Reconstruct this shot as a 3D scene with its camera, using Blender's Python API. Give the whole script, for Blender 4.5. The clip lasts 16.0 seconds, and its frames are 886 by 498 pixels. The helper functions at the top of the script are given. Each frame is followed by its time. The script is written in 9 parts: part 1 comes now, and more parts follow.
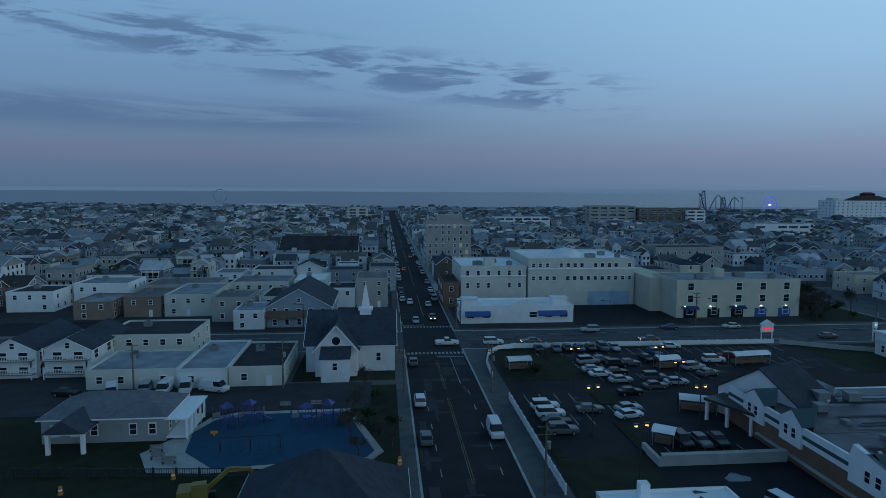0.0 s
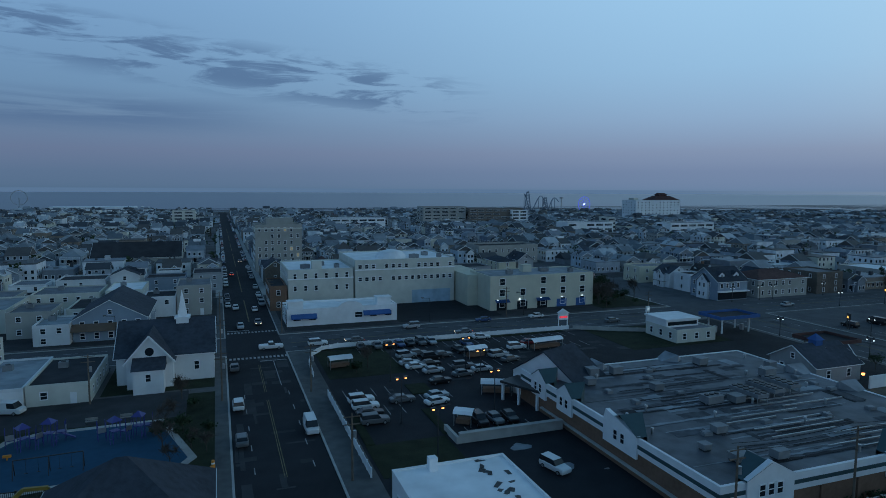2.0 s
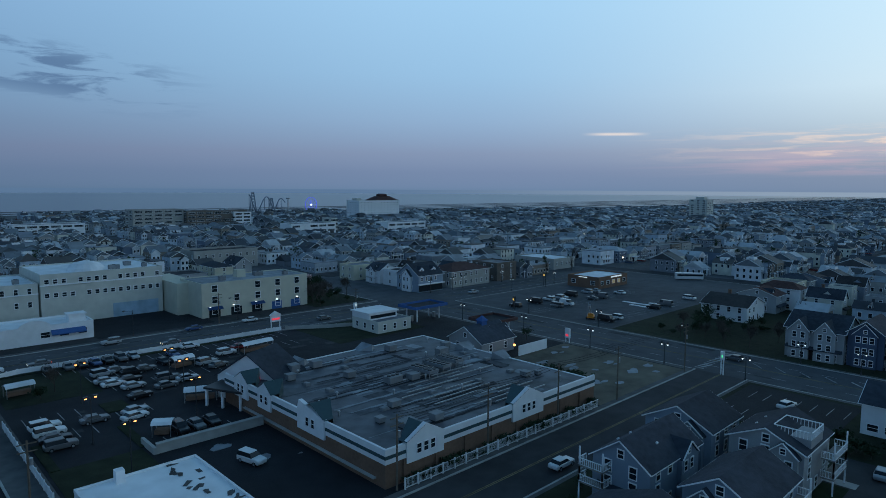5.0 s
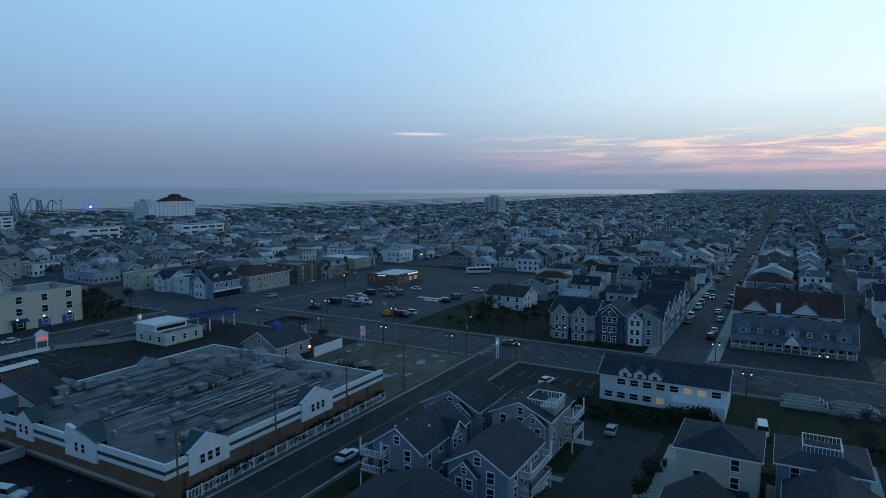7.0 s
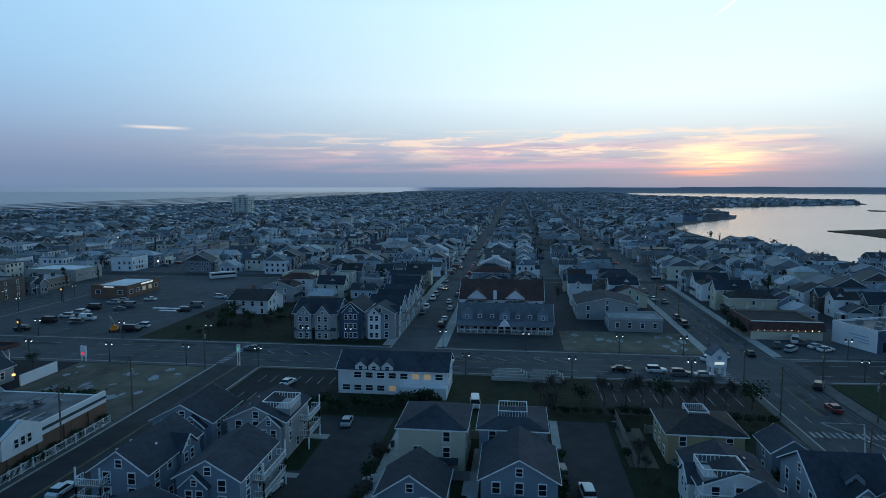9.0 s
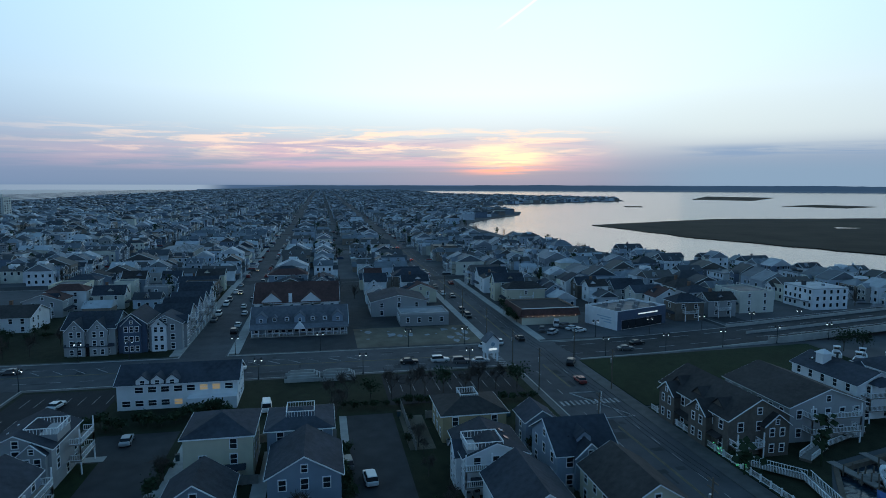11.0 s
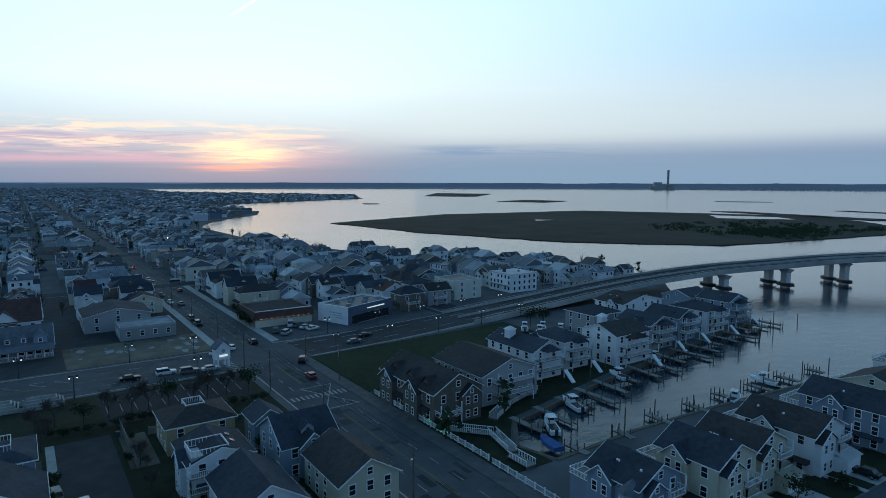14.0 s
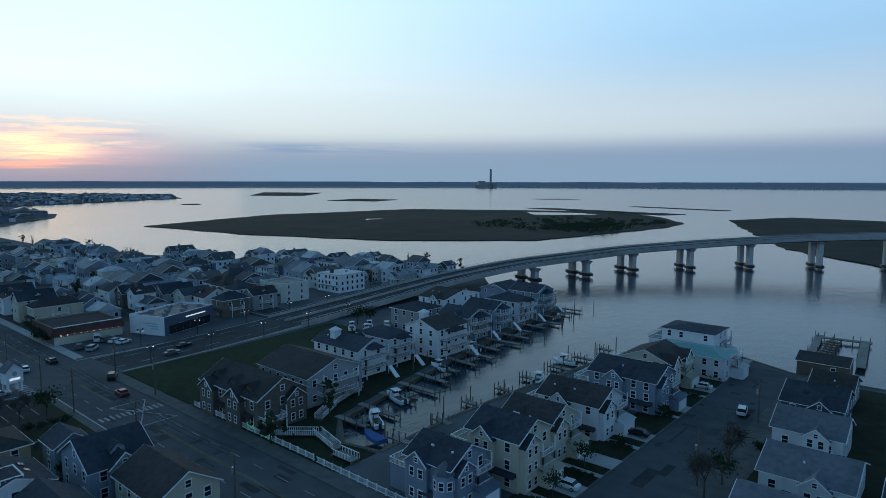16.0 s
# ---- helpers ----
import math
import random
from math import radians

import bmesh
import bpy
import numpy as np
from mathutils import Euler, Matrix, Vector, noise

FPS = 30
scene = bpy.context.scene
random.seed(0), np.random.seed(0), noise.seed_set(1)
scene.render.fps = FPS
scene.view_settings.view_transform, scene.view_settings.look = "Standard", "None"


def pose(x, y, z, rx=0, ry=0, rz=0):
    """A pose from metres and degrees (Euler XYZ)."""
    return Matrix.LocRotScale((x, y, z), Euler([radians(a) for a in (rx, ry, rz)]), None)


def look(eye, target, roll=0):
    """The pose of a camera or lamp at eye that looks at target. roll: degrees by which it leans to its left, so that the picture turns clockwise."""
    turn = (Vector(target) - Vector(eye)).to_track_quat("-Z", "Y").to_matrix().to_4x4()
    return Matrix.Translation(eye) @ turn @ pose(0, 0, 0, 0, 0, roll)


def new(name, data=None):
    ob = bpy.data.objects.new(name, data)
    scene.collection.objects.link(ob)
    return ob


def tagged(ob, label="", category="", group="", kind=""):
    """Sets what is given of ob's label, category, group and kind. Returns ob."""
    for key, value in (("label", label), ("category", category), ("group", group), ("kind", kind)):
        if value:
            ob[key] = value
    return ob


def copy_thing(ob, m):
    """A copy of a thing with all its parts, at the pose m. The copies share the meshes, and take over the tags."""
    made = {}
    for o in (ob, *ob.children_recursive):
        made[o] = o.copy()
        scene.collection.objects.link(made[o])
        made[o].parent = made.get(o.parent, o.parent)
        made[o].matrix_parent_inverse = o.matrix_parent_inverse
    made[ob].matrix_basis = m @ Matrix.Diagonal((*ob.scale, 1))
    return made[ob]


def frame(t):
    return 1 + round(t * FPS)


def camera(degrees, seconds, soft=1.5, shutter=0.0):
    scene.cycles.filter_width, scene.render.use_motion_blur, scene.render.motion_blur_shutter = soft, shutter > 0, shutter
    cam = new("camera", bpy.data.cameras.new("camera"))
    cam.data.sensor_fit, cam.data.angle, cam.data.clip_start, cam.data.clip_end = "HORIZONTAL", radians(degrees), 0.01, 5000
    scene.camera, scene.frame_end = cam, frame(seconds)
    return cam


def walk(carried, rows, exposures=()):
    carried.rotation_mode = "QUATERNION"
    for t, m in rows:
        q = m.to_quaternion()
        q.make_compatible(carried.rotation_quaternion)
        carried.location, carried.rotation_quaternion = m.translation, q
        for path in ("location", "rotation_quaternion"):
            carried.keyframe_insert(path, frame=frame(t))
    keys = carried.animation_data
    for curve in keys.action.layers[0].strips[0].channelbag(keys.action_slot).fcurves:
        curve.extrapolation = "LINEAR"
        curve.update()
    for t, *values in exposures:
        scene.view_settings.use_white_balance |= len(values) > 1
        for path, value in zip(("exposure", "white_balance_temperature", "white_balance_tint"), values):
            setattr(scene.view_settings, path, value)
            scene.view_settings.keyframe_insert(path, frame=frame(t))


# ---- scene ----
cam = camera(70.4, 16.0, soft=0.7)
PATH = [
    (0, (0.439, 3.598, 36.801), (0.626, 5.58, 36.605), 0.3),
    (0.5, (1.916, 1.403, 37.332), (2.212, 3.371, 37.136), 0.3),
    (1, (2.562, -0.665, 37.661), (2.985, 1.281, 37.466), 0.3),
    (1.5, (3.171, -2.222, 37.948), (3.719, -0.309, 37.754), 0.3),
    (2, (3.861, -3.832, 38.131), (4.535, -1.959, 37.938), 0.3),
    (2.5, (3.981, -5.966, 38.556), (4.782, -4.144, 38.365), 0.2),
    (3, (4.315, -7.77, 38.894), (5.237, -6.005, 38.702), 0.3),
    (3.5, (4.446, -9.622, 39.226), (5.486, -7.924, 39.034), 0.3),
    (4, (4.617, -11.56, 39.545), (5.774, -9.94, 39.354), 0.3),
    (6.5, (4.066, -20.197, 41.428), (5.732, -19.107, 41.235), 0.2),
    (7, (3.454, -21.773, 41.765), (5.198, -20.813, 41.571), 0.1),
    (7.5, (2.79, -23.299, 42.108), (4.607, -22.486, 41.913), 0.1),
    (8, (1.507, -24.873, 42.649), (3.395, -24.242, 42.453), 0.1),
    (8.5, (0.985, -26.198, 43.012), (2.928, -25.767, 42.814), 0.1),
    (9, (0.235, -27.363, 43.281), (2.211, -27.129, 43.082), 0.0),
    (11.5, (-7.247, -31.498, 45.466), (-5.323, -32.006, 45.26), 0.1),
    (12, (-8.719, -31.919, 45.685), (-6.834, -32.556, 45.479), 0.0),
    (12.5, (-9.978, -32.08, 46.016), (-8.141, -32.844, 45.809), 0.0),
    (13, (-11.47, -32.303, 46.487), (-9.689, -33.189, 46.277), 0.0),
    (13.5, (-12.806, -32.085, 46.856), (-11.091, -33.093, 46.644), 0.1),
    (14, (-14.186, -31.998, 47.233), (-12.54, -33.114, 47.02), 0.1),
    (14.5, (-15.464, -31.937, 47.529), (-13.896, -33.161, 47.316), 0.1),
    (15, (-16.611, -31.652, 47.828), (-15.131, -32.98, 47.614), 0.1),
    (15.5, (-17.859, -31.295, 48.133), (-16.468, -32.716, 47.919), 0.1),
    (16, (-18.998, -31.111, 48.5), (-17.704, -32.62, 48.283), 0.1),
]
walk(cam, [(t, look(eye, target, roll)) for t, eye, target, roll in PATH],
     exposures=[(0, -0.14), (4, -0.08), (8, 0.06), (12, 0.16), (16, 0.12)])


# ---- light: dusk sky, sun just under a low cloud bank ----
def lin(r, g, b):
    return tuple(((c / 255 + 0.055) / 1.055) ** 2.4 if c > 10 else c / 255 / 12.92 for c in (r, g, b)) + (1.0,)


SUN_AZ = math.atan2(-0.286, 0.958)
world = bpy.data.worlds.new("dusk")
scene.world = world
world.use_nodes = True
wt = world.node_tree
wt.nodes.clear()


def wnode(kind, **values):
    n = wt.nodes.new(kind)
    for k, v in values.items():
        n.inputs[k].default_value = v
    return n


def wmath(op, a, b=0.0, c=0.0):
    n = wt.nodes.new("ShaderNodeMath")
    n.operation = op
    for i, v in enumerate((a, b, c)):
        if isinstance(v, (int, float)):
            n.inputs[i].default_value = v
        else:
            wt.links.new(v, n.inputs[i])
    return n.outputs[0]


def wsmooth(v, lo, hi):
    n = wt.nodes.new("ShaderNodeMapRange")
    n.interpolation_type = "SMOOTHSTEP"
    wt.links.new(v, n.inputs["Value"])
    n.inputs["From Min"].default_value, n.inputs["From Max"].default_value = lo, hi
    return n.outputs["Result"]


def wmix(fac, a, b, blend="MIX"):
    n = wt.nodes.new("ShaderNodeMix")
    n.data_type, n.blend_type = "RGBA", blend
    for sock, v in (("Factor", fac), ("A", a), ("B", b)):
        s = [q for q in n.inputs if q.name == sock and q.type == ("VALUE" if sock == "Factor" else "RGBA")][0]
        if isinstance(v, (tuple, float, int)):
            s.default_value = v
        else:
            wt.links.new(v, s)
    return [q for q in n.outputs if q.type == "RGBA"][0]


def wramp(v, stops):
    n = wt.nodes.new("ShaderNodeValToRGB")
    wt.links.new(v, n.inputs[0])
    e = n.color_ramp.elements
    while len(e) < len(stops):
        e.new(0.5)
    for i, (p, c) in enumerate(stops):
        e[i].position, e[i].color = p, c
    return n.outputs[0]


tc = wt.nodes.new("ShaderNodeTexCoord")
sep = wt.nodes.new("ShaderNodeSeparateXYZ")
wt.links.new(tc.outputs["Generated"], sep.inputs[0])
elev = wmath("MULTIPLY", wmath("ARCSINE", sep.outputs[2]), 57.2958)          # degrees
azim = wmath("SUBTRACT", wmath("ARCTAN2", sep.outputs[1], sep.outputs[0]), SUN_AZ)
away = wmath("MULTIPLY", wmath("ARCCOSINE", wmath("COSINE", azim)), 57.2958)  # 0..180 from the sun
pos = wmath("POWER", wmath("DIVIDE", wmath("MAXIMUM", elev, 0.0), 90.0), 0.5)


def stops(*rows):
    return [((d / 90) ** 0.5, lin(*c)) for d, c in rows]


sky_sun = wramp(pos, stops((0, (112, 134, 160)), (1.0, (120, 140, 164)), (2.0, (146, 156, 175)), (3.4, (176, 186, 196)), (5.2, (196, 214, 222)), (8, (216, 236, 243)), (15, (208, 236, 249)), (26, (150, 200, 226)), (48, (74, 118, 154)), (90, (45, 85, 118))))
sky_side = wramp(pos, stops((0, (102, 127, 158)), (1.5, (112, 132, 164)), (3.2, (126, 144, 174)), (6, (138, 168, 200)), (10, (146, 186, 219)), (16, (154, 197, 230)), (26, (112, 168, 206)), (48, (65, 106, 144)), (90, (43, 83, 116))))
sky_back = wramp(pos, stops((0, (80, 106, 134)), (1.2, (86, 110, 140)), (3, (98, 116, 147)), (5, (98, 124, 156)), (8, (104, 139, 174)), (16, (118, 158, 198)), (26, (84, 134, 176)), (48, (54, 93, 130)), (90, (41, 77, 110))))
sky = wmix(wsmooth(away, 62, 6), sky_side, sky_sun)
sky = wmix(wsmooth(away, 52, 122), sky, sky_back)
nishita = wt.nodes.new("ShaderNodeTexSky")
nishita.sky_type, nishita.sun_disc = "NISHITA", False
nishita.sun_elevation, nishita.sun_rotation = radians(1.5), radians(90) - SUN_AZ
sky = wmix(0.004, sky, nishita.outputs[0], "ADD")


def cloud_noise(sx, sy, off, scale, detail, lo, hi):
    vec = wt.nodes.new("ShaderNodeCombineXYZ")
    wt.links.new(wmath("MULTIPLY_ADD", azim, sx, off), vec.inputs[0])
    wt.links.new(wmath("MULTIPLY", elev, sy), vec.inputs[1])
    n = wnode("ShaderNodeTexNoise", Scale=scale, Detail=detail, Roughness=0.62, Distortion=0.5)
    wt.links.new(vec.outputs[0], n.inputs["Vector"])
    return wsmooth(n.outputs[0], lo, hi)


def wband(v, centre, half, soft):
    """1 near the centre, 0 further than half away."""
    return wsmooth(wmath("ABSOLUTE", wmath("SUBTRACT", v, centre)), half, soft)


# blue-grey cloud opposite the sunset: a torn upper bank that climbs, and a smooth lower one
climb = wmath("MULTIPLY_ADD", azim, 6.2, -1.4)
upper = wmath("MULTIPLY", wmath("MULTIPLY", wband(elev, climb, 2.9, 0.7), wsmooth(azim, 1.42, 1.62)), cloud_noise(8.0, 0.85, 3.1, 1.0, 9.0, 0.45, 0.58))
lower = wmath("MULTIPLY", wmath("MULTIPLY", wband(elev, 5.9, 2.0, 0.3), wsmooth(azim, 1.70, 2.0)), cloud_noise(2.6, 0.55, 8.4, 1.0, 6.0, 0.36, 0.56))
sky = wmix(wmath("MULTIPLY", lower, 0.62), sky, lin(74, 102, 140))
sky = wmix(wmath("MULTIPLY", upper, 0.72), sky, lin(72, 100, 138))
# rosy haze and torn bright wisps to one side of the sun
side = wmath("MULTIPLY", wsmooth(azim, -0.20, -0.04), wsmooth(azim, 0.86, 0.22))
pink = wmath("MULTIPLY", wmath("MULTIPLY", cloud_noise(4.0, 1.3, 2.2, 1.0, 6.0, 0.36, 0.60), wmath("MULTIPLY", wsmooth(elev, 0.9, 1.9), wsmooth(elev, 4.6, 2.8))), side)
sky = wmix(wmath("MULTIPLY", pink, 0.62), sky, lin(222, 176, 186))
wisp_zone = wmath("MULTIPLY", wsmooth(elev, 1.8, 3.2), wsmooth(elev, 5.3, 4.3))
streak = wmath("MULTIPLY", wmath("MULTIPLY", cloud_noise(9.0, 1.7, 7.7, 1.0, 8.0, 0.46, 0.62), wisp_zone), side)
sky = wmix(wmath("MULTIPLY", streak, 0.85), sky, lin(255, 222, 196))
slate = wmath("MULTIPLY", wmath("MULTIPLY", cloud_noise(7.0, 2.2, 1.3, 1.0, 7.0, 0.50, 0.62), wmath("MULTIPLY", wsmooth(elev, 0.6, 1.6), wsmooth(elev, 4.9, 3.4))), side)
sky = wmix(wmath("MULTIPLY", slate, 0.45), sky, lin(146, 152, 182))
# cream and slate layers over the bay
bayside = wmath("MULTIPLY", wsmooth(azim, -0.10, -0.34), wsmooth(azim, -1.9, -0.9))
sky = wmix(wmath("MULTIPLY", wmath("MULTIPLY", bayside, wmath("MULTIPLY", wsmooth(elev, 2.0, 4.4), wsmooth(elev, 12.0, 5.0))), 0.55), sky, lin(206, 217, 216))
sky = wmix(wmath("MULTIPLY", wmath("MULTIPLY", bayside, wsmooth(elev, 4.6, 0.8)), 0.85), sky, lin(126, 151, 174))
# one long dark streak over the bay, one pale trail, one thin high trail
bar = wmath("MULTIPLY", wmath("MULTIPLY", cloud_noise(4.2, 1.3, 5.0, 1.0, 5.0, 0.38, 0.58), wband(elev, 2.75, 0.75, 0.1)), wmath("MULTIPLY", wsmooth(azim, -0.20, -0.34), wsmooth(azim, -0.76, -0.52)))
sky = wmix(wmath("MULTIPLY", bar, 0.7), sky, lin(118, 144, 176))
trail = wmath("MULTIPLY", wband(azim, 0.83, 0.055, 0.01), wband(elev, wmath("MULTIPLY_ADD", azim, 0.6, 4.3), 0.2, 0.01))
sky = wmix(wmath("MULTIPLY", trail, 0.6), sky, lin(244, 226, 212))
slant = wmath("ADD", wmath("MULTIPLY", azim, 57.2958), wmath("MULTIPLY_ADD", elev, 1.48, -20.7))
high = wmath("MULTIPLY", wband(slant, 0.0, 0.28, 0.05), wmath("MULTIPLY", wsmooth(elev, 13.1, 14.2), wsmooth(elev, 22.0, 16.0)))
sky = wmix(wmath("MULTIPLY", high, 0.5), sky, lin(250, 252, 253))
# the sun behind thin cloud: a bright core and red bars beneath
core = wmath("EXPONENT", wmath("MULTIPLY", wmath("ADD", wmath("POWER", wmath("DIVIDE", away, 3.3), 2.0), wmath("POWER", wmath("DIVIDE", wmath("SUBTRACT", elev, 2.4), 0.9), 2.0)), -1.0))
sky = wmix(wmath("MULTIPLY", core, wmath("MULTIPLY_ADD", cloud_noise(9.0, 2.6, 6.1, 1.0, 7.0, 0.40, 0.58), 0.5, 0.36)), sky, (1.7, 1.12, 0.52, 1))
ember = wmath("EXPONENT", wmath("MULTIPLY", wmath("ADD", wmath("POWER", wmath("DIVIDE", away, 3.2), 2.0), wmath("POWER", wmath("DIVIDE", wmath("SUBTRACT", elev, 1.35), 0.4), 2.0)), -1.0))
sky = wmix(wmath("MULTIPLY", ember, cloud_noise(5.0, 3.2, 4.4, 1.0, 5.0, 0.40, 0.60)), sky, (1.5, 0.46, 0.24, 1))
# beneath the horizon the sea and the far land go on
far_sea = wmix(wsmooth(away, 28, 74), lin(134, 152, 172), lin(86, 113, 144))
sky = wmix(wsmooth(elev, -0.06, -0.14), sky, wmix(wsmooth(away, 24, 27), lin(66, 90, 120), far_sea))
bg = wt.nodes.new("ShaderNodeBackground")
bg.inputs["Strength"].default_value = 1.15
wt.links.new(sky, bg.inputs["Color"])
wo = wt.nodes.new("ShaderNodeOutputWorld")
wt.links.new(bg.outputs[0], wo.inputs[0])
sun = new("sun", bpy.data.lights.new("sun", "SUN"))
sun.data.energy, sun.data.angle, sun.data.color = 0.03, radians(30), (1.0, 0.72, 0.5)
sun.matrix_world = look((900, -270, 60), (0, 0, 0))

# ---- materials ----
def mat(name, color, rough=0.8, var=0.25, scale=0.6, bump=0.0, bscale=20.0, metal=0.0, lines=0.0, rand=0.0, fine=0.0, emit=None):
    m = bpy.data.materials.new(name)
    m.use_nodes = True
    nt = m.node_tree
    b = nt.nodes["Principled BSDF"]
    b.inputs["Roughness"].default_value, b.inputs["Metallic"].default_value = rough, metal
    b.inputs["Base Color"].default_value = (*color, 1)
    b.inputs["Specular IOR Level"].default_value = 0.15 if rough >= 0.75 else 0.4
    if emit:
        b.inputs["Emission Color"].default_value, b.inputs["Emission Strength"].default_value = (*emit[0], 1), emit[1]
        return m
    g = nt.nodes.new("ShaderNodeNewGeometry")
    n1, n2 = nt.nodes.new("ShaderNodeTexNoise"), nt.nodes.new("ShaderNodeTexNoise")
    n1.inputs["Scale"].default_value, n1.inputs["Detail"].default_value = scale, 6
    n2.inputs["Scale"].default_value, n2.inputs["Detail"].default_value = scale * 0.13, 3
    add = nt.nodes.new("ShaderNodeMath")
    add.operation = "ADD"
    for i, n in enumerate((n1, n2)):
        nt.links.new(g.outputs["Position"], n.inputs["Vector"])
        nt.links.new(n.outputs[0], add.inputs[i])
    mr = nt.nodes.new("ShaderNodeMapRange")
    mr.inputs["From Min"].default_value, mr.inputs["From Max"].default_value = 0.65, 1.35
    mr.inputs["To Min"].default_value, mr.inputs["To Max"].default_value = 1 - var, 1 + var
    nt.links.new(add.outputs[0], mr.inputs["Value"])
    fac = mr.outputs["Result"]
    if rand:
        oi = nt.nodes.new("ShaderNodeObjectInfo")
        ma = nt.nodes.new("ShaderNodeMath")
        ma.operation = "MULTIPLY_ADD"
        ma.inputs[1].default_value, ma.inputs[2].default_value = rand, 1 - rand / 2
        nt.links.new(oi.outputs["Random"], ma.inputs[0])
        mu = nt.nodes.new("ShaderNodeMath")
        mu.operation = "MULTIPLY"
        nt.links.new(fac, mu.inputs[0])
        nt.links.new(ma.outputs[0], mu.inputs[1])
        fac = mu.outputs[0]
    hs = nt.nodes.new("ShaderNodeHueSaturation")
    hs.inputs["Color"].default_value = (*color, 1)
    nt.links.new(fac, hs.inputs["Value"])
    nt.links.new(hs.outputs[0], b.inputs["Base Color"])
    if bump or lines:
        bp = nt.nodes.new("ShaderNodeBump")
        if lines:
            w = nt.nodes.new("ShaderNodeTexWave")
            w.bands_direction, w.wave_profile = "Z", "SAW"
            w.inputs["Scale"].default_value = lines
            nt.links.new(g.outputs["Position"], w.inputs["Vector"])
            nt.links.new(w.outputs[0], bp.inputs["Height"])
            bp.inputs["Strength"].default_value, bp.inputs["Distance"].default_value = 0.5, 0.03
        else:
            n3 = nt.nodes.new("ShaderNodeTexNoise")
            n3.inputs["Scale"].default_value, n3.inputs["Detail"].default_value = bscale, 4
            nt.links.new(g.outputs["Position"], n3.inputs["Vector"])
            nt.links.new(n3.outputs[0], bp.inputs["Height"])
            bp.inputs["Strength"].default_value, bp.inputs["Distance"].default_value = bump, 0.08
        nt.links.new(bp.outputs[0], b.inputs["Normal"])
    return m


def islands(name, colors, rough):
    """One material whose loose pieces each take one of several colours."""
    m = bpy.data.materials.new(name)
    m.use_nodes = True
    nt = m.node_tree
    b = nt.nodes["Principled BSDF"]
    b.inputs["Roughness"].default_value = rough
    b.inputs["Specular IOR Level"].default_value = 0.2
    g = nt.nodes.new("ShaderNodeNewGeometry")
    r = nt.nodes.new("ShaderNodeValToRGB")
    r.color_ramp.interpolation = "CONSTANT"
    e = r.color_ramp.elements
    while len(e) < len(colors):
        e.new(0.5)
    for i, c in enumerate(colors):
        e[i].position, e[i].color = i / len(colors), (*c, 1)
    nt.links.new(g.outputs["Random Per Island"], r.inputs[0])
    n1 = nt.nodes.new("ShaderNodeTexNoise")
    n1.inputs["Scale"].default_value, n1.inputs["Detail"].default_value = 0.35, 6
    nt.links.new(g.outputs["Position"], n1.inputs["Vector"])
    mr = nt.nodes.new("ShaderNodeMapRange")
    mr.inputs["To Min"].default_value, mr.inputs["To Max"].default_value = 0.6, 1.35
    nt.links.new(n1.outputs[0], mr.inputs["Value"])
    hs = nt.nodes.new("ShaderNodeHueSaturation")
    nt.links.new(r.outputs[0], hs.inputs["Color"])
    nt.links.new(mr.outputs["Result"], hs.inputs["Value"])
    nt.links.new(hs.outputs[0], b.inputs["Base Color"])
    return m


def water_material(name, color, rough, wave, wscale, spec=0.5):
    m = bpy.data.materials.new(name)
    m.use_nodes = True
    nt = m.node_tree
    b = nt.nodes["Principled BSDF"]
    b.inputs["Base Color"].default_value, b.inputs["Roughness"].default_value, b.inputs["IOR"].default_value = (*color, 1), rough, 1.33
    b.inputs["Specular IOR Level"].default_value = spec
    g = nt.nodes.new("ShaderNodeNewGeometry")
    mp = nt.nodes.new("ShaderNodeMapping")
    mp.inputs["Scale"].default_value = (1.0, 0.45, 1.0)
    nt.links.new(g.outputs["Position"], mp.inputs["Vector"])
    n1, n2 = nt.nodes.new("ShaderNodeTexNoise"), nt.nodes.new("ShaderNodeTexNoise")
    n1.inputs["Scale"].default_value, n1.inputs["Detail"].default_value = wscale, 3
    n2.inputs["Scale"].default_value, n2.inputs["Detail"].default_value = 0.012, 4
    nt.links.new(mp.outputs[0], n1.inputs["Vector"])
    nt.links.new(mp.outputs[0], n2.inputs["Vector"])
    mr = nt.nodes.new("ShaderNodeMapRange")
    mr.inputs["From Min"].default_value, mr.inputs["From Max"].default_value = 0.35, 0.65
    mr.inputs["To Min"].default_value, mr.inputs["To Max"].default_value = 0.25 * wave, wave
    nt.links.new(n2.outputs[0], mr.inputs["Value"])
    bp = nt.nodes.new("ShaderNodeBump")
    bp.inputs["Distance"].default_value = 0.3
    nt.links.new(mr.outputs["Result"], bp.inputs["Strength"])
    nt.links.new(n1.outputs[0], bp.inputs["Height"])
    nt.links.new(bp.outputs[0], b.inputs["Normal"])
    return m


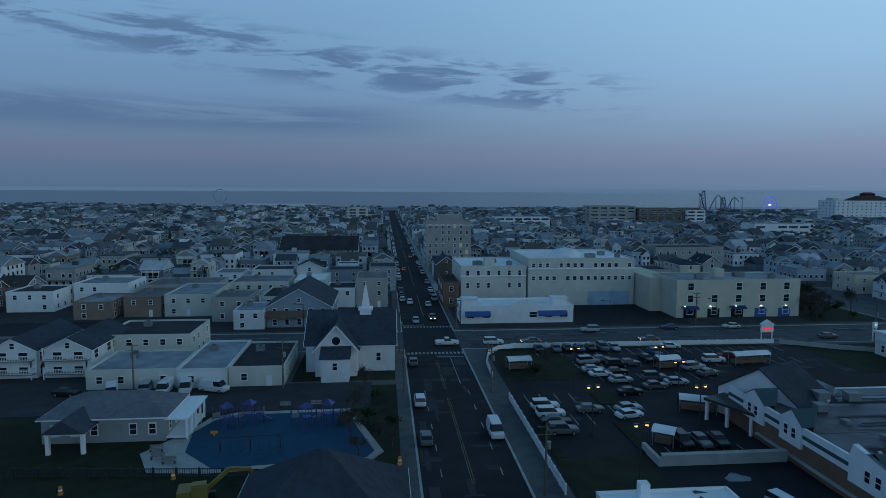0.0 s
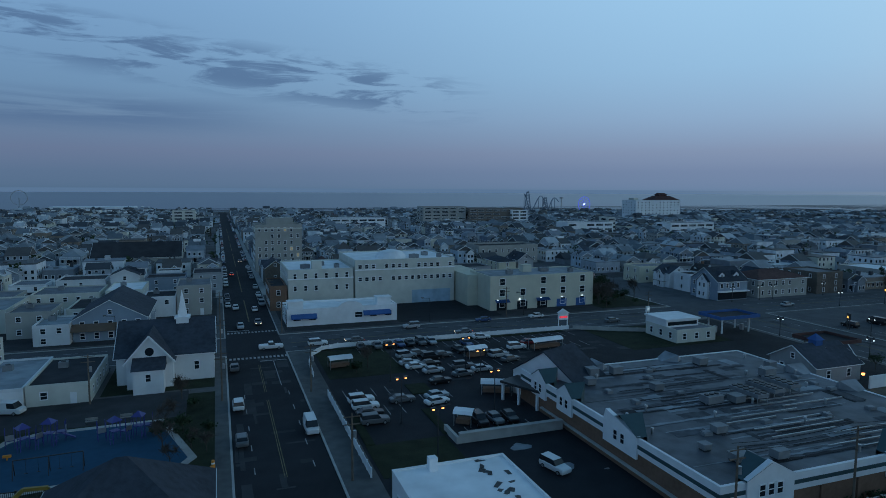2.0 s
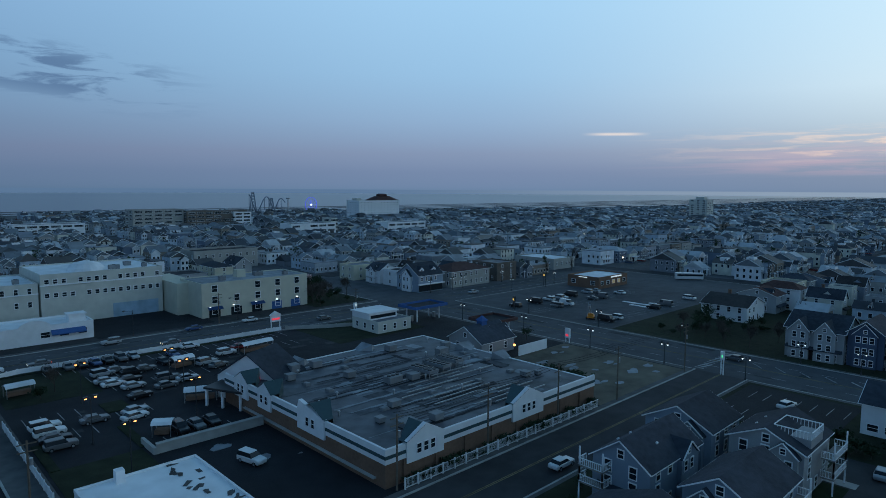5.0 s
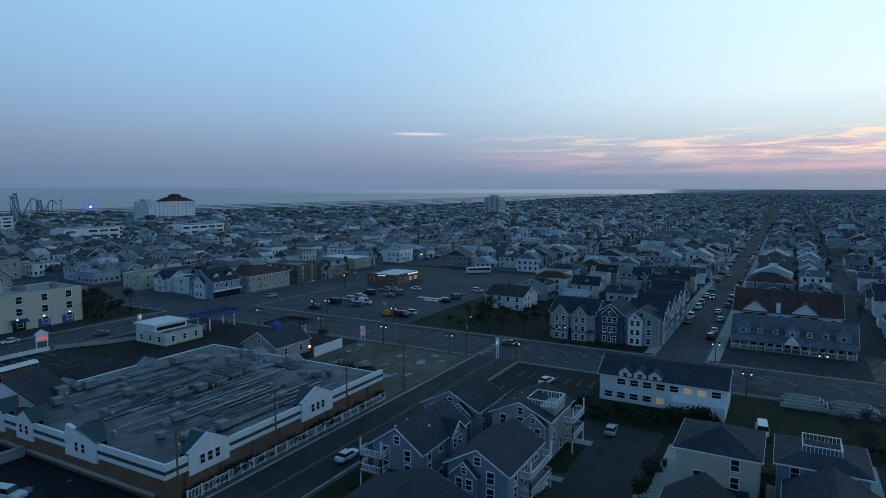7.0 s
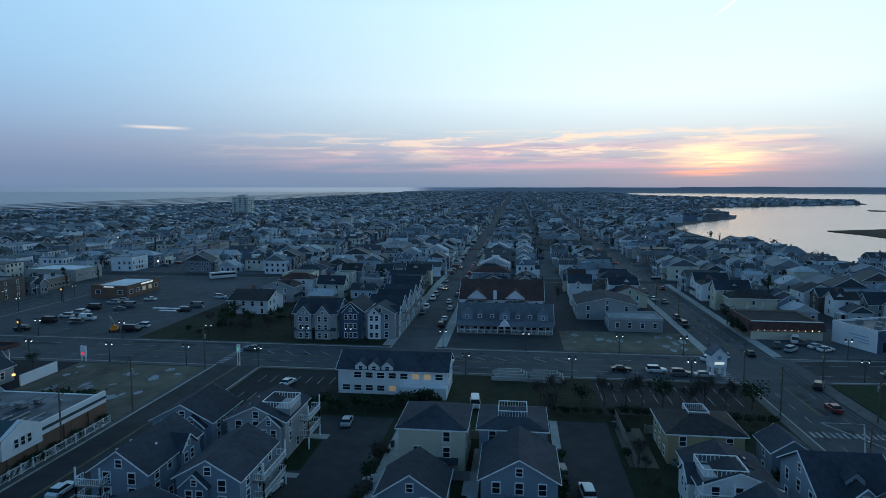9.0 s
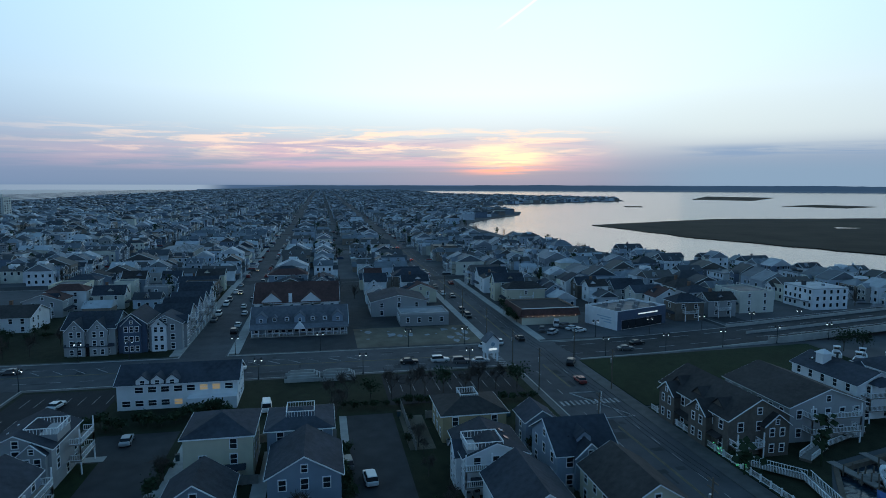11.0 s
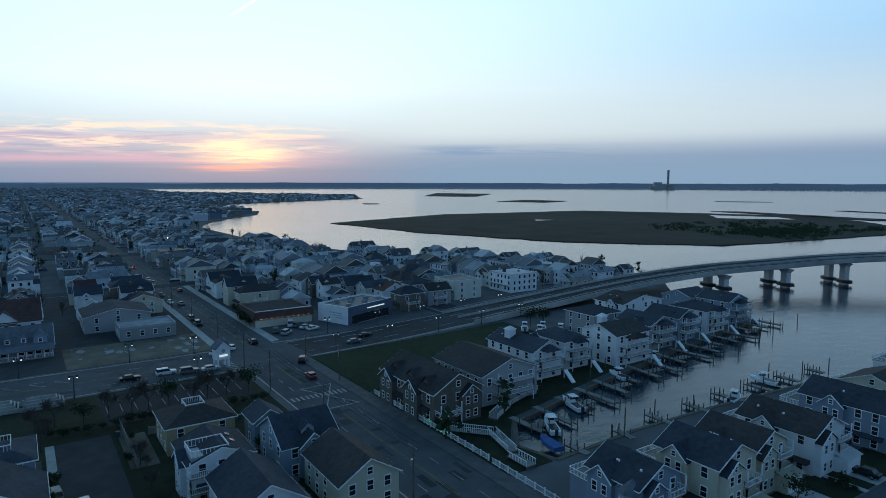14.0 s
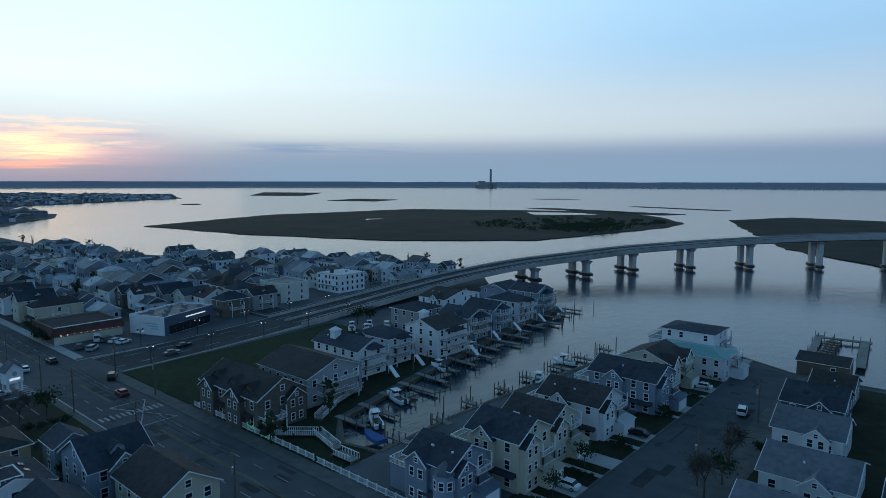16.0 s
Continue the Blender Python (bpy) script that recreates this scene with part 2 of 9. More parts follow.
M_ASPHALT = mat("asphalt", (0.026, 0.027, 0.031), 0.85, 0.35, 0.25, 0.4, 12)
M_ASPHALT_OLD = mat("worn asphalt", (0.055, 0.055, 0.058), 0.9, 0.35, 0.3, 0.4, 10)
M_CONC = mat("concrete", (0.40, 0.39, 0.37), 0.85, 0.25, 0.5, 0.3, 8)
M_PAVE = mat("pavement concrete", (0.115, 0.114, 0.112), 0.85, 0.35, 0.5, 0.3, 8)
M_TOWN = mat("town ground", (0.108, 0.112, 0.118), 0.95, 0.5, 0.08, 0.4, 3)
M_GRASS = mat("winter grass", (0.027, 0.033, 0.018), 0.95, 0.45, 0.4, 0.8, 6)
M_DIRT = mat("bare dirt", (0.15, 0.13, 0.10), 0.95, 0.45, 0.25, 0.6, 4)
M_SAND = mat("beach sand", (0.30, 0.27, 0.22), 0.95, 0.2, 0.1, 0.3, 2)
M_MARSH = mat("marsh grass", (0.040, 0.034, 0.024), 0.95, 0.5, 0.03, 0.6, 0.6)
# blue emission stands in for the haze in front of the distant trees
M_WOODS_HAZE = mat("far woods with haze glow", (0.02, 0.03, 0.035), emit=((0.030, 0.062, 0.118), 0.8))
M_PIER = mat("pale pier concrete", (0.58, 0.57, 0.55), 0.8, 0.15, 0.5)
M_ROAD = mat("grey road asphalt", (0.088, 0.091, 0.098), 0.85, 0.3, 0.25, 0.4, 12)
M_WHITE = mat("white paint", (0.78, 0.79, 0.80), 0.55, 0.1, 0.6)
M_TRIM = mat("white trim", (0.84, 0.85, 0.86), 0.5, 0.06, 1.0)
M_WROOF = mat("white membrane roof", (0.80, 0.81, 0.82), 0.7, 0.2, 0.3, 0.2, 2)
M_STAIN = mat("soot stain", (0.10, 0.10, 0.10), 0.9, 0.5, 1.2)
M_GROOF = mat("grey membrane roof", (0.105, 0.112, 0.128), 0.6, 0.6, 0.35, 0.3, 2)
M_BLACKROOF = mat("tar roof", (0.045, 0.045, 0.05), 0.9, 0.35, 0.3, 0.3, 3)
M_SHINGLE = mat("grey shingles", (0.046, 0.055, 0.070), 0.82, 0.35, 1.2, 0.6, 5, rand=0.4)
M_SHINGLE_L = mat("pale grey shingles", (0.15, 0.16, 0.18), 0.82, 0.3, 1.2, 0.5, 5, rand=0.3)
M_LAWN = mat("green lawn grass", (0.018, 0.033, 0.014), 0.95, 0.4, 0.5, 0.8, 6)
M_UNIT = mat("dull grey casing", (0.20, 0.21, 0.22), 0.6, 0.25, 1.0)
M_ROOF_PALE = mat("weathered pale roof", (0.27, 0.29, 0.31), 0.75, 0.45, 0.35, 0.3, 2)
M_PATCH = mat("patched roof felt", (0.095, 0.10, 0.11), 0.85, 0.5, 0.8)
M_SHINGLE_B = mat("brown shingles", (0.056, 0.051, 0.05), 0.82, 0.35, 1.2, 0.6, 5, rand=0.3)
M_RED = mat("red-brown shingles", (0.10, 0.055, 0.05), 0.9, 0.3, 1.2, 0.6, 5)
M_TEAL = mat("teal metal roof", (0.06, 0.24, 0.25), 0.5, 0.15, 1.0)
M_SIDING_W = mat("white siding", (0.74, 0.75, 0.76), 0.6, 0.1, 0.5, lines=3.2, rand=0.2)
M_SIDING_B = mat("blue-grey siding", (0.24, 0.30, 0.37), 0.6, 0.1, 0.5, lines=3.2, rand=0.3)
M_SIDING_N = mat("navy siding", (0.07, 0.10, 0.16), 0.6, 0.1, 0.5, lines=3.2)
M_SIDING_G = mat("grey siding", (0.33, 0.34, 0.35), 0.6, 0.1, 0.5, lines=3.2, rand=0.3)
M_SIDING_Y = mat("cream siding", (0.62, 0.58, 0.45), 0.6, 0.1, 0.5, lines=3.2, rand=0.15)
M_SIDING_T = mat("tan siding", (0.42, 0.33, 0.20), 0.6, 0.12, 0.5, lines=3.2, rand=0.2)
M_CEDAR = mat("weathered cedar shingle", (0.16, 0.135, 0.115), 0.8, 0.25, 1.5, lines=4.0, rand=0.2)
M_STUCCO = mat("pale yellow stucco", (0.57, 0.55, 0.45), 0.8, 0.1, 0.4, 0.2, 6)
M_STUCCO_W = mat("off-white stucco", (0.60, 0.59, 0.53), 0.8, 0.14, 0.4, 0.2, 6)
M_STUCCO_H = mat("grey-beige masonry", (0.38, 0.37, 0.34), 0.85, 0.14, 0.4, 0.3, 6)
M_BRICK = mat("brown brick", (0.20, 0.12, 0.085), 0.85, 0.2, 2.0, 0.4, 12)
M_BRICK_O = mat("orange-brown render", (0.27, 0.20, 0.155), 0.85, 0.15, 0.6, 0.3, 6)
M_GLASS = mat("dark window glass", (0.02, 0.025, 0.03), 0.08, 0.1, 1.0)
M_LIT = mat("lit window", (0.8, 0.6, 0.3), emit=((1.0, 0.62, 0.28), 0.13))
M_BLUE = mat("blue canvas", (0.05, 0.12, 0.30), 0.8, 0.15, 1.0)
M_GREEN = mat("dark green band", (0.03, 0.07, 0.08), 0.6, 0.15, 1.0)
M_MURAL = mat("pale blue mural", (0.34, 0.46, 0.56), 0.8, 0.3, 0.4)
M_POOL = mat("blue rubber surface", (0.02, 0.075, 0.13), 0.8, 0.15, 0.8)
M_PLAY = mat("blue-violet plastic", (0.05, 0.055, 0.22), 0.4, 0.1, 1.0)
M_ORANGE = mat("orange plastic", (0.7, 0.25, 0.03), 0.5, 0.1, 1.0)
M_YELLOW = mat("yellow machine paint", (0.28, 0.19, 0.04), 0.5, 0.15, 1.0)
M_MARK = mat("white road paint", (0.33, 0.33, 0.33), 0.8, 0.6, 1.5)
M_MARKY = mat("yellow road paint", (0.19, 0.16, 0.085), 0.8, 0.6, 1.5)
M_COASTER = mat("blue-grey steelwork", (0.16, 0.21, 0.27), 0.5, 0.15, 1.0)
M_STEEL = mat("galvanised steel", (0.40, 0.42, 0.44), 0.4, 0.15, 2.0, metal=0.7)
M_DARK = mat("dark metal", (0.035, 0.037, 0.04), 0.5, 0.2, 2.0)
M_RUBBER = mat("rubber", (0.02, 0.02, 0.021), 0.85, 0.15, 3.0)
M_POLE = mat("weathered timber", (0.15, 0.12, 0.095), 0.9, 0.3, 1.5)
M_DOCK = mat("grey dock boards", (0.27, 0.25, 0.23), 0.9, 0.3, 1.2)
M_LEAF = mat("dark evergreen leaves", (0.035, 0.055, 0.028), 0.8, 0.4, 1.5, rand=0.4)
M_TWIG = mat("bare twigs", (0.085, 0.07, 0.06), 0.9, 0.3, 1.5)
M_PINK = mat("pink siding", (0.55, 0.38, 0.38), 0.7, 0.12, 0.8, lines=3.2)
M_LAMP_O = mat("sodium lamp", (1, 0.5, 0.2), emit=((1.0, 0.33, 0.09), 4.0))
M_LAMP_W = mat("cool white lamp", (1, 1, 1), emit=((0.85, 0.95, 1.0), 2.2))
M_HEAD = mat("lit headlamp", (1, 1, 1), emit=((1.0, 0.72, 0.45), 3.0))
M_TAIL = mat("lit tail lamp", (1, 0.1, 0.05), emit=((1.0, 0.06, 0.03), 3.0))
M_SIGNR = mat("red sign glow", (1, 0.1, 0.1), emit=((1.0, 0.06, 0.10), 0.7))
M_SIGNW = mat("white sign glow", (1, 1, 1), emit=((0.9, 1.0, 0.95), 0.5))
M_SIGNY = mat("amber sign glow", (1, 0.6, 0.1), emit=((1.0, 0.55, 0.12), 1.2))
M_GREENL = mat("green light string", (0.1, 1, 0.4), emit=((0.1, 1.0, 0.35), 1.5))
M_WHEELBLUE = mat("blue wheel lights", (0.2, 0.2, 1), emit=((0.12, 0.17, 1.0), 0.45))
M_WATER = water_material("bay water", (0.02, 0.042, 0.060), 0.17, 0.75, 0.35)
M_SEA = water_material("sea water", (0.03, 0.075, 0.12), 0.28, 0.9, 0.08, 0.42)
CAR_PAINTS = [mat("car paint " + n, c, 0.28, 0.03, 1.0, metal=0.1) for n, c in (("white", (0.7, 0.7, 0.7)), ("silver", (0.38, 0.40, 0.42)), ("black", (0.02, 0.02, 0.022)), ("grey", (0.13, 0.135, 0.14)), ("blue", (0.05, 0.09, 0.20)), ("red", (0.25, 0.03, 0.03)))]
M_FARCAR = islands("distant car paint", [(.55, .56, .57), (.10, .10, .11), (.30, .31, .33), (.04, .04, .045), (.62, .62, .62), (.20, .04, .04), (.06, .09, .16)], 0.35)
M_FARWALL = islands("town walls", [(.78, .79, .81), (.36, .40, .45), (.66, .64, .55), (.16, .20, .26), (.55, .58, .62), (.27, .22, .18), (.76, .78, .81), (.38, .37, .35), (.46, .54, .62), (.22, .24, .27)], 0.7)
# roof colours lifted to stand for the haze over the far streets
M_FARROOF = islands("town roofs paled for haze", [(.07, .078, .09), (.19, .21, .23), (.11, .10, .095), (.27, .29, .31), (.055, .06, .07), (.48, .50, .52), (.14, .16, .18), (.09, .09, .092), (.24, .26, .29)], 0.62)


# ---- builders ----
class Shape:
    """Collects boxes, slabs and prisms for one mesh."""

    def __init__(self):
        self.v, self.f, self.m = [], [], []

    def poly(self, pts, faces, mi=0):
        n = len(self.v)
        self.v += pts
        self.f += [tuple(n + i for i in f) for f in faces]
        self.m += [mi] * len(faces)
        return self

    def box(self, x0, y0, z0, x1, y1, z1, mi=0):
        p = [(x, y, z) for z in (z0, z1) for x, y in ((x0, y0), (x1, y0), (x1, y1), (x0, y1))]
        return self.poly(p, [(3, 2, 1, 0), (4, 5, 6, 7), (0, 1, 5, 4), (1, 2, 6, 5), (2, 3, 7, 6), (3, 0, 4, 7)], mi)

    def taper(self, x0, y0, z0, x1, y1, z1, k, mi=0, kx=None):
        cx, cy = (x0 + x1) / 2, (y0 + y1) / 2
        kx = k if kx is None else kx
        lo = [(x0, y0), (x1, y0), (x1, y1), (x0, y1)]
        p = [(x, y, z0) for x, y in lo] + [(cx + (x - cx) * kx, cy + (y - cy) * k, z1) for x, y in lo]
        return self.poly(p, [(3, 2, 1, 0), (4, 5, 6, 7), (0, 1, 5, 4), (1, 2, 6, 5), (2, 3, 7, 6), (3, 0, 4, 7)], mi)

    def extrude(self, pts, z0, z1, mi=0):
        n = len(pts)
        return self.poly([(*p, z0) for p in pts] + [(*p, z1) for p in pts], [tuple(range(n))[::-1], tuple(range(n, 2 * n))] + [(i, (i + 1) % n, n + (i + 1) % n, n + i) for i in range(n)], mi)

    def tube(self, x, y, z0, z1, r0, r1=None, sides=8, mi=0):
        r1 = r0 if r1 is None else r1
        c = [(math.cos(2 * math.pi * i / sides), math.sin(2 * math.pi * i / sides)) for i in range(sides)]
        n = sides
        return self.poly([(x + r0 * a, y + r0 * b, z0) for a, b in c] + [(x + r1 * a, y + r1 * b, z1) for a, b in c], [tuple(range(n))[::-1], tuple(range(n, 2 * n))] + [(i, (i + 1) % n, n + (i + 1) % n, n + i) for i in range(n)], mi)

    def beam(self, a, b, r=0.05, mi=0):
        a, b = Vector(a), Vector(b)
        d = (b - a).normalized()
        u = d.cross(Vector((0, 0, 1)) if abs(d.z) < 0.9 else Vector((1, 0, 0))).normalized() * r
        w = d.cross(u).normalized() * r
        p = [tuple(q + s * u + t * w) for q in (a, b) for s, t in ((-1, -1), (1, -1), (1, 1), (-1, 1))]
        return self.poly(p, [(3, 2, 1, 0), (4, 5, 6, 7), (0, 1, 5, 4), (1, 2, 6, 5), (2, 3, 7, 6), (3, 0, 4, 7)], mi)

    def data(self, name, *mats):
        me = bpy.data.meshes.new(name)
        me.from_pydata(self.v, [], self.f)
        for m in mats:
            me.materials.append(m)
        if len(mats) > 1:
            me.polygons.foreach_set("material_index", self.m)
        me.update()
        return me


def part(name, shape, mats, parent, label="", at=None):
    me = shape if isinstance(shape, bpy.types.Mesh) else shape.data(name, *(mats if isinstance(mats, (tuple, list)) else (mats,)))
    ob = new(name, me)
    ob.parent = parent
    if at is not None:
        ob.matrix_basis = at
    return tagged(ob, label)


def thing(name, x, y, z=0.0, turn=0.0, label="", category="", group="", kind=""):
    ob = new(name)
    ob.empty_display_size = 0.5
    ob.matrix_basis = pose(x, y, z, 0, 0, turn)
    return tagged(ob, label, category, group, kind)


def structure(name, shape, mats, label="", category=""):
    ob = new(name, shape.data(name, *(mats if isinstance(mats, (tuple, list)) else (mats,))))
    return tagged(ob, label, category, kind="structure")


WINDOWS = {}


def window_mesh(w, h, lit=False):
    """A frame with two sashes round a recessed dark pane; local x across, -y outwards, z up from its middle."""
    key = (round(w, 2), round(h, 2), lit)
    if key not in WINDOWS:
        t, g = 0.12, M_LIT if lit else M_GLASS
        xs_, zs_ = (-w / 2 - t, -w / 2, w / 2, w / 2 + t), (-h / 2 - t, -h / 2, -0.035, 0.035, h / 2, h / 2 + t + 0.04)
        front = [(x, -0.08, z) for z in zs_ for x in xs_]
        rim = [(xs_[0], 0, zs_[0]), (xs_[3], 0, zs_[0]), (xs_[3], 0, zs_[5]), (xs_[0], 0, zs_[5])]
        back = [(x, -0.02, z) for z in zs_[1:5] for x in xs_[1:3]]
        cells = [(4 * r + c, 4 * r + c + 1, 4 * r + c + 5, 4 * r + c + 4) for r in range(5) for c in range(3) if (r, c) not in ((1, 1), (3, 1))]
        sides_ = [(24, 25, 3, 2, 1, 0), (25, 26, 23, 19, 15, 11, 7, 3), (26, 27, 20, 21, 22, 23), (27, 24, 0, 4, 8, 12, 16, 20)]
        reveals, panes = [], []
        for r, k in ((1, 28), (3, 32)):
            a, b, c, d = 4 * r + 1, 4 * r + 2, 4 * r + 6, 4 * r + 5
            reveals += [(a, k, k + 1, b), (b, k + 1, k + 3, c), (c, k + 3, k + 2, d), (d, k + 2, k, a)]
            panes.append((k, k + 1, k + 3, k + 2))
        whole = Shape().poly(front + rim + back, cells + sides_ + reveals)
        whole.f += panes
        whole.m += [1, 1]
        sash = Shape().poly(front + rim + back, cells + sides_ + reveals)
        pane = Shape().box(-w / 2 + .004, -0.024, -h / 2 + .004, w / 2 - .004, -0.004, h / 2 - .004)
        WINDOWS[key] = [whole.data("window", M_TRIM, g), sash.data("window_frame", M_TRIM), pane.data("pane", g)]
    return WINDOWS[key]


def add_window(parent, m, w=0.95, h=1.45, lit=False, split=False):
    whole, f, p = window_mesh(w, h, lit)
    if not split:
        return part("window", whole, None, parent, at=m)
    win = part("window", f, None, parent, at=m)
    part("pane", p, None, win, "dark glass" if not lit else "warmly lit glass")
    return win


def side_pose(side, u, z, w, d):
    """Pose on one outer face of a w x d body; u runs along the face."""
    if side == "S":
        return pose(u, -d / 2, z)
    if side == "N":
        return pose(-u, d / 2, z, 0, 0, 180)
    if side == "E":
        return pose(w / 2, u, z, 0, 0, 90)
    return pose(-w / 2, -u, z, 0, 0, -90)


def gable_roof(parent, w, d, h, rise, ridge, roof, trim=True, ov=0.4, th=0.18):
    """Two slopes with overhang; ridge along local x or y."""
    a, b = (w / 2, d / 2) if ridge == "y" else (d / 2, w / 2)   # a: half span, b: half length
    k = rise / a
    s = Shape()
    for sgn in (-1, 1):
        pts = [(sgn * (a + ov), -b - ov, h - k * ov), (sgn * (a + ov), b + ov, h - k * ov), (0, b + ov, h + rise), (0, -b - ov, h + rise)]
        pts = pts + [(x, y, z + th) for x, y, z in pts]
        if ridge == "x":
            pts = [(y, -x, z) for x, y, z in pts]
        s.poly(pts, [(3, 2, 1, 0), (4, 5, 6, 7), (0, 1, 5, 4), (1, 2, 6, 5), (2, 3, 7, 6), (3, 0, 4, 7)])
    part("roof", s, roof, parent)
    if trim:
        t = Shape()
        for e in (-b - ov - 0.04, b + ov + 0.04):
            for sgn in (-1, 1):
                q = [(sgn * (a + ov), e, h - k * ov + th / 2 - 0.05), (0, e, h + rise + th / 2 - 0.05)]
                if ridge == "x":
                    q = [(y, -x, z) for x, y, z in q]
                t.beam(*q, r=0.075)
        for sgn in (-1, 1):
            q = [(sgn * (a + ov + 0.03), -b - ov, h - k * ov + 0.05), (sgn * (a + ov + 0.03), b + ov, h - k * ov + 0.05)]
            if ridge == "x":
                q = [(y, -x, z) for x, y, z in q]
            t.beam(*q, r=0.055)
        part("fascia", t, M_TRIM, parent, "white painted fascia")


def hip_roof(parent, w, d, h, rise, roof, ov=0.45):
    a, b = w / 2 + ov, d / 2 + ov
    r = max(a, b) - min(a, b)
    ends = [(-r, 0), (r, 0)] if a > b else [(0, -r), (0, r)]
    z = h - 0.05
    s = Shape()
    base = [(-a, -b), (a, -b), (a, b), (-a, b)]
    pts = [(x, y, z) for x, y in base] + [(x, y, z + 0.18) for x, y in base] + [(x, y, h + rise) for x, y in ends]
    f = [(3, 2, 1, 0), (0, 1, 5, 4), (1, 2, 6, 5), (2, 3, 7, 6), (3, 0, 4, 7)]
    f += [(4, 5, 9, 8), (5, 6, 9), (6, 7, 8, 9), (7, 4, 8)] if a > b else [(4, 5, 8), (5, 6, 9, 8), (6, 7, 9), (7, 4, 8, 9)]
    s.poly(pts, f)
    part("roof", s, roof, parent)
    g = Shape()
    for x0, y0, x1, y1 in ((-a - .06, -b - .06, a + .06, -b), (-a - .06, b, a + .06, b + .06), (-a - .06, -b, -a, b), (a, -b, a + .06, b)):
        g.box(x0, y0, z - 0.02, x1, y1, z + 0.16)
    part("gutter", g, M_TRIM, parent, "white gutter")


def body(parent, w, d, h, wall, gable=None, rise=0.0):
    s = Shape()
    s.box(-w / 2, -d / 2, -0.3, w / 2, d / 2, h)
    if gable == "y":
        for y0, y1 in ((-d / 2, -d / 2 + 0.2), (d / 2 - 0.2, d / 2)):
            s.poly([(-w / 2, y0, h), (w / 2, y0, h), (0, y0, h + rise), (-w / 2, y1, h), (w / 2, y1, h), (0, y1, h + rise)], [(0, 1, 2), (5, 4, 3), (0, 2, 5, 3), (1, 4, 5, 2)])
    elif gable == "x":
        for x0, x1 in ((-w / 2, -w / 2 + 0.2), (w / 2 - 0.2, w / 2)):
            s.poly([(x0, -d / 2, h), (x0, d / 2, h), (x0, 0, h + rise), (x1, -d / 2, h), (x1, d / 2, h), (x1, 0, h + rise)], [(2, 1, 0), (3, 4, 5), (3, 5, 2, 0), (2, 5, 4, 1)])
    return part("wall", s, wall, parent)


def flat_roof(parent, w, d, h, roof, wall, lip=0.5):
    part("roof", Shape().box(-w / 2 + 0.25, -d / 2 + 0.25, h - 0.2, w / 2 - 0.25, d / 2 - 0.25, h + 0.03), roof, parent)
    s = Shape()
    for x0, y0, x1, y1 in ((-w / 2 - .03, -d / 2 - .03, w / 2 + .03, -d / 2 + .25), (-w / 2 - .03, d / 2 - .25, w / 2 + .03, d / 2 + .03), (-w / 2 - .03, -d / 2 + .25, -w / 2 + .25, d / 2 - .25), (w / 2 - .25, -d / 2 + .25, w / 2 + .03, d / 2 - .25)):
        s.box(x0, y0, h - 0.15, x1, y1, h + lip)
    part("parapet", s, wall, parent)


def balcony(parent, m, w, d, posts=True, drop=3.0):
    """A deck that stands out towards local -y, with rails and posts."""
    s = Shape().box(-w / 2, -d, -0.12, w / 2, 0, 0.06)
    b = part("balcony", s, M_DOCK, parent, "balcony deck with white rails", at=m)
    r = Shape()
    runs = [((-w / 2, -d), (w / 2, -d)), ((-w / 2, -d), (-w / 2, 0)), ((w / 2, -d), (w / 2, 0))]
    for a, c in runs:
        r.beam((*a, 1.0), (*c, 1.0), 0.05)
        r.beam((*a, 0.15), (*c, 0.15), 0.035)
        n = max(2, int(math.hypot(c[0] - a[0], c[1] - a[1]) / 0.28))
        for i in range(n + 1):
            x, y = a[0] + (c[0] - a[0]) * i / n, a[1] + (c[1] - a[1]) * i / n
            r.box(x - 0.025, y - 0.025, 0.1, x + 0.025, y + 0.025, 1.0)
    part("railing", r, M_TRIM, b, "white balcony railing")
    if posts:
        for x in (-w / 2 + 0.1, w / 2 - 0.1):
            part("post", Shape().box(x - 0.09, -d + 0.02, -drop, x + 0.09, -d + 0.2, 2.5), M_TRIM, b)
    return b


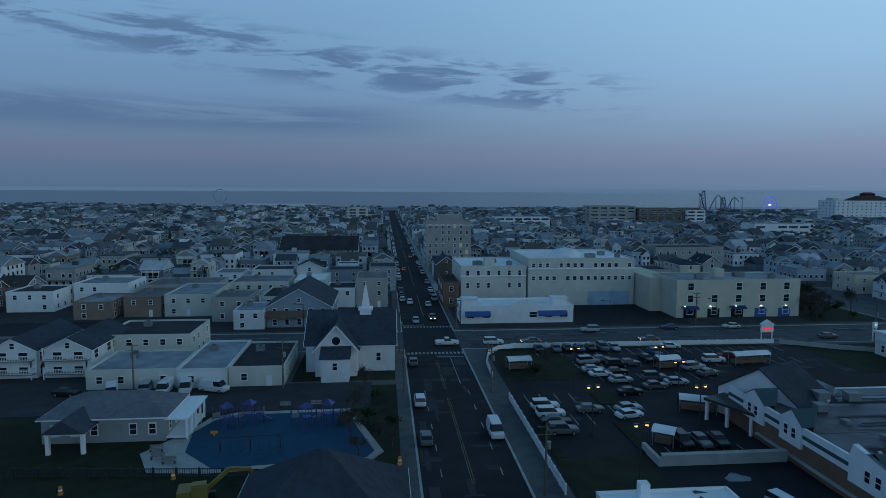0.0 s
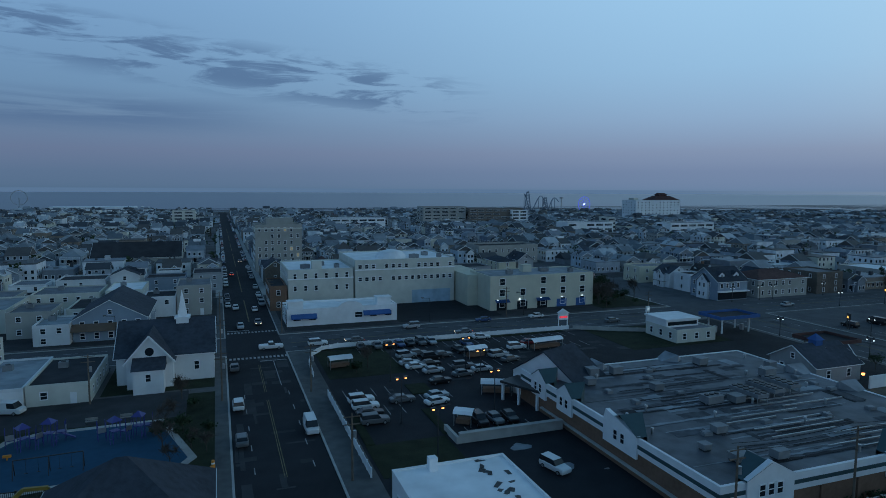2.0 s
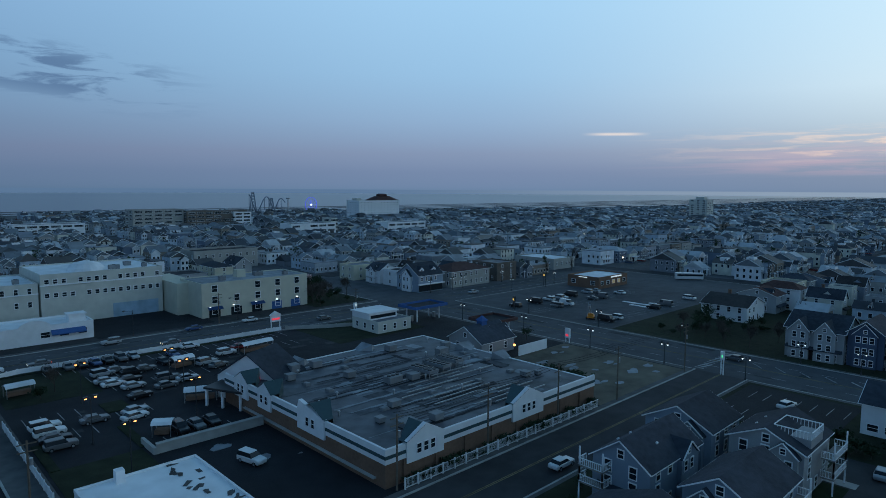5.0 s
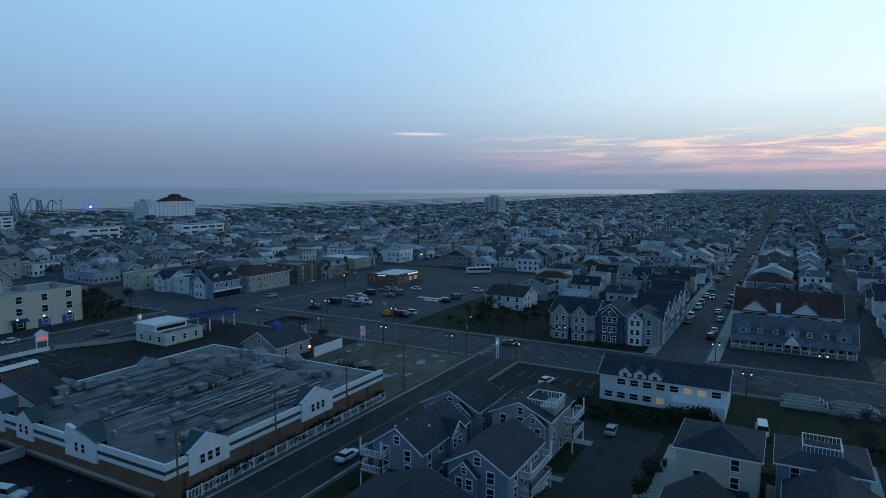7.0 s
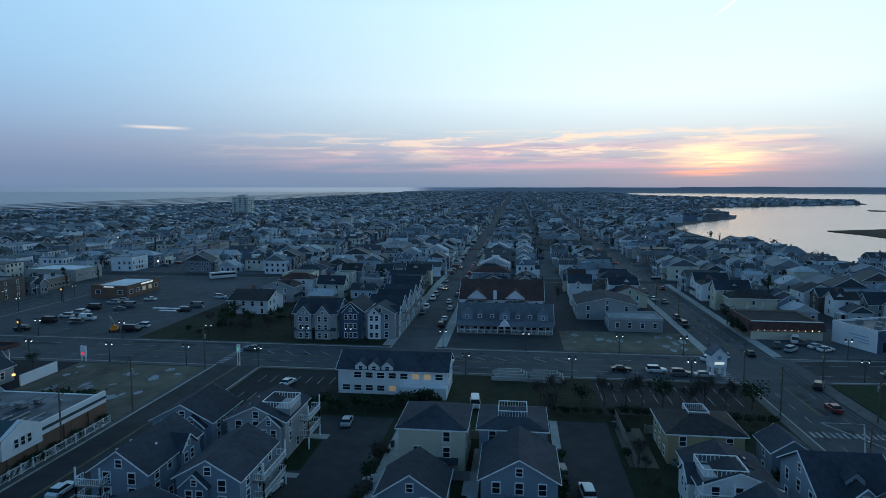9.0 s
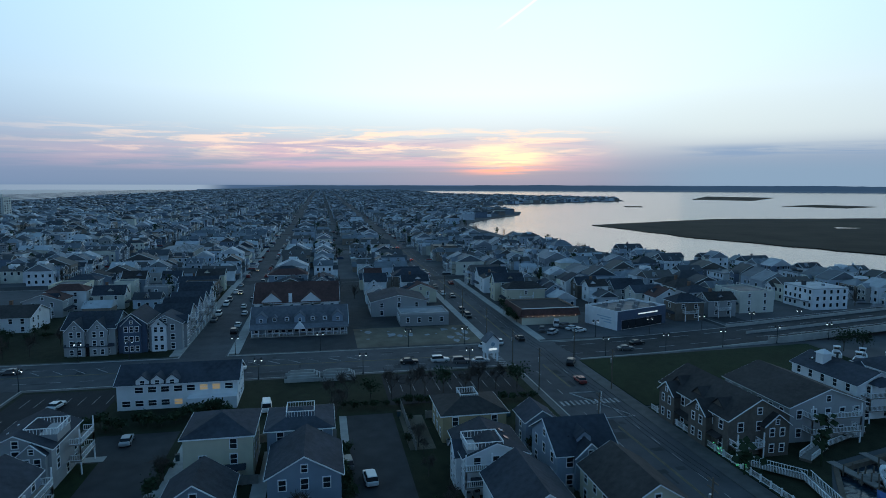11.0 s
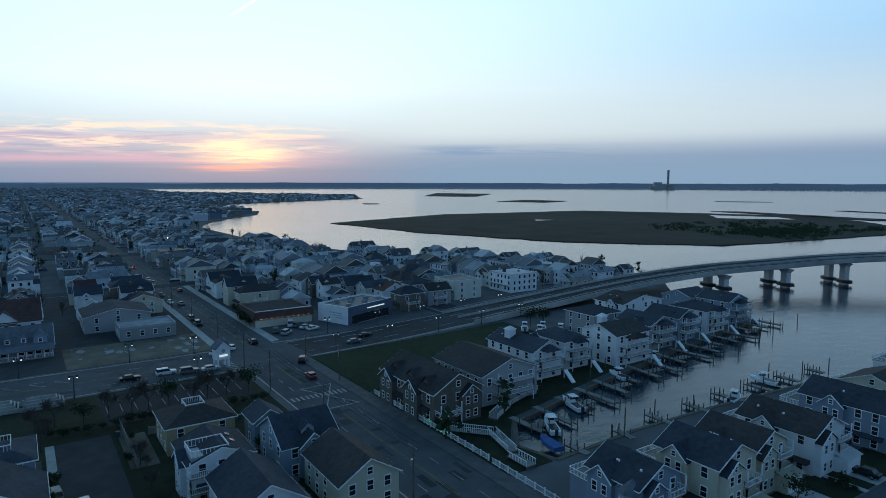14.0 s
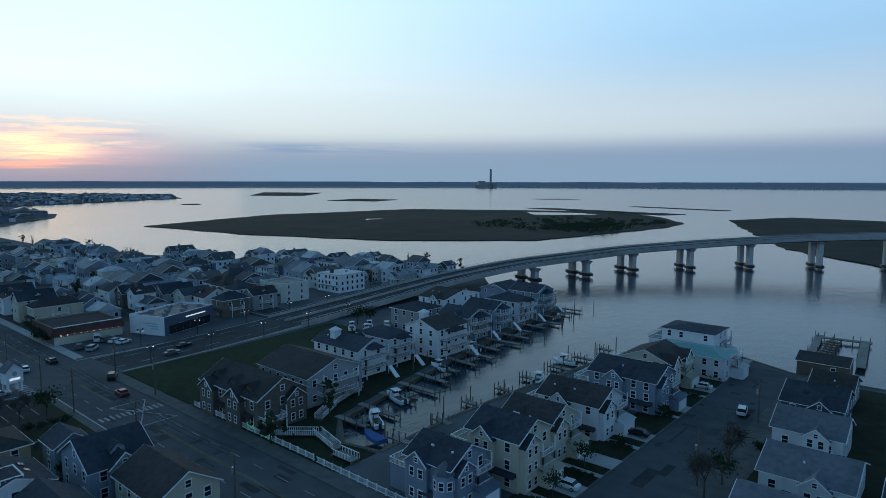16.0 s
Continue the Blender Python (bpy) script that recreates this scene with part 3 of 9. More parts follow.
def building(name, rect, h, roof="gable", ridge="x", rise=2.5, wall=None, top=None, storeys=2, label="", category="house", group="", sides="SENW",
             gap=2.6, win=(0.95, 1.45), chimney=False, lit=0.0, door="", z=0.0, base=0.0, trim=True, lip=0.5, seed=1):
    x0, y0, x1, y1 = rect
    w, d = x1 - x0, y1 - y0
    wall, top = wall or M_SIDING_W, top or M_SHINGLE
    ob = thing(name, (x0 + x1) / 2, (y0 + y1) / 2, z, 0, label, category, group)
    rnd = random.Random(seed * 7919 + int(x0 * 13 + y0 * 7))
    body(ob, w, d, h, wall, ridge if roof == "gable" else None, rise)
    if roof == "gable":
        gable_roof(ob, w, d, h, rise, ridge, top, trim)
    elif roof == "hip":
        hip_roof(ob, w, d, h, rise, top)
    else:
        flat_roof(ob, w, d, h, top, wall, lip)
    sh = (h - base) / storeys
    if sides == "SENW":                       # faces turned to the open side of the place
        sides = ("W" if x0 > -22 else "") + ("E" if x1 < 8 else "") + ("S" if y0 > -34 else "") + ("N" if y1 < 5 else "")
    for s in sides:
        length = w if s in "SN" else d
        n = max(1, int((length - 1.2) / gap))
        for k in range(storeys):
            for i in range(n):
                if rnd.random() < 0.12:
                    continue
                u = (i + 0.5) / n * (length - 1.0) - (length - 1.0) / 2
                if s == door and k == 0 and i == n // 2:
                    dm = Shape().box(-0.5, -0.06, -1.05, 0.5, 0.0, 1.05)
                    part("door", dm, M_WHITE, ob, "white entrance door", at=side_pose(s, u, 1.1, w, d))
                    continue
                add_window(ob, side_pose(s, u, base + (k + 0.55) * sh, w, d), *win, lit=rnd.random() < lit, split=name == "house")
        if roof == "gable" and (s in "SN") == (ridge == "y") and rise > 2.0:
            add_window(ob, side_pose(s, 0, h + rise * 0.36, w, d), 0.8, 1.0)
    if chimney:
        c = Shape().box(-0.4, -0.4, h, 0.4, 0.4, h + rise + 1.0).box(-0.48, -0.48, h + rise + 0.9, 0.48, 0.48, h + rise + 1.1)
        part("chimney", c, M_BRICK, ob, "brick chimney", at=pose(w * 0.2, d * 0.15, 0))
    return ob


def dormer(parent, m, w=2.2, h=1.5, wall=None, roof=None, depth=3.0):
    """A small gabled dormer; local -y is its face, origin at its sill."""
    d = part("dormer", Shape().poly([(-w / 2, 0, 0), (w / 2, 0, 0), (w / 2, 0, h), (0, 0, h + w * 0.42), (-w / 2, 0, h), (-w / 2, depth, 0), (w / 2, depth, 0), (w / 2, depth, h), (0, depth, h + w * 0.42), (-w / 2, depth, h)],
             [(0, 1, 2, 3, 4), (9, 8, 7, 6, 5), (1, 6, 7, 2), (5, 0, 4, 9)]), wall or M_SIDING_W, parent, at=m)
    r = Shape()
    for sg in (-1, 1):
        pts = [(sg * (w / 2 + .25), -.25, h - .2), (sg * (w / 2 + .25), depth, h - .2), (0, depth, h + w * .42 + .05), (0, -.25, h + w * .42 + .05)]
        pts += [(x, y, z + .14) for x, y, z in pts]
        r.poly(pts, [(3, 2, 1, 0), (4, 5, 6, 7), (0, 1, 5, 4), (1, 2, 6, 5), (2, 3, 7, 6), (3, 0, 4, 7)])
    part("dormer_roof", r, roof or M_SHINGLE, d)
    part("window", window_mesh(0.8, 0.9)[0], None, d, at=pose(0, 0, h * 0.5))
    return d


def slab(name, rect, z, mat_, label, category="road", depth=0.3):
    x0, y0, x1, y1 = rect
    return structure(name, Shape().box(x0, y0, z - depth, x1, y1, z), mat_, label, category)


def cross_gable(parent, side, u, gw, out, h, rise, wall, roof, w, d, deep=4.0, wins=2):
    """A bay that stands out from one side under its own gable."""
    b = part("gable_bay", Shape().poly([(-gw / 2, -out, 0), (gw / 2, -out, 0), (gw / 2, -out, h), (0, -out, h + rise), (-gw / 2, -out, h), (-gw / 2, .1, 0), (gw / 2, .1, 0), (gw / 2, .1, h), (0, deep, h + rise), (-gw / 2, .1, h), (gw / 2, deep, h), (-gw / 2, deep, h)],
             [(0, 1, 2, 3, 4), (1, 6, 7, 2), (5, 0, 4, 9), (2, 7, 10), (4, 11, 9), (11, 10, 8)]), wall, parent, "projecting gabled bay", at=side_pose(side, u, 0, w, d))
    r = Shape()
    for sg in (-1, 1):
        p = [(sg * (gw / 2 + .3), -out - .3, h - .25), (sg * (gw / 2 + .3), deep, h - .25), (0, deep, h + rise + .03), (0, -out - .3, h + rise + .03)]
        p += [(x, y, z + .15) for x, y, z in p]
        r.poly(p, [(3, 2, 1, 0), (4, 5, 6, 7), (0, 1, 5, 4), (1, 2, 6, 5), (2, 3, 7, 6), (3, 0, 4, 7)])
    part("bay_roof", r, roof, b)
    t = Shape()
    for sg in (-1, 1):
        t.beam((sg * (gw / 2 + .3), -out - .34, h - .15), (0, -out - .34, h + rise + .1), .07)
    part("fascia", t, M_TRIM, b)
    for k in range(max(1, round(h / 2.7))):
        for i in range(wins):
            add_window(b, pose((i - (wins - 1) / 2) * gw / (wins + .4), -out, (k + .55) * h / max(1, round(h / 2.7))), .8, 1.3)
    add_window(b, pose(0, -out, h + rise * .3), .6, .7)
    return b


def pent(parent, side, z, length, w, d, roof, u=0.0, out=1.1):
    """A skirt roof between storeys."""
    return part("skirt_roof", Shape().poly([(-length / 2, -out, z - .5), (length / 2, -out, z - .5), (length / 2, 0, z), (-length / 2, 0, z), (-length / 2, -out, z - .65), (length / 2, -out, z - .65), (length / 2, 0, z - .65), (-length / 2, 0, z - .65)], [(0, 1, 2, 3), (4, 5, 1, 0), (7, 6, 5, 4), (1, 5, 6, 2), (0, 3, 7, 4)]), roof, parent, at=side_pose(side, u, 0, w, d))


def skylights(parent, w, d, h, rise, ridge, n, seed):
    rn_ = random.Random(seed)
    for i in range(n):
        if ridge == "x":
            v, u = rn_.choice((-1, 1)) * d * .25, rn_.uniform(-.35, .35) * w
            m_ = pose(u, v, h + rise * .5 + .2, math.degrees(math.atan2(rise, d / 2)) * (1 if v < 0 else -1))
        else:
            u, v = -w * .25, rn_.uniform(-.35, .35) * d
            m_ = pose(u, v, h + rise * .5 + .2, 0, -math.degrees(math.atan2(rise, w / 2)))
        big = rn_.random() < .4
        part("skylight" if big else "roof_vent", Shape().box(-.5, -.4, 0, .5, .4, .1) if big else Shape().box(-.14, -.14, 0, .14, .14, .28), M_GLASS if big else M_TRIM, parent, at=m_)


# ---- land and water ----
LAND = [(-4900, 2700), (-2500, 1800), (-724, 1265), (-267, 1104), (110, 1015), (465, 950), (814, 790), (1050, 705), (1500, 690), (2400, 730), (3400, 715), (4880, 660),
        (4880, -600), (3300, -560), (2600, -530), (2350, -700), (1800, -930), (1600, -850), (1450, -600), (1340, -412), (1180, -340), (1090, -312), (981, -352), (890, -320), (800, -250), (718, -204),
        (667, -190), (610, -188), (490, -190), (400, -212), (315, -242), (264, -285), (215, -298), (178, -292), (150, -262), (118, -252), (101, -240), (93, -185), (84, -141), (77, -111), (68, -104), (60, -106), (61, -128), (60, -151),
        (57, -184), (50, -214), (33, -216), (14, -206), (-60, -206), (-300, -215), (-4900, -300)]


def inside(x, y, ring):
    hit = False
    for (ax, ay), (bx, by) in zip(ring, ring[1:] + ring[:1]):
        if (ay > y) != (by > y) and x < ax + (y - ay) / (by - ay) * (bx - ax):
            hit = not hit
    return hit


land = Shape()
ring = LAND[::-1]
land.extrude(ring, -2.0, 0.0)
structure("ground", land, M_TOWN, "dark town ground of a long barrier island", "ground")
structure("water_bay", Shape().poly([(-4900, -4900, -0.7), (4900, -4900, -0.7), (4900, 300, -0.7), (-4900, 300, -0.7)], [(0, 1, 2, 3)]), M_WATER, "calm bay water reflecting the evening sky", "water")
structure("water_sea", Shape().poly([(-4900, 300, -0.7), (4900, 300, -0.7), (4900, 4900, -0.7), (-4900, 4900, -0.7)], [(0, 1, 2, 3)]), M_SEA, "dull blue-grey open sea", "water")
coast = LAND[:12]
beach = Shape()
for (ax, ay), (bx, by) in zip(coast, coast[1:]):
    beach.poly([(ax, ay - 70, 0.25), (bx, by - 70, 0.25), (bx, by + 25, -0.9), (ax, ay + 25, -0.9)], [(0, 1, 2, 3)])
structure("beach", beach, M_SAND, "pale sand beach along the sea", "beach")
surf = Shape()
rnd = random.Random(5)
for (ax, ay), (bx, by) in zip(coast, coast[1:]):
    n = int(math.hypot(bx - ax, by - ay) / 60)
    for i in range(n):
        for row in (30, 55, 90):
            if rnd.random() < 0.6:
                k, off = (i + rnd.random()) / n, row + rnd.uniform(-8, 8)
                x, y = ax + (bx - ax) * k, ay + (by - ay) * k + off
                l, wd, sl = rnd.uniform(25, 70), rnd.uniform(1.5, 4), (by - ay) / (bx - ax)
                surf.poly([(x - l / 2, y - sl * l / 2 - wd / 2, -0.6), (x + l / 2, y + sl * l / 2 - wd / 2, -0.6), (x + l / 2, y + sl * l / 2, -0.55), (x, y + wd / 2, -0.55), (x - l / 2, y - sl * l / 2, -0.55)], [(0, 1, 2, 3, 4)])
M_FOAM = mat("surf foam", (0.6, 0.63, 0.65), 0.8, 0.3, 0.2)
tagged(new("surf", surf.data("surf", M_FOAM)), "white surf lines along the beach", "surf", kind="stuff")


def rough_ring(ring, step, amp, seed):
    rn, out = random.Random(seed), []
    for (ax, ay), (bx, by) in zip(ring, ring[1:] + ring[:1]):
        n = max(1, int(math.hypot(bx - ax, by - ay) / step))
        for i in range(n):
            out.append((ax + (bx - ax) * i / n + rn.uniform(-amp, amp) * (i > 0), ay + (by - ay) * i / n + rn.uniform(-amp, amp) * (i > 0)))
    return out


MARSHES = [[(656, -330), (746, -549), (722, -814), (560, -905), (412, -966), (300, -850), (242, -764), (232, -680), (243, -600), (257, -472), (344, -394), (477, -348)],
           [(219, -855), (175, -976), (60, -960), (-120, -900), (-200, -640), (-60, -470), (21, -462), (87, -536), (149, -684)],
           [(905, -1473), (828, -1548), (790, -1530), (860, -1455)], [(597, -980), (560, -1010), (310, -960), (330, -920)], [(490, -1168), (480, -1190), (297, -1133), (300, -1115)],
           [(1180, -1000), (1250, -1150), (1120, -1180), (1060, -1050)], [(1750, -1150), (2200, -1500), (1950, -1600), (1600, -1250)], [(1180, -640), (1230, -660), (1210, -690), (1170, -670)]]
for i, ringm in enumerate(MARSHES):
    structure("marsh_%d" % (i + 1), Shape().extrude(rough_ring(ringm, 14, 2.5, i)[::-1], -1.5, -0.15), M_MARSH, "flat brown salt-marsh island in the bay", "marsh")
for i, pr in enumerate(([(470, -800), (520, -860), (440, -890), (400, -860), (430, -830)], [(300, -640), (330, -650), (325, -690), (298, -685)], [(560, -560), (575, -570), (560, -590)])):
    structure("marsh_pond_%d" % (i + 1), Shape().extrude(rough_ring(pr, 8, 2, 40 + i)[::-1], -0.4, -0.10), M_WATER, "shallow tidal pond in the marsh", "water")
brush = Shape()
rnd = random.Random(9)
for i in range(260):
    x, y = rnd.uniform(250, 420), rnd.uniform(-760, -560)
    if rnd.random() < 0.5:
        x, y = rnd.gauss(300, 14), rnd.gauss(-630, 26)
    if inside(x, y, MARSHES[0]):
        for j in range(14):
            px, py, pz, s = x + rnd.gauss(0, 2.2), y + rnd.gauss(0, 2.2), rnd.uniform(0, 2.6), rnd.uniform(0.5, 1.2)
            brush.poly([(px - s, py, pz - s * .4), (px + s, py + rnd.uniform(-s, s), pz - s * .3), (px + s * .4, py, pz + s), (px - s * .5, py, pz + s * .8)], [(0, 1, 2, 3)])
tagged(new("marsh_brush", brush.data("marsh_brush", M_LEAF)), "dark brush on the marsh island", "shrubs", kind="stuff")

# far shore: low wooded mainland across the bay, and the island's far end; its haze is a painted glow
far = Shape()
rnd = random.Random(3)
N = 260
prof = []
for i in range(N + 1):
    a = radians(-112 + 122 * i / N)
    top = 37 + 5 * noise.noise(Vector((i * 0.11, 0, 0))) + 2.5 * noise.noise(Vector((i * 0.9, 3, 0)))
    if a > radians(-14):
        top -= 4
    top = max(2.0, top * min(1.0, (10.5 - math.degrees(a)) / 9))
    prof.append((a, top))
pts = []
for a, top in prof:
    c, s = math.cos(a), math.sin(a)
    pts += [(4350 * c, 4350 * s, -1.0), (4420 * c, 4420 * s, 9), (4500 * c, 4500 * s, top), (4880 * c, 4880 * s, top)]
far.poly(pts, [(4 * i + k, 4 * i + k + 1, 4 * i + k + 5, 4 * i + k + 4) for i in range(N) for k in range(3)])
structure("backdrop_woods", far, M_WOODS_HAZE, "low dark wooded mainland on the horizon, haze painted as glow", "woods")

# ---- roads ----
XR = [(-85, 14, -300, 4800), (152, 18, -900, 4800), (0, 11, 163, 4800), (39.5, 11, 18, 142), (76, 10, 290, 4800)] + [(230 + 78 * i, 11, -900, 4800) for i in range(13)] + [(-165, 9, 175, 650)]
YR = [(11.5, 13, -78, 1000), (152.5, 21, -96, 960)] + [(290 + 140 * i, 10, -170, 980) for i in range(32)] + [(-128 - 140 * i, 10, 60, 1150) for i in range(6)] + [(19, 12, -206, -92)]
for i, (c, w, a, b) in enumerate(XR):
    slab("road_ave_%d" % (i + 1), (a, c - w / 2, b, c + w / 2), 0.03, M_ROAD if c in (-85, 0, 152) else (M_ASPHALT if w > 11 else M_ASPHALT_OLD), "dark asphalt avenue", "road")
for i, (c, w, a, b) in enumerate(YR):
    slab("road_street_%d" % (i + 1), (c - w / 2, a, c + w / 2, min(b, 600 if c > 1500 else b)), 0.045, M_ROAD if c in (152.5, 19) else (M_ASPHALT if w > 11 else M_ASPHALT_OLD), "dark asphalt street", "road")


def block(name, rect, inner, label, m_in=None):
    """A kerbed block: concrete pavement with an inner lot."""
    x0, y0, x1, y1 = rect
    structure("pavement_" + name, Shape().box(x0, y0, -0.2, x1, y1, 0.15), M_PAVE, "concrete pavement with kerb", "pavement")
    kb = Shape()
    for a, b, c, d in ((x0 - .02, y0 - .02, x1 + .02, y0 + .3), (x0 - .02, y1 - .3, x1 + .02, y1 + .02), (x0 - .02, y0 + .3, x0 + .3, y1 - .3), (x1 - .3, y0 + .3, x1 + .02, y1 - .3)):
        kb.box(a, b, -.1, c, d, .17)
    structure("kerb_" + name, kb, M_CONC, "pale concrete kerb round the block", "kerb")
    for j, (a, b, c, d, m, lab) in enumerate(inner):
        structure("lot_%s_%d" % (name, j + 1), Shape().box(a, b, 0.0, c, d, 0.16 + 0.01 * j), m, lab, "ground")


block("market", (18, 45, 142, 143), [(23, 46.5, 140, 141, M_ASPHALT, "asphalt car park"), (105, 46.5, 139.5, 79, M_DIRT, "bare vacant lot with puddles"), (24, 118, 40, 140, M_GRASS, "grass corner of the car park"), (96, 118, 126, 140, M_GRASS, "grass verge"),
                                                     (23.5, 73, 36, 84, M_GRASS, "grass corner by the car park")], "")
block("park", (-127, 45, 5, 143), [(-126, 47, 2.6, 118, M_GRASS, "worn winter lawn round a playground"), (-120, 106, -2, 120, M_ASPHALT_OLD, "asphalt yard"), (-120, 120, -18, 141, M_ASPHALT_OLD, "asphalt yard"), (-17, 121, 2.5, 141, M_GRASS, "church lawn")], "")
block("downtown_a", (18, 161, 142, 224), [(20, 163, 141, 223, M_ASPHALT_OLD, "worn asphalt yards"), (52, 165, 84, 196, M_ASPHALT, "small asphalt car park"), (119, 165, 141, 215, M_GRASS, "dark garden")], "")
block("downtown_b", (-123, 161, 5, 224), [(-122, 163, 3, 223, M_ASPHALT_OLD, "worn asphalt yards"), (-100, 163, -46, 178, M_ASPHALT, "asphalt car park")], "")
block("houses", (18, -78, 142, 34), [(20, -76, 140.5, 33, M_GRASS, "dark house gardens"), (50, -5, 112, 9, M_ASPHALT_OLD, "asphalt court between houses"), (60, -44, 114, -35, M_ASPHALT_OLD, "asphalt cul-de-sac"), (118.5, -74, 139, -44, M_ASPHALT, "car park with bays"), (116, 12, 139, 32, M_ASPHALT, "small car park"),
                                                      (80, -22.3, 100, -20.8, M_CONC, "concrete path"), (80, -9.5, 108, -6.5, M_CONC, "concrete drive"), (62, 9.5, 108, 11.5, M_CONC, "concrete path")], "")
block("lots_a", (163, 6, 284, 143), [(164.5, 7, 283, 80, M_GRASS, "dark gardens"), (165, 80, 282, 141, M_ROAD, "wide asphalt car park"), (168, 38, 200, 70, M_GRASS, "dark planted corner")], "")
block("lots_b", (163, -78, 284, -6), [(164.5, -77, 283, -7, M_ASPHALT_OLD, "worn asphalt yards"), (165, -76, 188, -40, M_DIRT, "bare vacant lot with pale rubble"), (165, -38, 182, -8, M_ASPHALT_OLD, "forecourt")], "")
block("lots_c", (163, -158, 284, -92), [(164.5, -157, 283, -93.5, M_ASPHALT_OLD, "worn asphalt yards"), (165, -155, 200, -94, M_ROAD, "shop car park")], "")
structure("pavement_bayside", Shape().box(66, -95, -0.2, 142, -92, 0.15), M_PAVE, "concrete pavement along a fence", "pavement")
structure("pavement_bayside_b", Shape().box(25, -95, -0.2, 66, -92, 0.15), M_PAVE, "concrete pavement along a fence", "pavement")
structure("lawn", Shape().extrude([(109, -95.5), (143, -95.5), (147, -166), (120, -166), (120, -118), (109, -112)][::-1], -0.2, 0.12), M_LAWN, "green lawn beside the avenue", "lawn")
structure("condo_car_park", Shape().box(107, -150, -0.2, 119.5, -112.5, 0.1), M_ASPHALT, "asphalt car park with bays", "ground")
structure("canal_gardens", Shape().extrude([(60, -95.5), (108, -95.5), (108, -111), (104, -112), (98, -180), (96, -180), (79, -112), (70, -104), (60, -105)][::-1], -0.2, 0.08), M_GRASS, "dark gardens along the canal", "lawn")
structure("street_verge", Shape().box(25, -200, -0.2, 30, -96, 0.12), M_PAVE, "concrete drives and pavement", "pavement")
structure("street_verge_b", Shape().box(7, -203, -0.2, 13, -96, 0.12), M_PAVE, "pavement along a street", "pavement")
structure("yards_west", Shape().box(-58, -203, -0.2, 7, -96, 0.09), M_GRASS, "dark back gardens", "lawn")

for i, (a, b, c, d) in enumerate(((284, 5.6, 800, 8.2), (284, -8.2, 800, -5.6), (165, 6.3, 284, 8.8), (165, -8.8, 284, -6.3), (165, -78, 284, -75.6), (284, -77.6, 800, -75), (165, -94.6, 284, -92.2), (2.6, 225, 4.8, 600), (18.2, 225, 20.4, 600))):
    structure("footway_%d" % (i + 1), Shape().box(a, b, -.1, c, d, .19), M_CONC, "pale concrete footway beside the street", "pavement")

# road paint
paint = Shape()
for y in range(78, 134, 1):
    paint.box(11.3, y, 0.04, 11.4, y + 1, 0.056, 1).box(11.6, y, 0.04, 11.7, y + 1, 0.056, 1) if y < 110 or y > 114 else None
for y0 in (139.2, 165.5):
    for i in range(15):
        paint.box(5.5 + i * 0.86, y0, 0.04, 6.0 + i * 0.86, y0 + 1.6, 0.056)
paint.box(11.9, 136.5, 0.04, 17.6, 137.0, 0.056).box(5.4, 168.5, 0.04, 11.1, 169, 0.056).box(14.6, 118, 0.04, 14.75, 136, 0.056)
for y in range(180, 600, 1):
    if y % 78 < 60:
        paint.box(11.4, y, 0.04, 11.7, y + 1, 0.056, 1)
for y in (80, 88, 96, 104, 112):
    paint.box(7.6, y, 0.04, 7.75, y + 2.2, 0.056).box(15.5, y, 0.04, 15.65, y + 2.2, 0.056)
for x in range(20, 142, 1):
    paint.box(x, 39.3, 0.02, x + 1, 39.45, 0.042, 1).box(x, 39.6, 0.02, x + 1, 39.75, 0.042, 1)
for x in list(range(-40, 5)) + list(range(20, 140)) + list(range(165, 420)):
    paint.box(x, 151.5, 0.02, x + 1, 151.7, 0.042, 1)
    if x % 6 < 3:
        paint.box(x, 147.3, 0.02, x + 1, 147.45, 0.042).box(x, 156.5, 0.02, x + 1, 156.65, 0.042)
for x in list(range(20, 141)) + list(range(165, 500)):
    if x < 100 or x > 122:
        paint.box(x, -85.15, 0.02, x + 1, -85.0, 0.042, 1).box(x, -84.85, 0.02, x + 1, -84.7, 0.042, 1)
    if x % 7 < 3:
        paint.box(x, -81.6, 0.02, x + 1, -81.45, 0.042).box(x, -88.4, 0.02, x + 1, -88.25, 0.042)
for y in list(range(-70, 140)):
    paint.box(152.2, y, 0.04, 152.35, y + 1, 0.056, 1).box(152.55, y, 0.04, 152.7, y + 1, 0.056, 1)
    if y % 7 < 3:
        paint.box(147.3, y, 0.04, 147.45, y + 1, 0.056).box(157.6, y, 0.04, 157.75, y + 1, 0.056)
for i in range(12):                                   # crosswalks at the bayside crossing
    paint.box(112 + 0, -91.5 + i * 1.1, 0.02, 114.5, -91.0 + i * 1.1, 0.042)
    paint.box(143.5 + i * 1.55, -76.5, 0.04, 144.2 + i * 1.55, -74, 0.056)
    paint.box(143.5 + i * 1.55, 44, 0.04, 144.2 + i * 1.55, 46, 0.056)
for a, b in (((104, -90.5), (119, -83)), ((104, -83), (119, -90.5)), ((104, -90.5), (104, -83)), ((119, -90.5), (119, -83))):
    paint.beam((*a, 0.035), (*b, 0.035), 0.12)
for y in range(-40, 40, 5):
    paint.beam((153.5, y, 0.05), (156.5, y + 3, 0.05), 0.1)
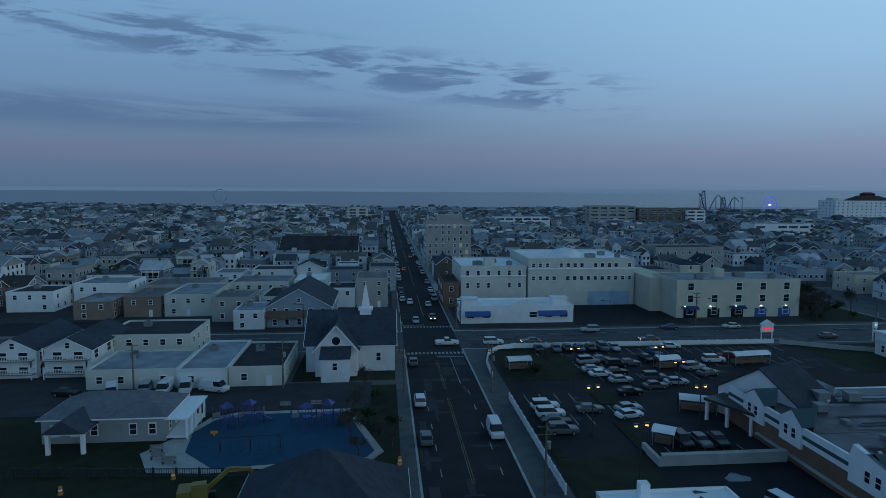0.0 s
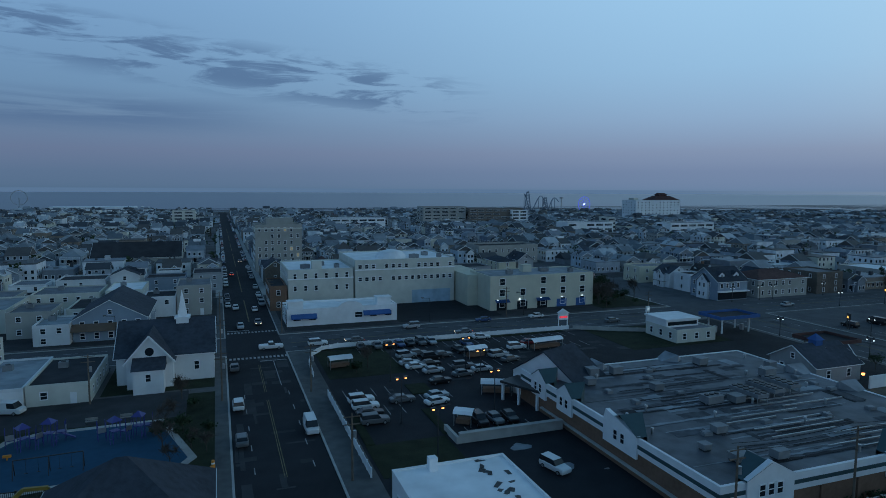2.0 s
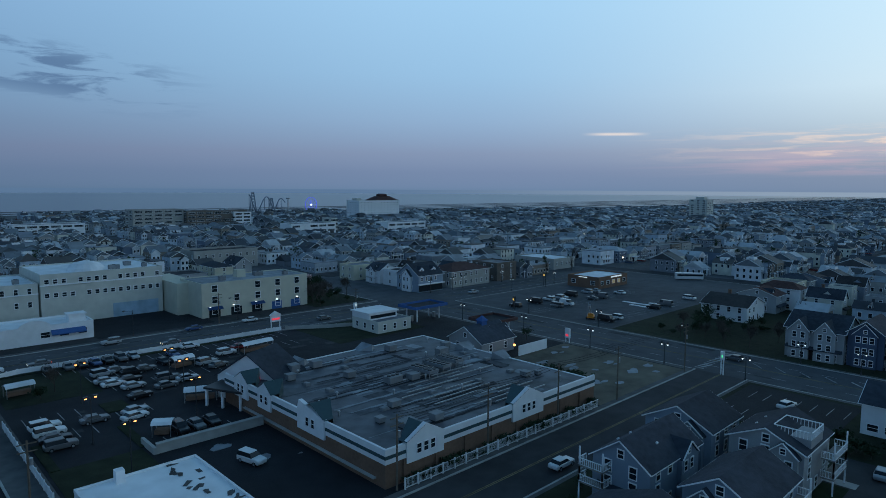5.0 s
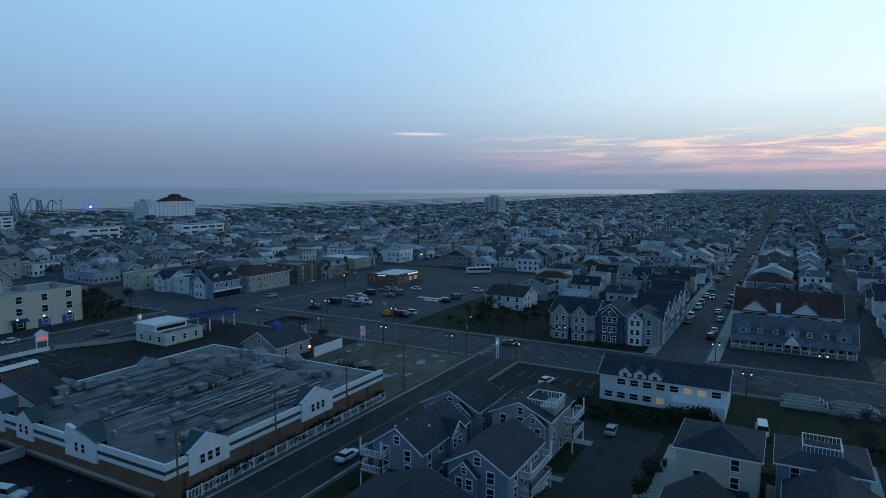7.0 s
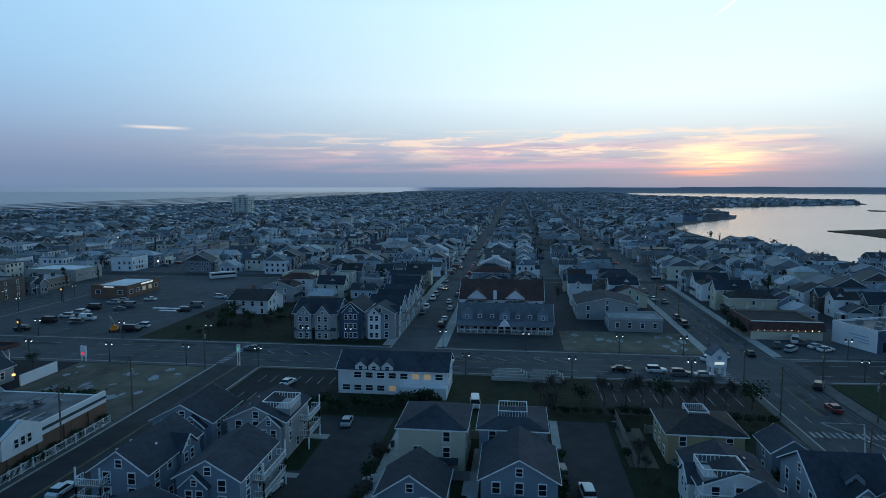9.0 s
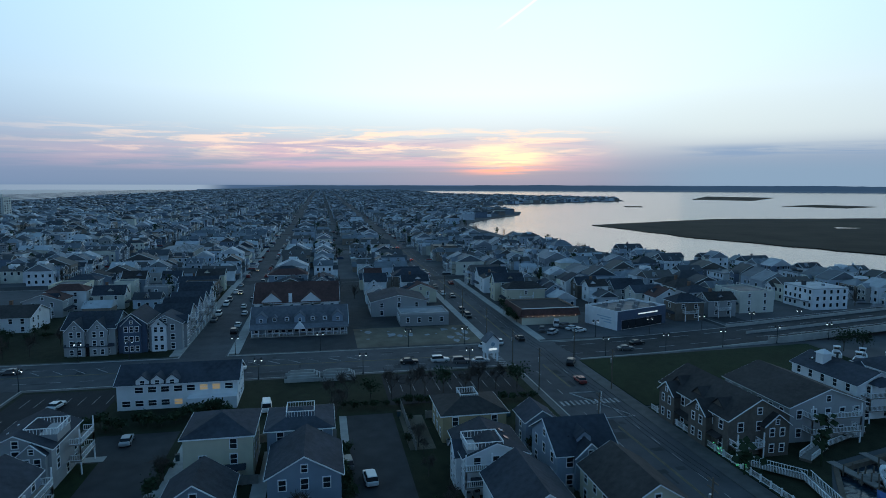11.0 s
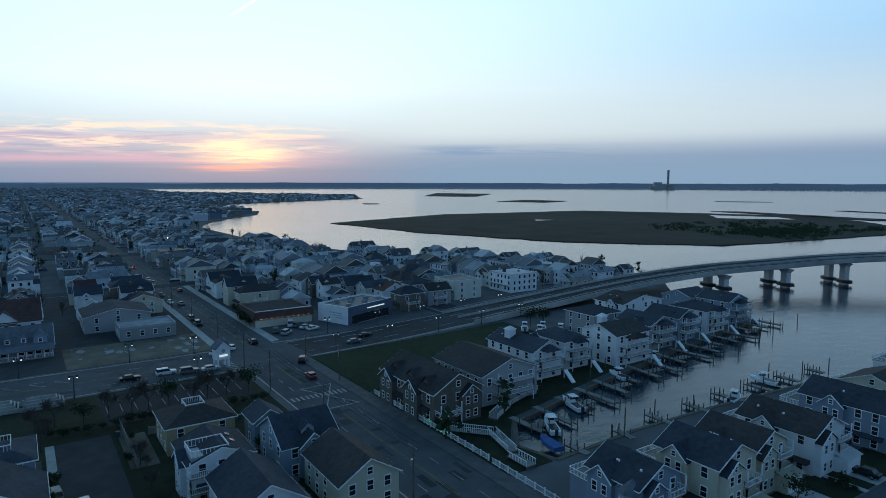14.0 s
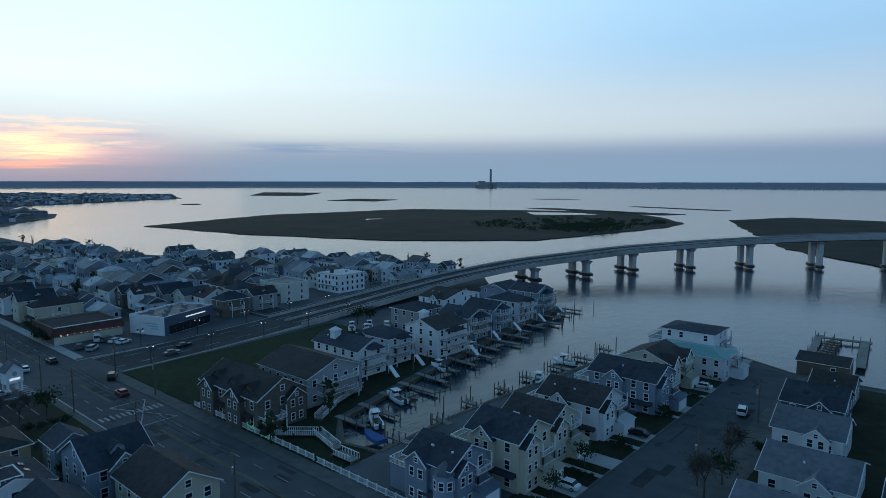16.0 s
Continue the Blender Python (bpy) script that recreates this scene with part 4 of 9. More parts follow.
# car-park bays
for row_y, x0, x1 in ((84, 40, 52), (98, 25, 35), (108, 25, 35), (103, 38, 46), (128, 40, 90), (138, 34, 92), (119, 42, 66)):
    for i in range(int((x1 - x0) / 2.7) + 1):
        paint.box(x0 + 2.7 * i, row_y - 2.4, 0.16, x0 + 2.7 * i + 0.12, row_y + 2.4, 0.185)
for i in range(11):
    paint.box(126, -72 + 2.7 * i, 0.19, 131, -71.88 + 2.7 * i, 0.205).box(133, -72 + 2.7 * i, 0.19, 138, -71.88 + 2.7 * i, 0.205)
    paint.box(114, -146 + 2.9 * i, 0.1, 119, -145.85 + 2.9 * i, 0.112)
for i in range(7):
    paint.box(118, 13 + 2.7 * i, 0.2, 123, 13.12 + 2.7 * i, 0.215).box(130, 13 + 2.7 * i, 0.2, 135, 13.12 + 2.7 * i, 0.215)
for i in range(24):
    paint.box(168 + 2.7 * i, 84, 0.16, 168.12 + 2.7 * i, 89, 0.178).box(168 + 2.7 * i, 108, 0.16, 168.12 + 2.7 * i, 113, 0.178)
tagged(new("road_markings", paint.data("road_markings", M_MARK, M_MARKY)), "white and yellow painted road and parking lines", "road marking", kind="stuff")

# pale rubble and puddles on the bare lots, repairs in the asphalt
rub, fix = Shape(), Shape()
rg_ = random.Random(61)
for x0, y0, x1, y1, n_ in ((107, 48, 138, 77, 26), (167, -74, 186, -42, 26), (26, 66, 54, 78, 8), (96, 120, 124, 139, 6)):
    for i in range(n_):
        x, y, r0 = rg_.uniform(x0, x1), rg_.uniform(y0, y1), rg_.uniform(.3, 1.7)
        ring_ = [(x + r0 * rg_.uniform(.5, 1.8) * math.cos(k), y + r0 * rg_.uniform(.4, 1.0) * math.sin(k)) for k in np.arange(0, 6.2, .78)]
        rub.extrude(ring_, .1, .185 + .001 * i)
tagged(new("rubble", rub.data("rubble", M_ROOF_PALE)), "pale rubble and sand on bare lots", "rubble", kind="stuff")
for x0, y0, x1, y1, z, n_ in ((5.5, 70, 17.5, 140, .046, 26), (20, -91, 140, -79, .033, 40), (165, -91, 300, -79, .033, 24), (143, -70, 162, 140, .046, 40), (20, 143.5, 140, 160, .033, 30), (14, -200, 24.5, -96, .046, 22), (20, 35, 140, 44, .033, 16), (26, 84, 100, 138, .163, 30), (52, -4.5, 110, 8.5, .171, 16), (62, -43.5, 112, -35.5, .181, 12)):
    for i in range(n_):
        x, y, lx, ly = rg_.uniform(x0, x1), rg_.uniform(y0, y1), rg_.uniform(.3, 2.4), rg_.uniform(.2, 1.2)
        if rg_.random() < .5 and y1 - y0 > x1 - x0:
            lx, ly = ly, lx * 2
        lx, ly = min(lx, x - x0 + .2, x1 - x + .2), min(ly, y - y0 + .2, y1 - y + .2)
        fix.extrude(rough_ring([(x - lx, y - ly), (x + lx, y - ly), (x + lx, y + ly), (x - lx, y + ly)], 1.2, .06, i), z - .05, z + .0002 * i)
tagged(new("asphalt_repairs", fix.data("asphalt_repairs", M_ASPHALT_OLD)), "darker square repairs in the road asphalt", "asphalt repair", kind="stuff")
# paths and lawns between the near houses
for i, (a, b, c, d, m_, lab) in enumerate(((88, 8.7, 100, 10.6, M_CONC, "concrete path"), (86.5, 4.8, 88, 9, M_CONC, "concrete path"), (101, 4.6, 103, 9, M_CONC, "concrete path"), (89, 5.2, 100.5, 8.4, M_LAWN, "small clipped lawn"), (87, -9.4, 89, -5, M_CONC, "concrete path"), (83.5, -12, 89, -9.6, M_LAWN, "small clipped lawn"), (101.6, -20, 103.4, -9, M_CONC, "concrete path"), (84, -22, 91.5, -20, M_CONC, "concrete path"), (66, -22.5, 74, -19, M_LAWN, "small clipped lawn"), (101, -35, 114, -33.6, M_CONC, "concrete path"), (96, -49.5, 115, -45, M_DIRT, "bare dug ground"), (112, -62, 116, -46, M_GRASS, "rough verge"))):
    structure("garden_plot_%d" % (i + 1), Shape().box(a, b, .05, c, d, .195 + .002 * i), m_, lab, "ground")

# puddle-bright sheeting on the big lot
for i, (x, y, l) in enumerate(((202, 92, 10), (206, 94, 13), (210, 90, 9))):
    tagged(new("plastic_sheet", Shape().extrude(rough_ring([(x, y - 6), (x + 1.6, y - 6), (x + 1.6, y + l - 6), (x, y + l - 6)], 2, 0.3, i), 0.17, 0.24 + 0.02 * i).data("plastic_sheet", M_WHITE)), "long white sheeting lying on the asphalt", "sheeting", group="sheets on the lot")

# ---- bridge ----
CL = [(153, -96, 0.06), (155, -122, 0.15), (158, -155, 0.8), (160, -190, 2.2), (160.5, -222, 4.0), (158, -252, 6.0), (150, -290, 8.4), (139, -323, 9.8), (126, -356, 11.4), (106, -386, 13.0), (82, -414, 14.8), (51, -438, 16.8), (16, -457, 18.4), (-30, -476, 19.8), (-90, -496, 21), (-170, -515, 21.5), (-320, -540, 21)]


def smooth_line(pts, n):
    out = []
    for i in range(len(pts) - 1):
        p = [Vector(pts[max(0, min(len(pts) - 1, i + k))]) for k in (-1, 0, 1, 2)]
        for j in range(n):
            t = j / n
            out.append(0.5 * ((2 * p[1]) + (p[2] - p[0]) * t + (2 * p[0] - 5 * p[1] + 4 * p[2] - p[3]) * t * t + (3 * p[1] - p[0] - 3 * p[2] + p[3]) * t ** 3))
    return out + [Vector(pts[-1])]


def sweep(line, prof):
    """Sweeps a closed profile of (across, up) along a line."""
    s, n = Shape(), len(prof)
    pts = []
    for i, p in enumerate(line):
        d = (line[min(i + 1, len(line) - 1)] - line[max(i - 1, 0)])
        d.z = 0
        d.normalize()
        r = Vector((-d.y, d.x, 0))
        pts += [tuple(p + r * a + Vector((0, 0, u))) for a, u in prof]
    f = [(i * n + k, i * n + (k + 1) % n, (i + 1) * n + (k + 1) % n, (i + 1) * n + k) for i in range(len(line) - 1) for k in range(n)]
    return s.poly(pts, f + [tuple(range(n))[::-1], tuple(range(len(pts) - n, len(pts)))])


line = smooth_line(CL, 6)
bridge = thing("bridge", 0, 0, 0, 0, "long curved concrete highway bridge rising over the bay", "bridge")
part("deck", sweep(line, [(-9, 0), (-9, -1.1), (-6, -1.9), (6, -1.9), (9, -1.1), (9, 0)]), M_CONC, bridge, "concrete deck girder")
part("roadway", sweep(line, [(-8.4, 0.02), (-8.4, 0.05), (8.4, 0.05), (8.4, 0.02)]), M_ASPHALT_OLD, bridge, "grey asphalt roadway")
high = line[12:]
for sgn in (-1, 1):
    part("parapet", sweep(high, [(sgn * 8.75 - 0.2, 0), (sgn * 8.75 - 0.2, 0.85), (sgn * 8.75 + 0.2, 0.85), (sgn * 8.75 + 0.2, 0)]), M_CONC, bridge)
    rl = Shape()
    for p, q in zip(high, high[1:]):
        dd = (q - p).normalized()
        r = Vector((-dd.y, dd.x, 0)) * sgn * 8.75
        rl.beam(p + r + Vector((0, 0, 1.35)), q + r + Vector((0, 0, 1.35)), 0.05)
        rl.beam(p + r + Vector((0, 0, 0.8)), p + r + Vector((0, 0, 1.4)), 0.05)
    part("railing", rl, M_STEEL, bridge)
part("barrier", sweep(high, [(-0.25, 0.05), (-0.12, 0.8), (0.12, 0.8), (0.25, 0.05)]), M_CONC, bridge)
lm = Shape()
for p, q in zip(line[::2], line[1::2]):
    dd = (q - p)
    r = Vector((-dd.y, dd.x, 0)).normalized()
    for off in (-4.2, 4.2):
        lm.beam(p + r * off + Vector((0, 0, 0.05)), p + dd + r * off + Vector((0, 0, 0.05)), 0.07)
tagged(part("lane_markings", lm, M_MARK, bridge), kind="stuff")
PIERS = [(148, -290, 8.2), (138, -323, 9.6), (127, -356, 11.2), (106, -386, 12.9), (82, -414, 14.7), (51, -438, 16.7), (18, -456, 18.2), (-17, -471, 19.3)]
for i, (px, py, pz) in enumerate(PIERS):
    qx, qy, _ = PIERS[min(i + 1, len(PIERS) - 1)]
    ox, oy, _ = PIERS[max(i - 1, 0)]
    ang = math.degrees(math.atan2(qy - oy, qx - ox)) + 90
    for u in (-5.0, 5.0):
        a = radians(ang)
        pier = part("pier", Shape().taper(-1.7, -1.2, -1.5, 1.7, 1.2, pz - 3.4, 1.0).taper(-1.7, -1.2, pz - 3.4, 1.7, 1.2, pz - 1.75, 1.25, kx=2.0), M_PIER, bridge, "pale concrete pier", at=pose(px + u * math.cos(a), py + u * math.sin(a), 0, 0, 0, ang))
        part("footing", Shape().extrude([(4.6 * math.cos(k * math.pi / 4 + .39), 2.4 * math.sin(k * math.pi / 4 + .39)) for k in range(8)], 0.2, 1.6), M_DARK, pier, "dark waterline footing")

# power station far across the bay
plant = thing("power_station", 2436, -3372, 0, 54, "distant grey power station with one tall stack", "power station")
part("stack", Shape().tube(0, 0, 0, 122, 7.5, 6.8, 16), M_CONC, plant, "tall concrete chimney stack")
part("boiler_house", Shape().box(42, -20, 0, 84, 20, 46).box(12, -15, 0, 42, 15, 28).box(-38, -15, 0, -12, 15, 36).box(84, -12, 0, 108, 12, 20), M_CONC, plant)
cause = thing("causeway", 0, 0, 0, 0, "distant low causeway bridge on many piers", "bridge")
ca, cb = Vector((2350, -3480, 9)), Vector((500, -3900, 9))
part("deck", Shape().beam(ca, cb, 1.6), M_CONC, cause)
cp = Shape()
for i in range(46):
    p = ca.lerp(cb, i / 45)
    cp.box(p.x - 2, p.y - 2, -1, p.x + 2, p.y + 2, 9)
tagged(part("piers", cp, M_CONC, cause), kind="stuff")


# ---- vehicles ----
def wheel_mesh(r=0.33, w=0.22):
    t = Shape()
    n = 14
    ring = [(math.cos(2 * math.pi * i / n), math.sin(2 * math.pi * i / n)) for i in range(n)]
    t.poly([(-w / 2, r * a, r * b) for a, b in ring] + [(w / 2, r * a, r * b) for a, b in ring], [tuple(range(n)), tuple(range(n, 2 * n))[::-1]] + [(i, n + i, n + (i + 1) % n, (i + 1) % n) for i in range(n)])
    t.poly([(-w / 2 - .012, r * .6 * a, r * .6 * b) for a, b in ring] + [(w / 2 + .012, r * .6 * a, r * .6 * b) for a, b in ring], [tuple(range(n)), tuple(range(n, 2 * n))[::-1]] + [(i, n + i, n + (i + 1) % n, (i + 1) % n) for i in range(n)], 1)
    return t.data("wheel", M_RUBBER, M_STEEL)


TYRE = wheel_mesh()


def loft(rows):
    """Rows of (y, half width, z low, z high): a rounded hull along y."""
    s, pts = Shape(), []
    for y, hw, zl, zh in rows:
        e = min(0.12, hw * 0.3)
        pts += [(-hw + e, y, zl), (hw - e, y, zl), (hw, y, zl + e), (hw, y, zh - e), (hw - e, y, zh), (-hw + e, y, zh), (-hw, y, zh - e), (-hw, y, zl + e)]
    n = 8
    f = [(i * n + k, i * n + (k + 1) % n, (i + 1) * n + (k + 1) % n, (i + 1) * n + k) for i in range(len(rows) - 1) for k in range(n)]
    return s.poly(pts, [tuple(range(n)), tuple(range(len(pts) - n, len(pts)))[::-1]] + [q[::-1] for q in f])


CARS = {}


def car(kind, paint, x, y, turn, z=0.05, lit=False, group="parked cars", state="parked"):
    """kinds: sedan, suv, van, pickup; the nose points to local -y."""
    key = (kind, paint, lit)
    m = pose(x, y, z, 0, 0, turn)
    if key in CARS:
        ob = copy_thing(CARS[key], m)
        return tagged(ob, group=group)
    names = ("white", "silver", "black", "grey", "blue", "red")
    L, W, H, hood = {"sedan": (4.6, 0.9, 1.42, 0.95), "suv": (4.7, 0.95, 1.75, 1.08), "van": (5.4, 1.0, 2.15, 1.25), "pickup": (5.6, 0.98, 1.8, 1.12)}[kind]
    ob = thing(kind if kind != "suv" else "car_suv", x, y, z, turn, f"{names[paint]} {kind if kind != 'suv' else 'sport-utility car'} {state} on the asphalt", "car", group)
    b = loft([(-L / 2, W * .78, .42, hood * .78), (-L / 2 + .18, W * .93, .26, hood * .90), (-L * .2, W, .24, hood), (L * .25, W, .24, hood + .03), (L / 2 - .2, W * .95, .26, hood), (L / 2, W * .82, .42, hood * .86)])
    bod = part("body", b, CAR_PAINTS[paint], ob)
    y0, y1 = {"sedan": (-L * .20, L * .38), "suv": (-L * .20, L * .47), "van": (-L * .36, L * .48), "pickup": (-L * .18, L * .12)}[kind]
    cab = Shape().poly([(-W * .92, y0, hood - .05), (W * .92, y0, hood - .05), (W * .92, y1, hood - .05), (-W * .92, y1, hood - .05),
                        (-W * .76, y0 + .55, H - .06), (W * .76, y0 + .55, H - .06), (W * .76, y1 - (.5 if kind == "sedan" else .15), H - .06), (-W * .76, y1 - (.5 if kind == "sedan" else .15), H - .06)],
                       [(4, 5, 6, 7), (0, 1, 5, 4), (1, 2, 6, 5), (2, 3, 7, 6), (3, 0, 4, 7)])
    part("window_band", cab, M_GLASS, ob, "dark car windows")
    ry = y1 - (.45 if kind == "sedan" else .1)
    part("roof", Shape().taper(-W * .78, y0 + .5, H - .08, W * .78, ry, H, .92), CAR_PAINTS[paint], bod)
    if kind == "van":
        part("side_panel", Shape().taper(-W * .94, y0 + 1.4, hood - .1, W * .94, y1 + .02, H - .05, .84, kx=.84), CAR_PAINTS[paint], bod)
    for wx in (-W + .08, W - .08):
        for wy in (-L * .31, L * .30):
            part("wheel", TYRE, None, ob, at=pose(wx, wy, 0.33))
    for wx in (-W * .62, W * .62) if lit or paint == 5 else ():
        part("headlight", Shape().box(wx - .18, -L / 2 - .02, hood * .62, wx + .18, -L / 2 + .2, hood * .76), M_HEAD if lit else M_STEEL, ob)
        part("tail_light", Shape().box(wx - .18, L / 2 - .15, hood * .68, wx + .18, L / 2 + .03, hood * .84), M_TAIL if lit else M_RED, ob)
    CARS[key] = ob
    return ob


LOT_CARS = [(27, 103, 90, 0), (27, 99.5, 90, 0), (27, 96, 90, 2), (40.5, 101, 100, 1), (39.5, 98, 100, 0), (45, 116, 95, 1), (42, 123, 90, 1), (42.5, 120, 90, 0), (46, 121, 90, 2), (43, 129, 95, 1), (46, 130, 90, 3),
            (56, 130, 10, 2), (58.5, 129, 10, 3), (61, 128, 10, 2), (66, 140, 80, 0), (63, 123, 100, 1), (64, 119, 100, 3), (55, 114, 90, 1), (52, 117, 90, 3), (39, 139.5, 0, 3), (41.7, 139.5, 0, 2), (44.4, 139.5, 0, 4), (47, 139.5, 0, 2), (49.8, 139.5, 0, 3), (35, 139.5, 0, 2), (52.5, 139.5, 0, 1),
            (44, 109, 95, 2), (43, 87, 0, 2), (45.7, 87, 0, 3), (48.4, 87, 0, 2), (75, 131, 90, 5), (50, 112, 95, 3), (60, 135, 5, 4), (34, 101, 90, 3), (27, 92.5, 90, 3), (70, 128, 90, 0), (48, 126, 90, 2), (51, 127, 95, 3)]
rnd = random.Random(11)
for x, y, a, p in LOT_CARS:
    car(rnd.choice(("sedan", "suv", "sedan")), p, x, y, a + rnd.uniform(-3, 3), 0.17, group="cars in the market car park")
for x, y, a, p, k in ((6.4, 107, 180, 0, "suv"), (6.4, 91, 180, 3, "sedan"), (6.4, 131, 180, 3, "sedan"), (16.8, 93, 0, 0, "van"), (46, 68, 15, 0, "suv"), (78, 36, 90, 0, "sedan"), (16, -168, 10, 0, "suv"),
                      (82, 7, 80, 0, "suv"), (108, 3, 95, 1, "sedan"), (86, -37.5, 95, 0, "suv"), (92, -34.2, 95, 3, "suv"), (-35, 117, 10, 0, "van"), (-30, 116.5, 70, 0, "van"), (-42, 116.5, 5, 1, "suv"), (-47, 115, 20, 0, "van"), (-55, 116, 80, 2, "sedan"), (-38.5, 116.5, 0, 0, "van"), (129, 22, 80, 0, "sedan"), (120.5, -19.5, 95, 0, "van"), (181, -104, 70, 0, "van")):
    car(k, p, x, y, a, 0.19 if k != "van" else 0.17, group="parked cars")
for x, y, a, p, k in ((15, 147, 90, 0, "pickup"), (9, 172, 0, 1, "sedan"), (14, 196, 180, 0, "sedan"), (8.5, 200, 0, 0, "sedan"), (150, -10, 0, 0, "suv"), (148, -52, 0, 2, "sedan"), (148, -60, 0, 0, "suv"), (146, -65, 0, 3, "suv"), (145.5, -70, 0, 1, "sedan"), (160, -75, 40, 0, "sedan"), (163, -80, 80, 0, "sedan"), (166, -87, 90, 2, "sedan"),
                      (140, -92, 60, 2, "suv"), (126, -88.5, 90, 5, "sedan"), (155, -118, 10, 2, "sedan"), (150, -112, 0, 3, "sedan"), (238, -82, -90, 3, "sedan"), (270, -88, 90, 5, "sedan"), (310, -82, -90, 1, "sedan"), (230, -2.5, 90, 0, "sedan"), (26, 147, 90, 0, "suv"), (53, 158, -90, 1, "suv"), (75, 159.5, -90, 4, "sedan"), (92, 159.5, -90, 0, "sedan"), (110, 147, 90, 3, "sedan"), (180, 150, 90, 1, "sedan"), (156, 42, 180, 3, "sedan")):
    car(k, p, x, y, a, 0.055, group="cars on the road", state="stopped")
for i, (x, y, a) in enumerate(((13.8, 176, 0), (14, 330, 0), (9, 280, 180), (300, -82.5, 90), (360, -82.5, 90), (430, -82.5, 90), (35, 147.2, -90), (64, 147.2, -90), (260, 2.2, -90), (330, 2.2, -90))):
    car("sedan", 3, x, y, a, 0.055, lit=True, group="cars with lamps on", state="with lamps on")
KERB_FAR = []
for y in list(range(205, 460, 9)):
    for x, a in ((6.3, 180), (16.7, 0)):
        if rnd.random() < 0.72 and abs((y - 230) % 78) > 9:
            if y < 300:
                car(rnd.choice(("sedan", "suv")), rnd.choice((0, 1, 2, 3, 3)), x, y, a, 0.055, group="cars along the kerb")
            else:
                KERB_FAR.append((x, y, .9, 2.2))
for x in list(range(190, 480, 9)):
    for y, a in ((-4.3, 90), (4.3, -90), (-91 + 14.2 - 2.4, -90)):
        if rnd.random() < 0.6 and abs((x - 290) % 140) > 9:
            if x < 300:
                car(rnd.choice(("sedan", "suv")), rnd.choice((0, 1, 2, 3)), x, y, a, 0.055, group="cars along the kerb")
            else:
                KERB_FAR.append((x, y, 2.2, .9))
for i in range(26):
    x, y = 168 + 2.7 * rnd.randrange(24) + 1.3, rnd.choice((86.5, 110.5, 120))
    if x < 180 or x > 200 or y > 100:
        car(rnd.choice(("sedan", "suv", "van")), rnd.choice((0, 1, 2, 3)), x, y, rnd.choice((0, 180)), 0.17, group="cars on the big lot")
for x, y, a, p in ((172, -108, 20, 0), (175, -107, 20, 0), (178, -106, 20, 3), (171, -99, 45, 1), (175, -97, 70, 3), (111, -117, 90, 3), (112, -103, 90, 3), (112, -107.5, 90, 0)):
    car("suv" if p else "sedan", p, x, y, a, 0.17, group="cars outside the shops")
for (x, y, a) in ((279, 110, 40),):
    bus = thing("bus", x, y, 0.17, a, "long white coach parked on the lot", "bus", "coaches")
    part("body", loft([(-6, 1.15, .4, 2.9), (-5.8, 1.25, .35, 3.1), (5.8, 1.25, .35, 3.1), (6, 1.2, .4, 3.0)]), CAR_PAINTS[0], bus)
    part("window_band", Shape().box(-1.27, -5.6, 1.7, 1.27, 5.4, 2.55), M_GLASS, bus, "dark band of coach windows")
    for wx in (-1.05, 1.05):
        for wy in (-3.8, 3.6):
            part("wheel", TYRE, None, bus, at=Matrix.Translation((wx, wy, .45)) @ Matrix.Scale(1.4, 4))


